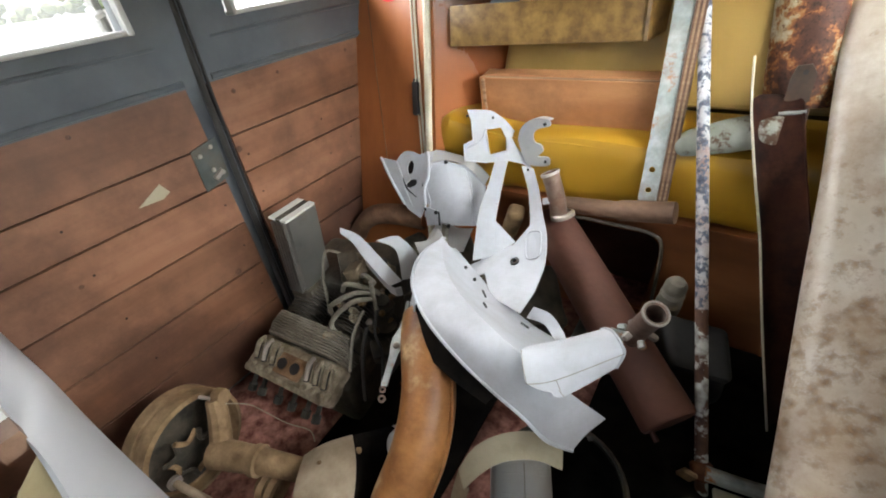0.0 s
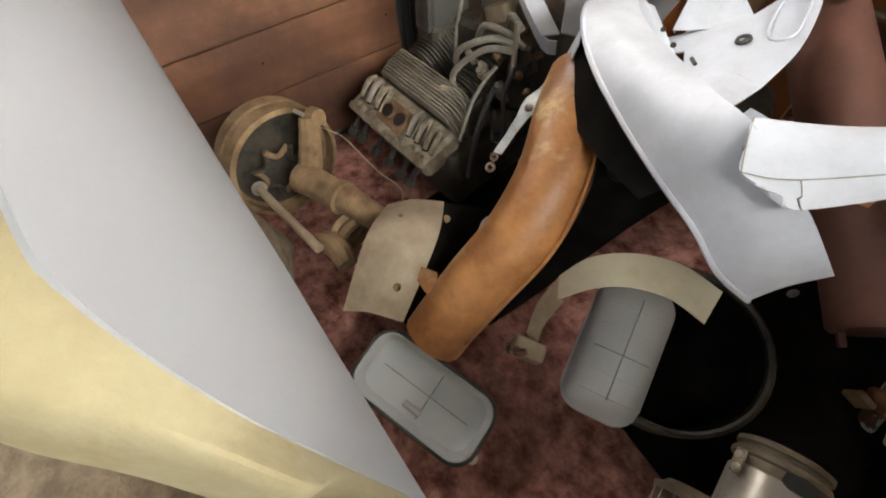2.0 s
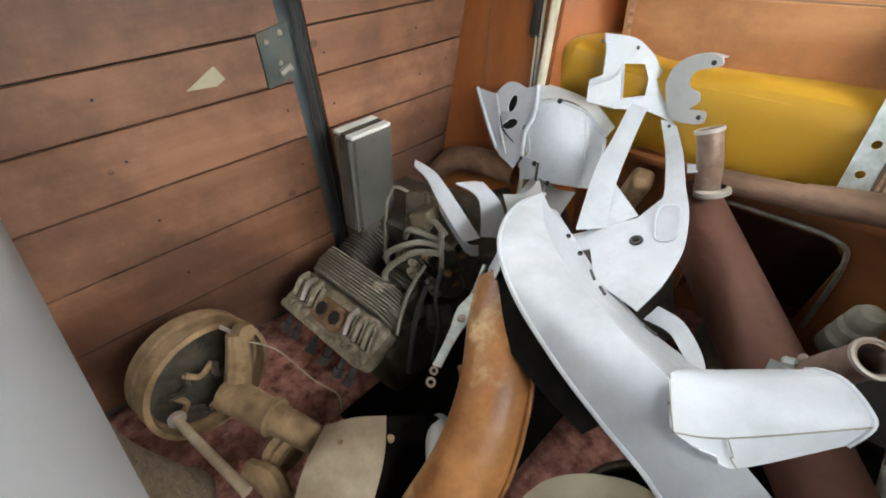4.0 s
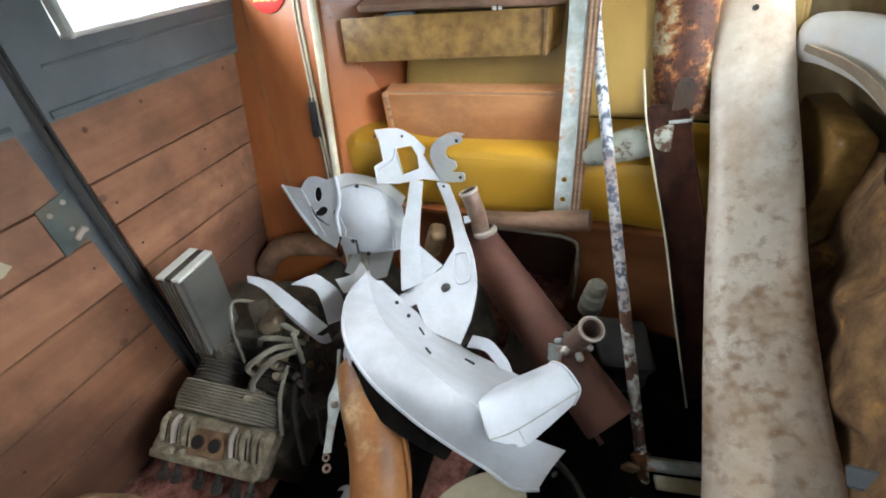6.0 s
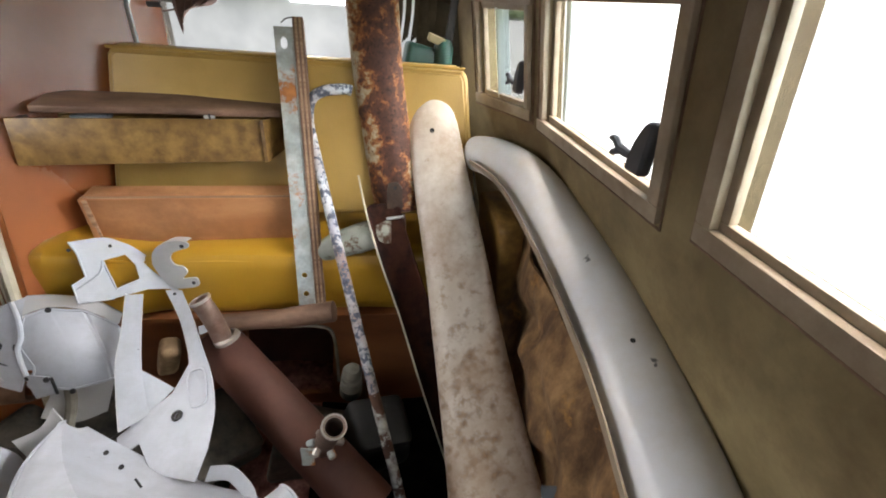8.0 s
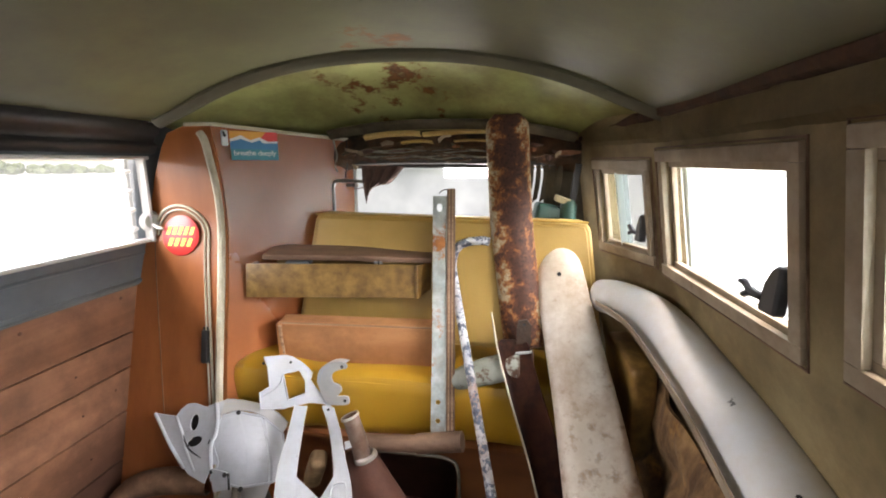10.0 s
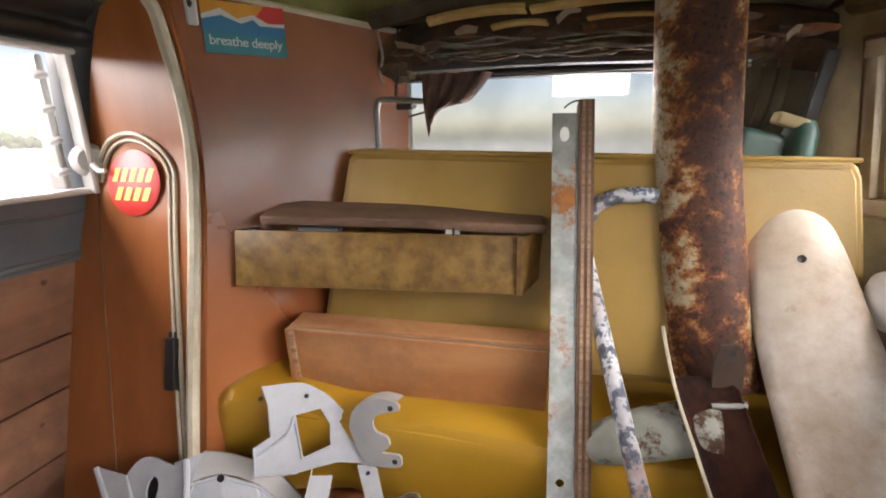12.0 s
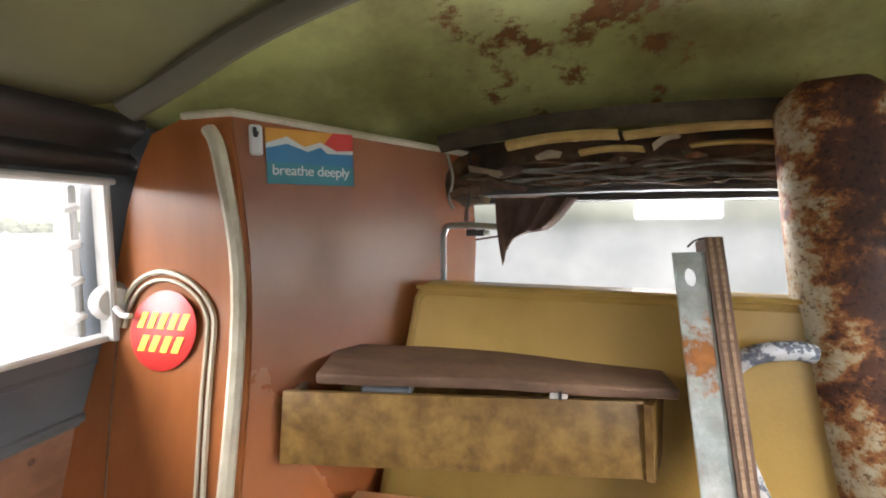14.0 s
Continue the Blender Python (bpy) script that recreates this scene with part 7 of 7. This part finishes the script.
la, m = lamp_shell("lamp_shell", (0.790, -0.382, 0.020), (0.215, 0.085, -0.045), (0.25, -0.20, 0.95), 0.225, 0.115, 0.035, "grey lamp shell with a cross rib, lying open")
part("lug", lathed([(0.003, -0.002), (0.009, -0.002), (0.009, 0.002), (0.003, 0.002)], m @ V(0.112, -0.03, 0.0), (0.25, -0.2, 0.95), 14), BRIGHT, la)
part("bulb_holder", tubed([m @ V(-0.02, -0.03, -0.03), m @ V(0.012, -0.03, -0.028)], 0.006, 8, 1), BRIGHT, la)
lamp_shell("lamp_shell", (0.912, -0.100, 0.045), (0.085, -0.165, -0.075), (0.30, -0.25, 0.95), 0.215, 0.115, 0.040, "grey domed lamp lens with a cross rib, propped up", dome=-1)

band = thing("brake_shoe", (0.87, -0.1, FLOOR_Z), "beige curved steel brake shoe band", "brake shoe")
part("band", loft([[(0.800, -0.135, 0.145), (0.815, -0.100, 0.178), (0.850, -0.065, 0.200), (0.900, -0.035, 0.208), (0.955, -0.02, 0.198)], [(0.822, -0.155, 0.128), (0.845, -0.125, 0.158), (0.875, -0.095, 0.176), (0.920, -0.068, 0.182), (0.968, -0.055, 0.172)]], 6, 0.006, 2), BAND, band)
part("web", loft([[(0.800, -0.135, 0.142), (0.800, -0.17, 0.10), (0.815, -0.20, 0.06)], [(0.828, -0.150, 0.124), (0.828, -0.18, 0.085), (0.840, -0.205, 0.05)]], 5, 0.006), SHIELD, band)
part("foot", cushion("f", (0.838, -0.215, 0.05), (0.05, 0.03, 0.035), Euler((0.2, 0.2, 0.6)), DUSTY, "", 0.008, 0.01), SHIELD, band)
for k in range(4):
    part("spring", tubed([(0.805 + 0.007 * k, -0.225, 0.03 + 0.012 * k), (0.815 + 0.007 * k, -0.24, 0.045 + 0.01 * k), (0.825 + 0.007 * k, -0.228, 0.055 + 0.01 * k)], 0.004, 6, 4), MUFFLER if k % 2 else SHIELD, band)
part("drum", lathed([(0, -0.07), (0.118, -0.07), (0.120, 0.03), (0.124, 0.034), (0.130, 0.028), (0.130, -0.075)], (0.955, -0.02, 0.02), (0.12, -0.25, 1), 36), GREASE, band)
# black liner paints the shade deep inside the drum
part("drum_shade_liner", lathed([(0, -0.060), (0.116, -0.060), (0.1165, 0.026)], (0.955, -0.02, 0.02), (0.12, -0.25, 1), 30), NEARBLACK, band)

# blower with its fan wheel
MOTORPAINT = material("worn_motor_paint", (0.50, 0.46, 0.40), (0.66, 0.63, 0.57), 9, 0.34, metal=0.3, bump=0.12, patch=(0.42, 0.29, 0.17), patch_scale=9, patch_at=0.50, patch_soft=0.05, dirt=(0.24, 0.16, 0.09), dirt_scale=12, dirt_amount=0.5)
FANTAN = material("dusty_tan_fan", (0.20, 0.145, 0.085), (0.40, 0.31, 0.20), 12, 0.6, bump=0.25, dirt=(0.10, 0.06, 0.03), dirt_scale=8, dirt_amount=0.6)
blower = thing("blower_motor", (1.16, -0.12, FLOOR_Z), "dusty blower motor with a vaned fan wheel", "blower")
BA = V(-0.30, 0.86, 0.20).normalized()
BC = V(1.185, -0.190, 0.020)
wheel = part("fan_wheel", lathed([(0.0, -0.026), (0.04, -0.040), (0.078, -0.027), (0.095, -0.006), (0.095, 0.0), (0.0, 0.0)], BC, BA, 36), FANTAN, blower, "tan dished fan wheel")
part("rim", lathed([(0.085, 0.040), (0.111, 0.038), (0.113, 0.046), (0.104, 0.050), (0.100, 0.056), (0.0, 0.056), (0.0, 0.046), (0.085, 0.046)], BC, BA, 40), FANDARK, wheel)
# added black cylinder for the shade between the vanes
part("core", lathed([(0.075, 0.001), (0.075, 0.044)], BC, BA, 30), BLACK, wheel)
bu = BA.orthogonal().normalized()
bw = BA.cross(bu)
for k in range(26):
    a = 2 * math.pi * k / 26
    rad, tan = bu * math.cos(a) + bw * math.sin(a), bw * math.cos(a) - bu * math.sin(a)
    c = BC + rad * 0.097 + BA * 0.019
    part("vane", panel([c - rad * 0.012 - BA * 0.020 - tan * 0.006, c + rad * 0.010 - BA * 0.020 + tan * 0.006, c + rad * 0.013 + BA * 0.021 + tan * 0.006, c - rad * 0.012 + BA * 0.021 - tan * 0.006], 0.0016), SHIELD if k % 3 else FANDARK, wheel)
part("motor", lathed([(0.054, 0.054), (0.053, 0.060), (0.050, 0.062), (0.050, 0.118), (0.047, 0.120), (0.0, 0.120)], BC, BA, 32), MOTORPAINT, blower, "cream and tan painted motor body")
cap = part("end_cap", lathed([(0.047, 0.119), (0.047, 0.132), (0.052, 0.134), (0.053, 0.139), (0.051, 0.143), (0.046, 0.145), (0.046, 0.149), (0.051, 0.151), (0.051, 0.157), (0.044, 0.160), (0.030, 0.156), (0, 0.156)], BC, BA, 32), FANDARK, blower, "brown ringed end cap")
face = V(-0.10, -0.35, 0.93)
face = (face - BA * face.dot(BA)).normalized()


def on_motor(z, turn, r):
    """A place on the motor's barrel: along its axis, round it from the top, and out from it; the y axis points outwards."""
    out = face * math.cos(turn) + BA.cross(face) * -math.sin(turn)
    m = Matrix((out.cross(BA), out, BA)).transposed().to_4x4()
    m.translation = BC + BA * z + out * r
    return m


part("slot", prism([(-0.020, -0.007), (-0.012, -0.011), (0.012, -0.011), (0.020, -0.007), (0.018, 0.006), (0.0, 0.009), (-0.018, 0.006)], 0.006, on_motor(0.126, -0.35, 0.0475)), BLACK, cap)
clip = part("clip", panel([on_motor(z, a, r).translation for z, a, r in ((0.100, 0.72, 0.056), (0.132, 0.70, 0.060), (0.134, 0.95, 0.058), (0.104, 1.0, 0.055))], 0.003), SHIELD, blower, "bent steel clip")
for z, a in ((0.108, 0.80), (0.124, 0.82)):
    mt = on_motor(z, a, 0.060)
    part("screw", lathed([(0, 0.005), (0.005, 0.004), (0.006, 0)], mt.translation, mt.col[1].to_3d(), 10), BRIGHT, clip)
lug = [on_motor(z, a, r).translation for z, a, r in ((0.055, -0.75, 0.100), (0.062, -0.78, 0.104), (0.066, -0.70, 0.098), (0.055, -0.62, 0.100))]
part("rim_lug", panel(lug, 0.003), FANDARK, wheel)

# white foam-backed panel in the foreground
lid = thing("foam_backed_panel", (0.6, -0.55, FLOOR_Z), "large smooth white panel backed with yellowed foam", "panel")
TIP, FAR = V(0.945, -0.446, 0.211), V(0.06, -0.477, 0.525)
SU, SV, SH_ = V(-0.942, -0.033, 0.334), V(0.286, -0.602, 0.746), V(0.176, 0.798, 0.576)


def on_panel(u, v, h):
    """Along the panel's lower edge, up its slope, and out of its plane."""
    return TIP + SU * u + SV * v + SH_ * h


RIM = [on_panel(*q) for q in ((0, 0, 0), (0.060, 0.070, 0.025), (0.097, 0.150, 0.080), (0.137, 0.226, 0.128), (0.185, 0.272, 0.150), (0.225, 0.280, 0.152), (0.30, 0.272, 0.150), (0.42, 0.250, 0.148), (0.60, 0.165, 0.075), (0.92, 0.09, 0.015))]
EDGE = [TIP.lerp(FAR, k / 9) for k in range(10)]
LOWER = [a.lerp(b, 0.3) + SH_ * 0.018 * min(1, k / 3) for k, (a, b) in enumerate(zip(EDGE, RIM))]
UPPER = [a.lerp(b, 0.7) + SH_ * 0.022 * min(1, k / 3) for k, (a, b) in enumerate(zip(EDGE, RIM))]
part("sheet", loft([EDGE, LOWER, UPPER, RIM], 5, 0.004, 4), SHEETWHITE, lid)
OUTER = [on_panel(*q) for q in ((0.0, 0.010, -0.01), (0.075, 0.110, 0.03), (0.090, 0.195, 0.105), (0.140, 0.252, 0.122), (0.190, 0.300, 0.120), (0.240, 0.304, 0.118), (0.31, 0.278, 0.118), (0.40, 0.258, 0.112))]
UNDER = [p - SH_ * 0.07 - SV * 0.03 for p in OUTER]
part("foam", loft([[p - SV * 0.001 + SH_ * 0.0015 for p in RIM[:8]], [(a + b) / 2 + SV * 0.002 + SH_ * 0.006 for a, b in zip(RIM, OUTER)], OUTER, UNDER], 5, 0.006, 5, 0.003), FOAM, lid)
batten = thing("pale_batten", on_panel(0.7, 0.24, 0.12), "pale grey painted batten with a brown sawn end", "batten")
part("strip", tubed([on_panel(0.47, 0.240, 0.130), on_panel(0.70, 0.175, 0.075), on_panel(0.92, 0.12, 0.03)], 0.014, 4, 3), WHITEFRAME, batten)
part("sawn_end", tubed([on_panel(0.445, 0.247, 0.135), on_panel(0.472, 0.2395, 0.1295)], 0.0155, 4, 1), LIDWOOD, batten, "brown sawn wooden end")
sacking = material("brown_sacking", (0.12, 0.085, 0.05), (0.27, 0.20, 0.13), 40, 0.95, bump=0.9, bump_scale=160)
solo("sack", cushion("s", (0.66, -0.86, 0.14), (0.85, 0.55, 0.36), Euler((0.05, 0.1, -0.4)), sacking, "", 0.06, 0.03), sacking, "brown sacking bundle on the floor under a panel", "sacking")

# added near-black sheets that stand in for the deep shade under the heap
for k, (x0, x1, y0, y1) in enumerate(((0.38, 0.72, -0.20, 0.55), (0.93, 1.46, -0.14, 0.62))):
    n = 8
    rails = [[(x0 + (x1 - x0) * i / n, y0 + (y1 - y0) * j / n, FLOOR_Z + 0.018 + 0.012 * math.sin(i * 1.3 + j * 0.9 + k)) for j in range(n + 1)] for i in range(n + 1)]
    solo("floor_shade_sheet", loft(rails, 2, 0.004, 1), NEARBLACK, "added black sheet standing in for shade under engine parts", "mat", "rubber mats")

# small dusty castings round the carburettor
rng = random.Random(21)
for p, sz in (((0.335, 0.115, 0.275), (0.06, 0.05, 0.035)), ((0.290, 0.135, 0.262), (0.07, 0.05, 0.05)), ((0.37, 0.16, 0.265), (0.05, 0.05, 0.04)), ((0.40, 0.02, 0.13), (0.05, 0.04, 0.06)), ((0.46, 0.03, 0.12), (0.05, 0.05, 0.05)), ((0.50, 0.17, 0.20), (0.07, 0.06, 0.05))):
    solo("small_casting", cushion("q", p, sz, Euler((rng.uniform(-0.5, 0.5), rng.uniform(-0.5, 0.5), rng.uniform(0, 3))), DUSTY, "", 0.010, 0.014), GREASE if sz[2] > 0.045 else FANDARK, "small dusty brown engine casting in a heap", "casting", "small castings")
for p, n_ in (((0.555, -0.262, 0.135), (-0.3, -0.5, 0.8)), ((0.648, -0.330, 0.098), (-0.1, -0.5, 0.85)), ((0.60, -0.20, 0.128), (-0.2, -0.3, 0.9))):
    part("bolt", lathed([(0, 0.006), (0.006, 0.005), (0.0075, 0.0)], p, n_, 8), DUSTY, shield)
for k, path in enumerate(([(0.45, 0.06, 0.23), (0.47, 0.02, 0.20), (0.50, 0.0, 0.16), (0.52, -0.04, 0.10)], [(0.41, 0.05, 0.22), (0.405, 0.0, 0.17), (0.42, -0.05, 0.10)], [(0.36, 0.19, 0.27), (0.40, 0.17, 0.29), (0.44, 0.13, 0.26)], [(0.24, 0.17, 0.26), (0.20, 0.14, 0.28), (0.21, 0.10, 0.22), (0.25, 0.06, 0.16)])):
    part("cable", tubed(path, 0.0042, 8, 6), RUBBER if k % 2 == 0 else HOSE, engine)
for x, y, z in ((0.36, 0.06, 0.185), (0.395, 0.03, 0.20), (0.44, 0.045, 0.17), (0.33, 0.05, 0.20)):
    part("union", lathed([(0.0, 0.022), (0.007, 0.022), (0.007, 0.012), (0.010, 0.011), (0.010, 0.003), (0.007, 0.0), (0.007, -0.012)], (x, y, z), (0.4 - x, -0.4, 0.7), 8), DIRTYALU, engine)
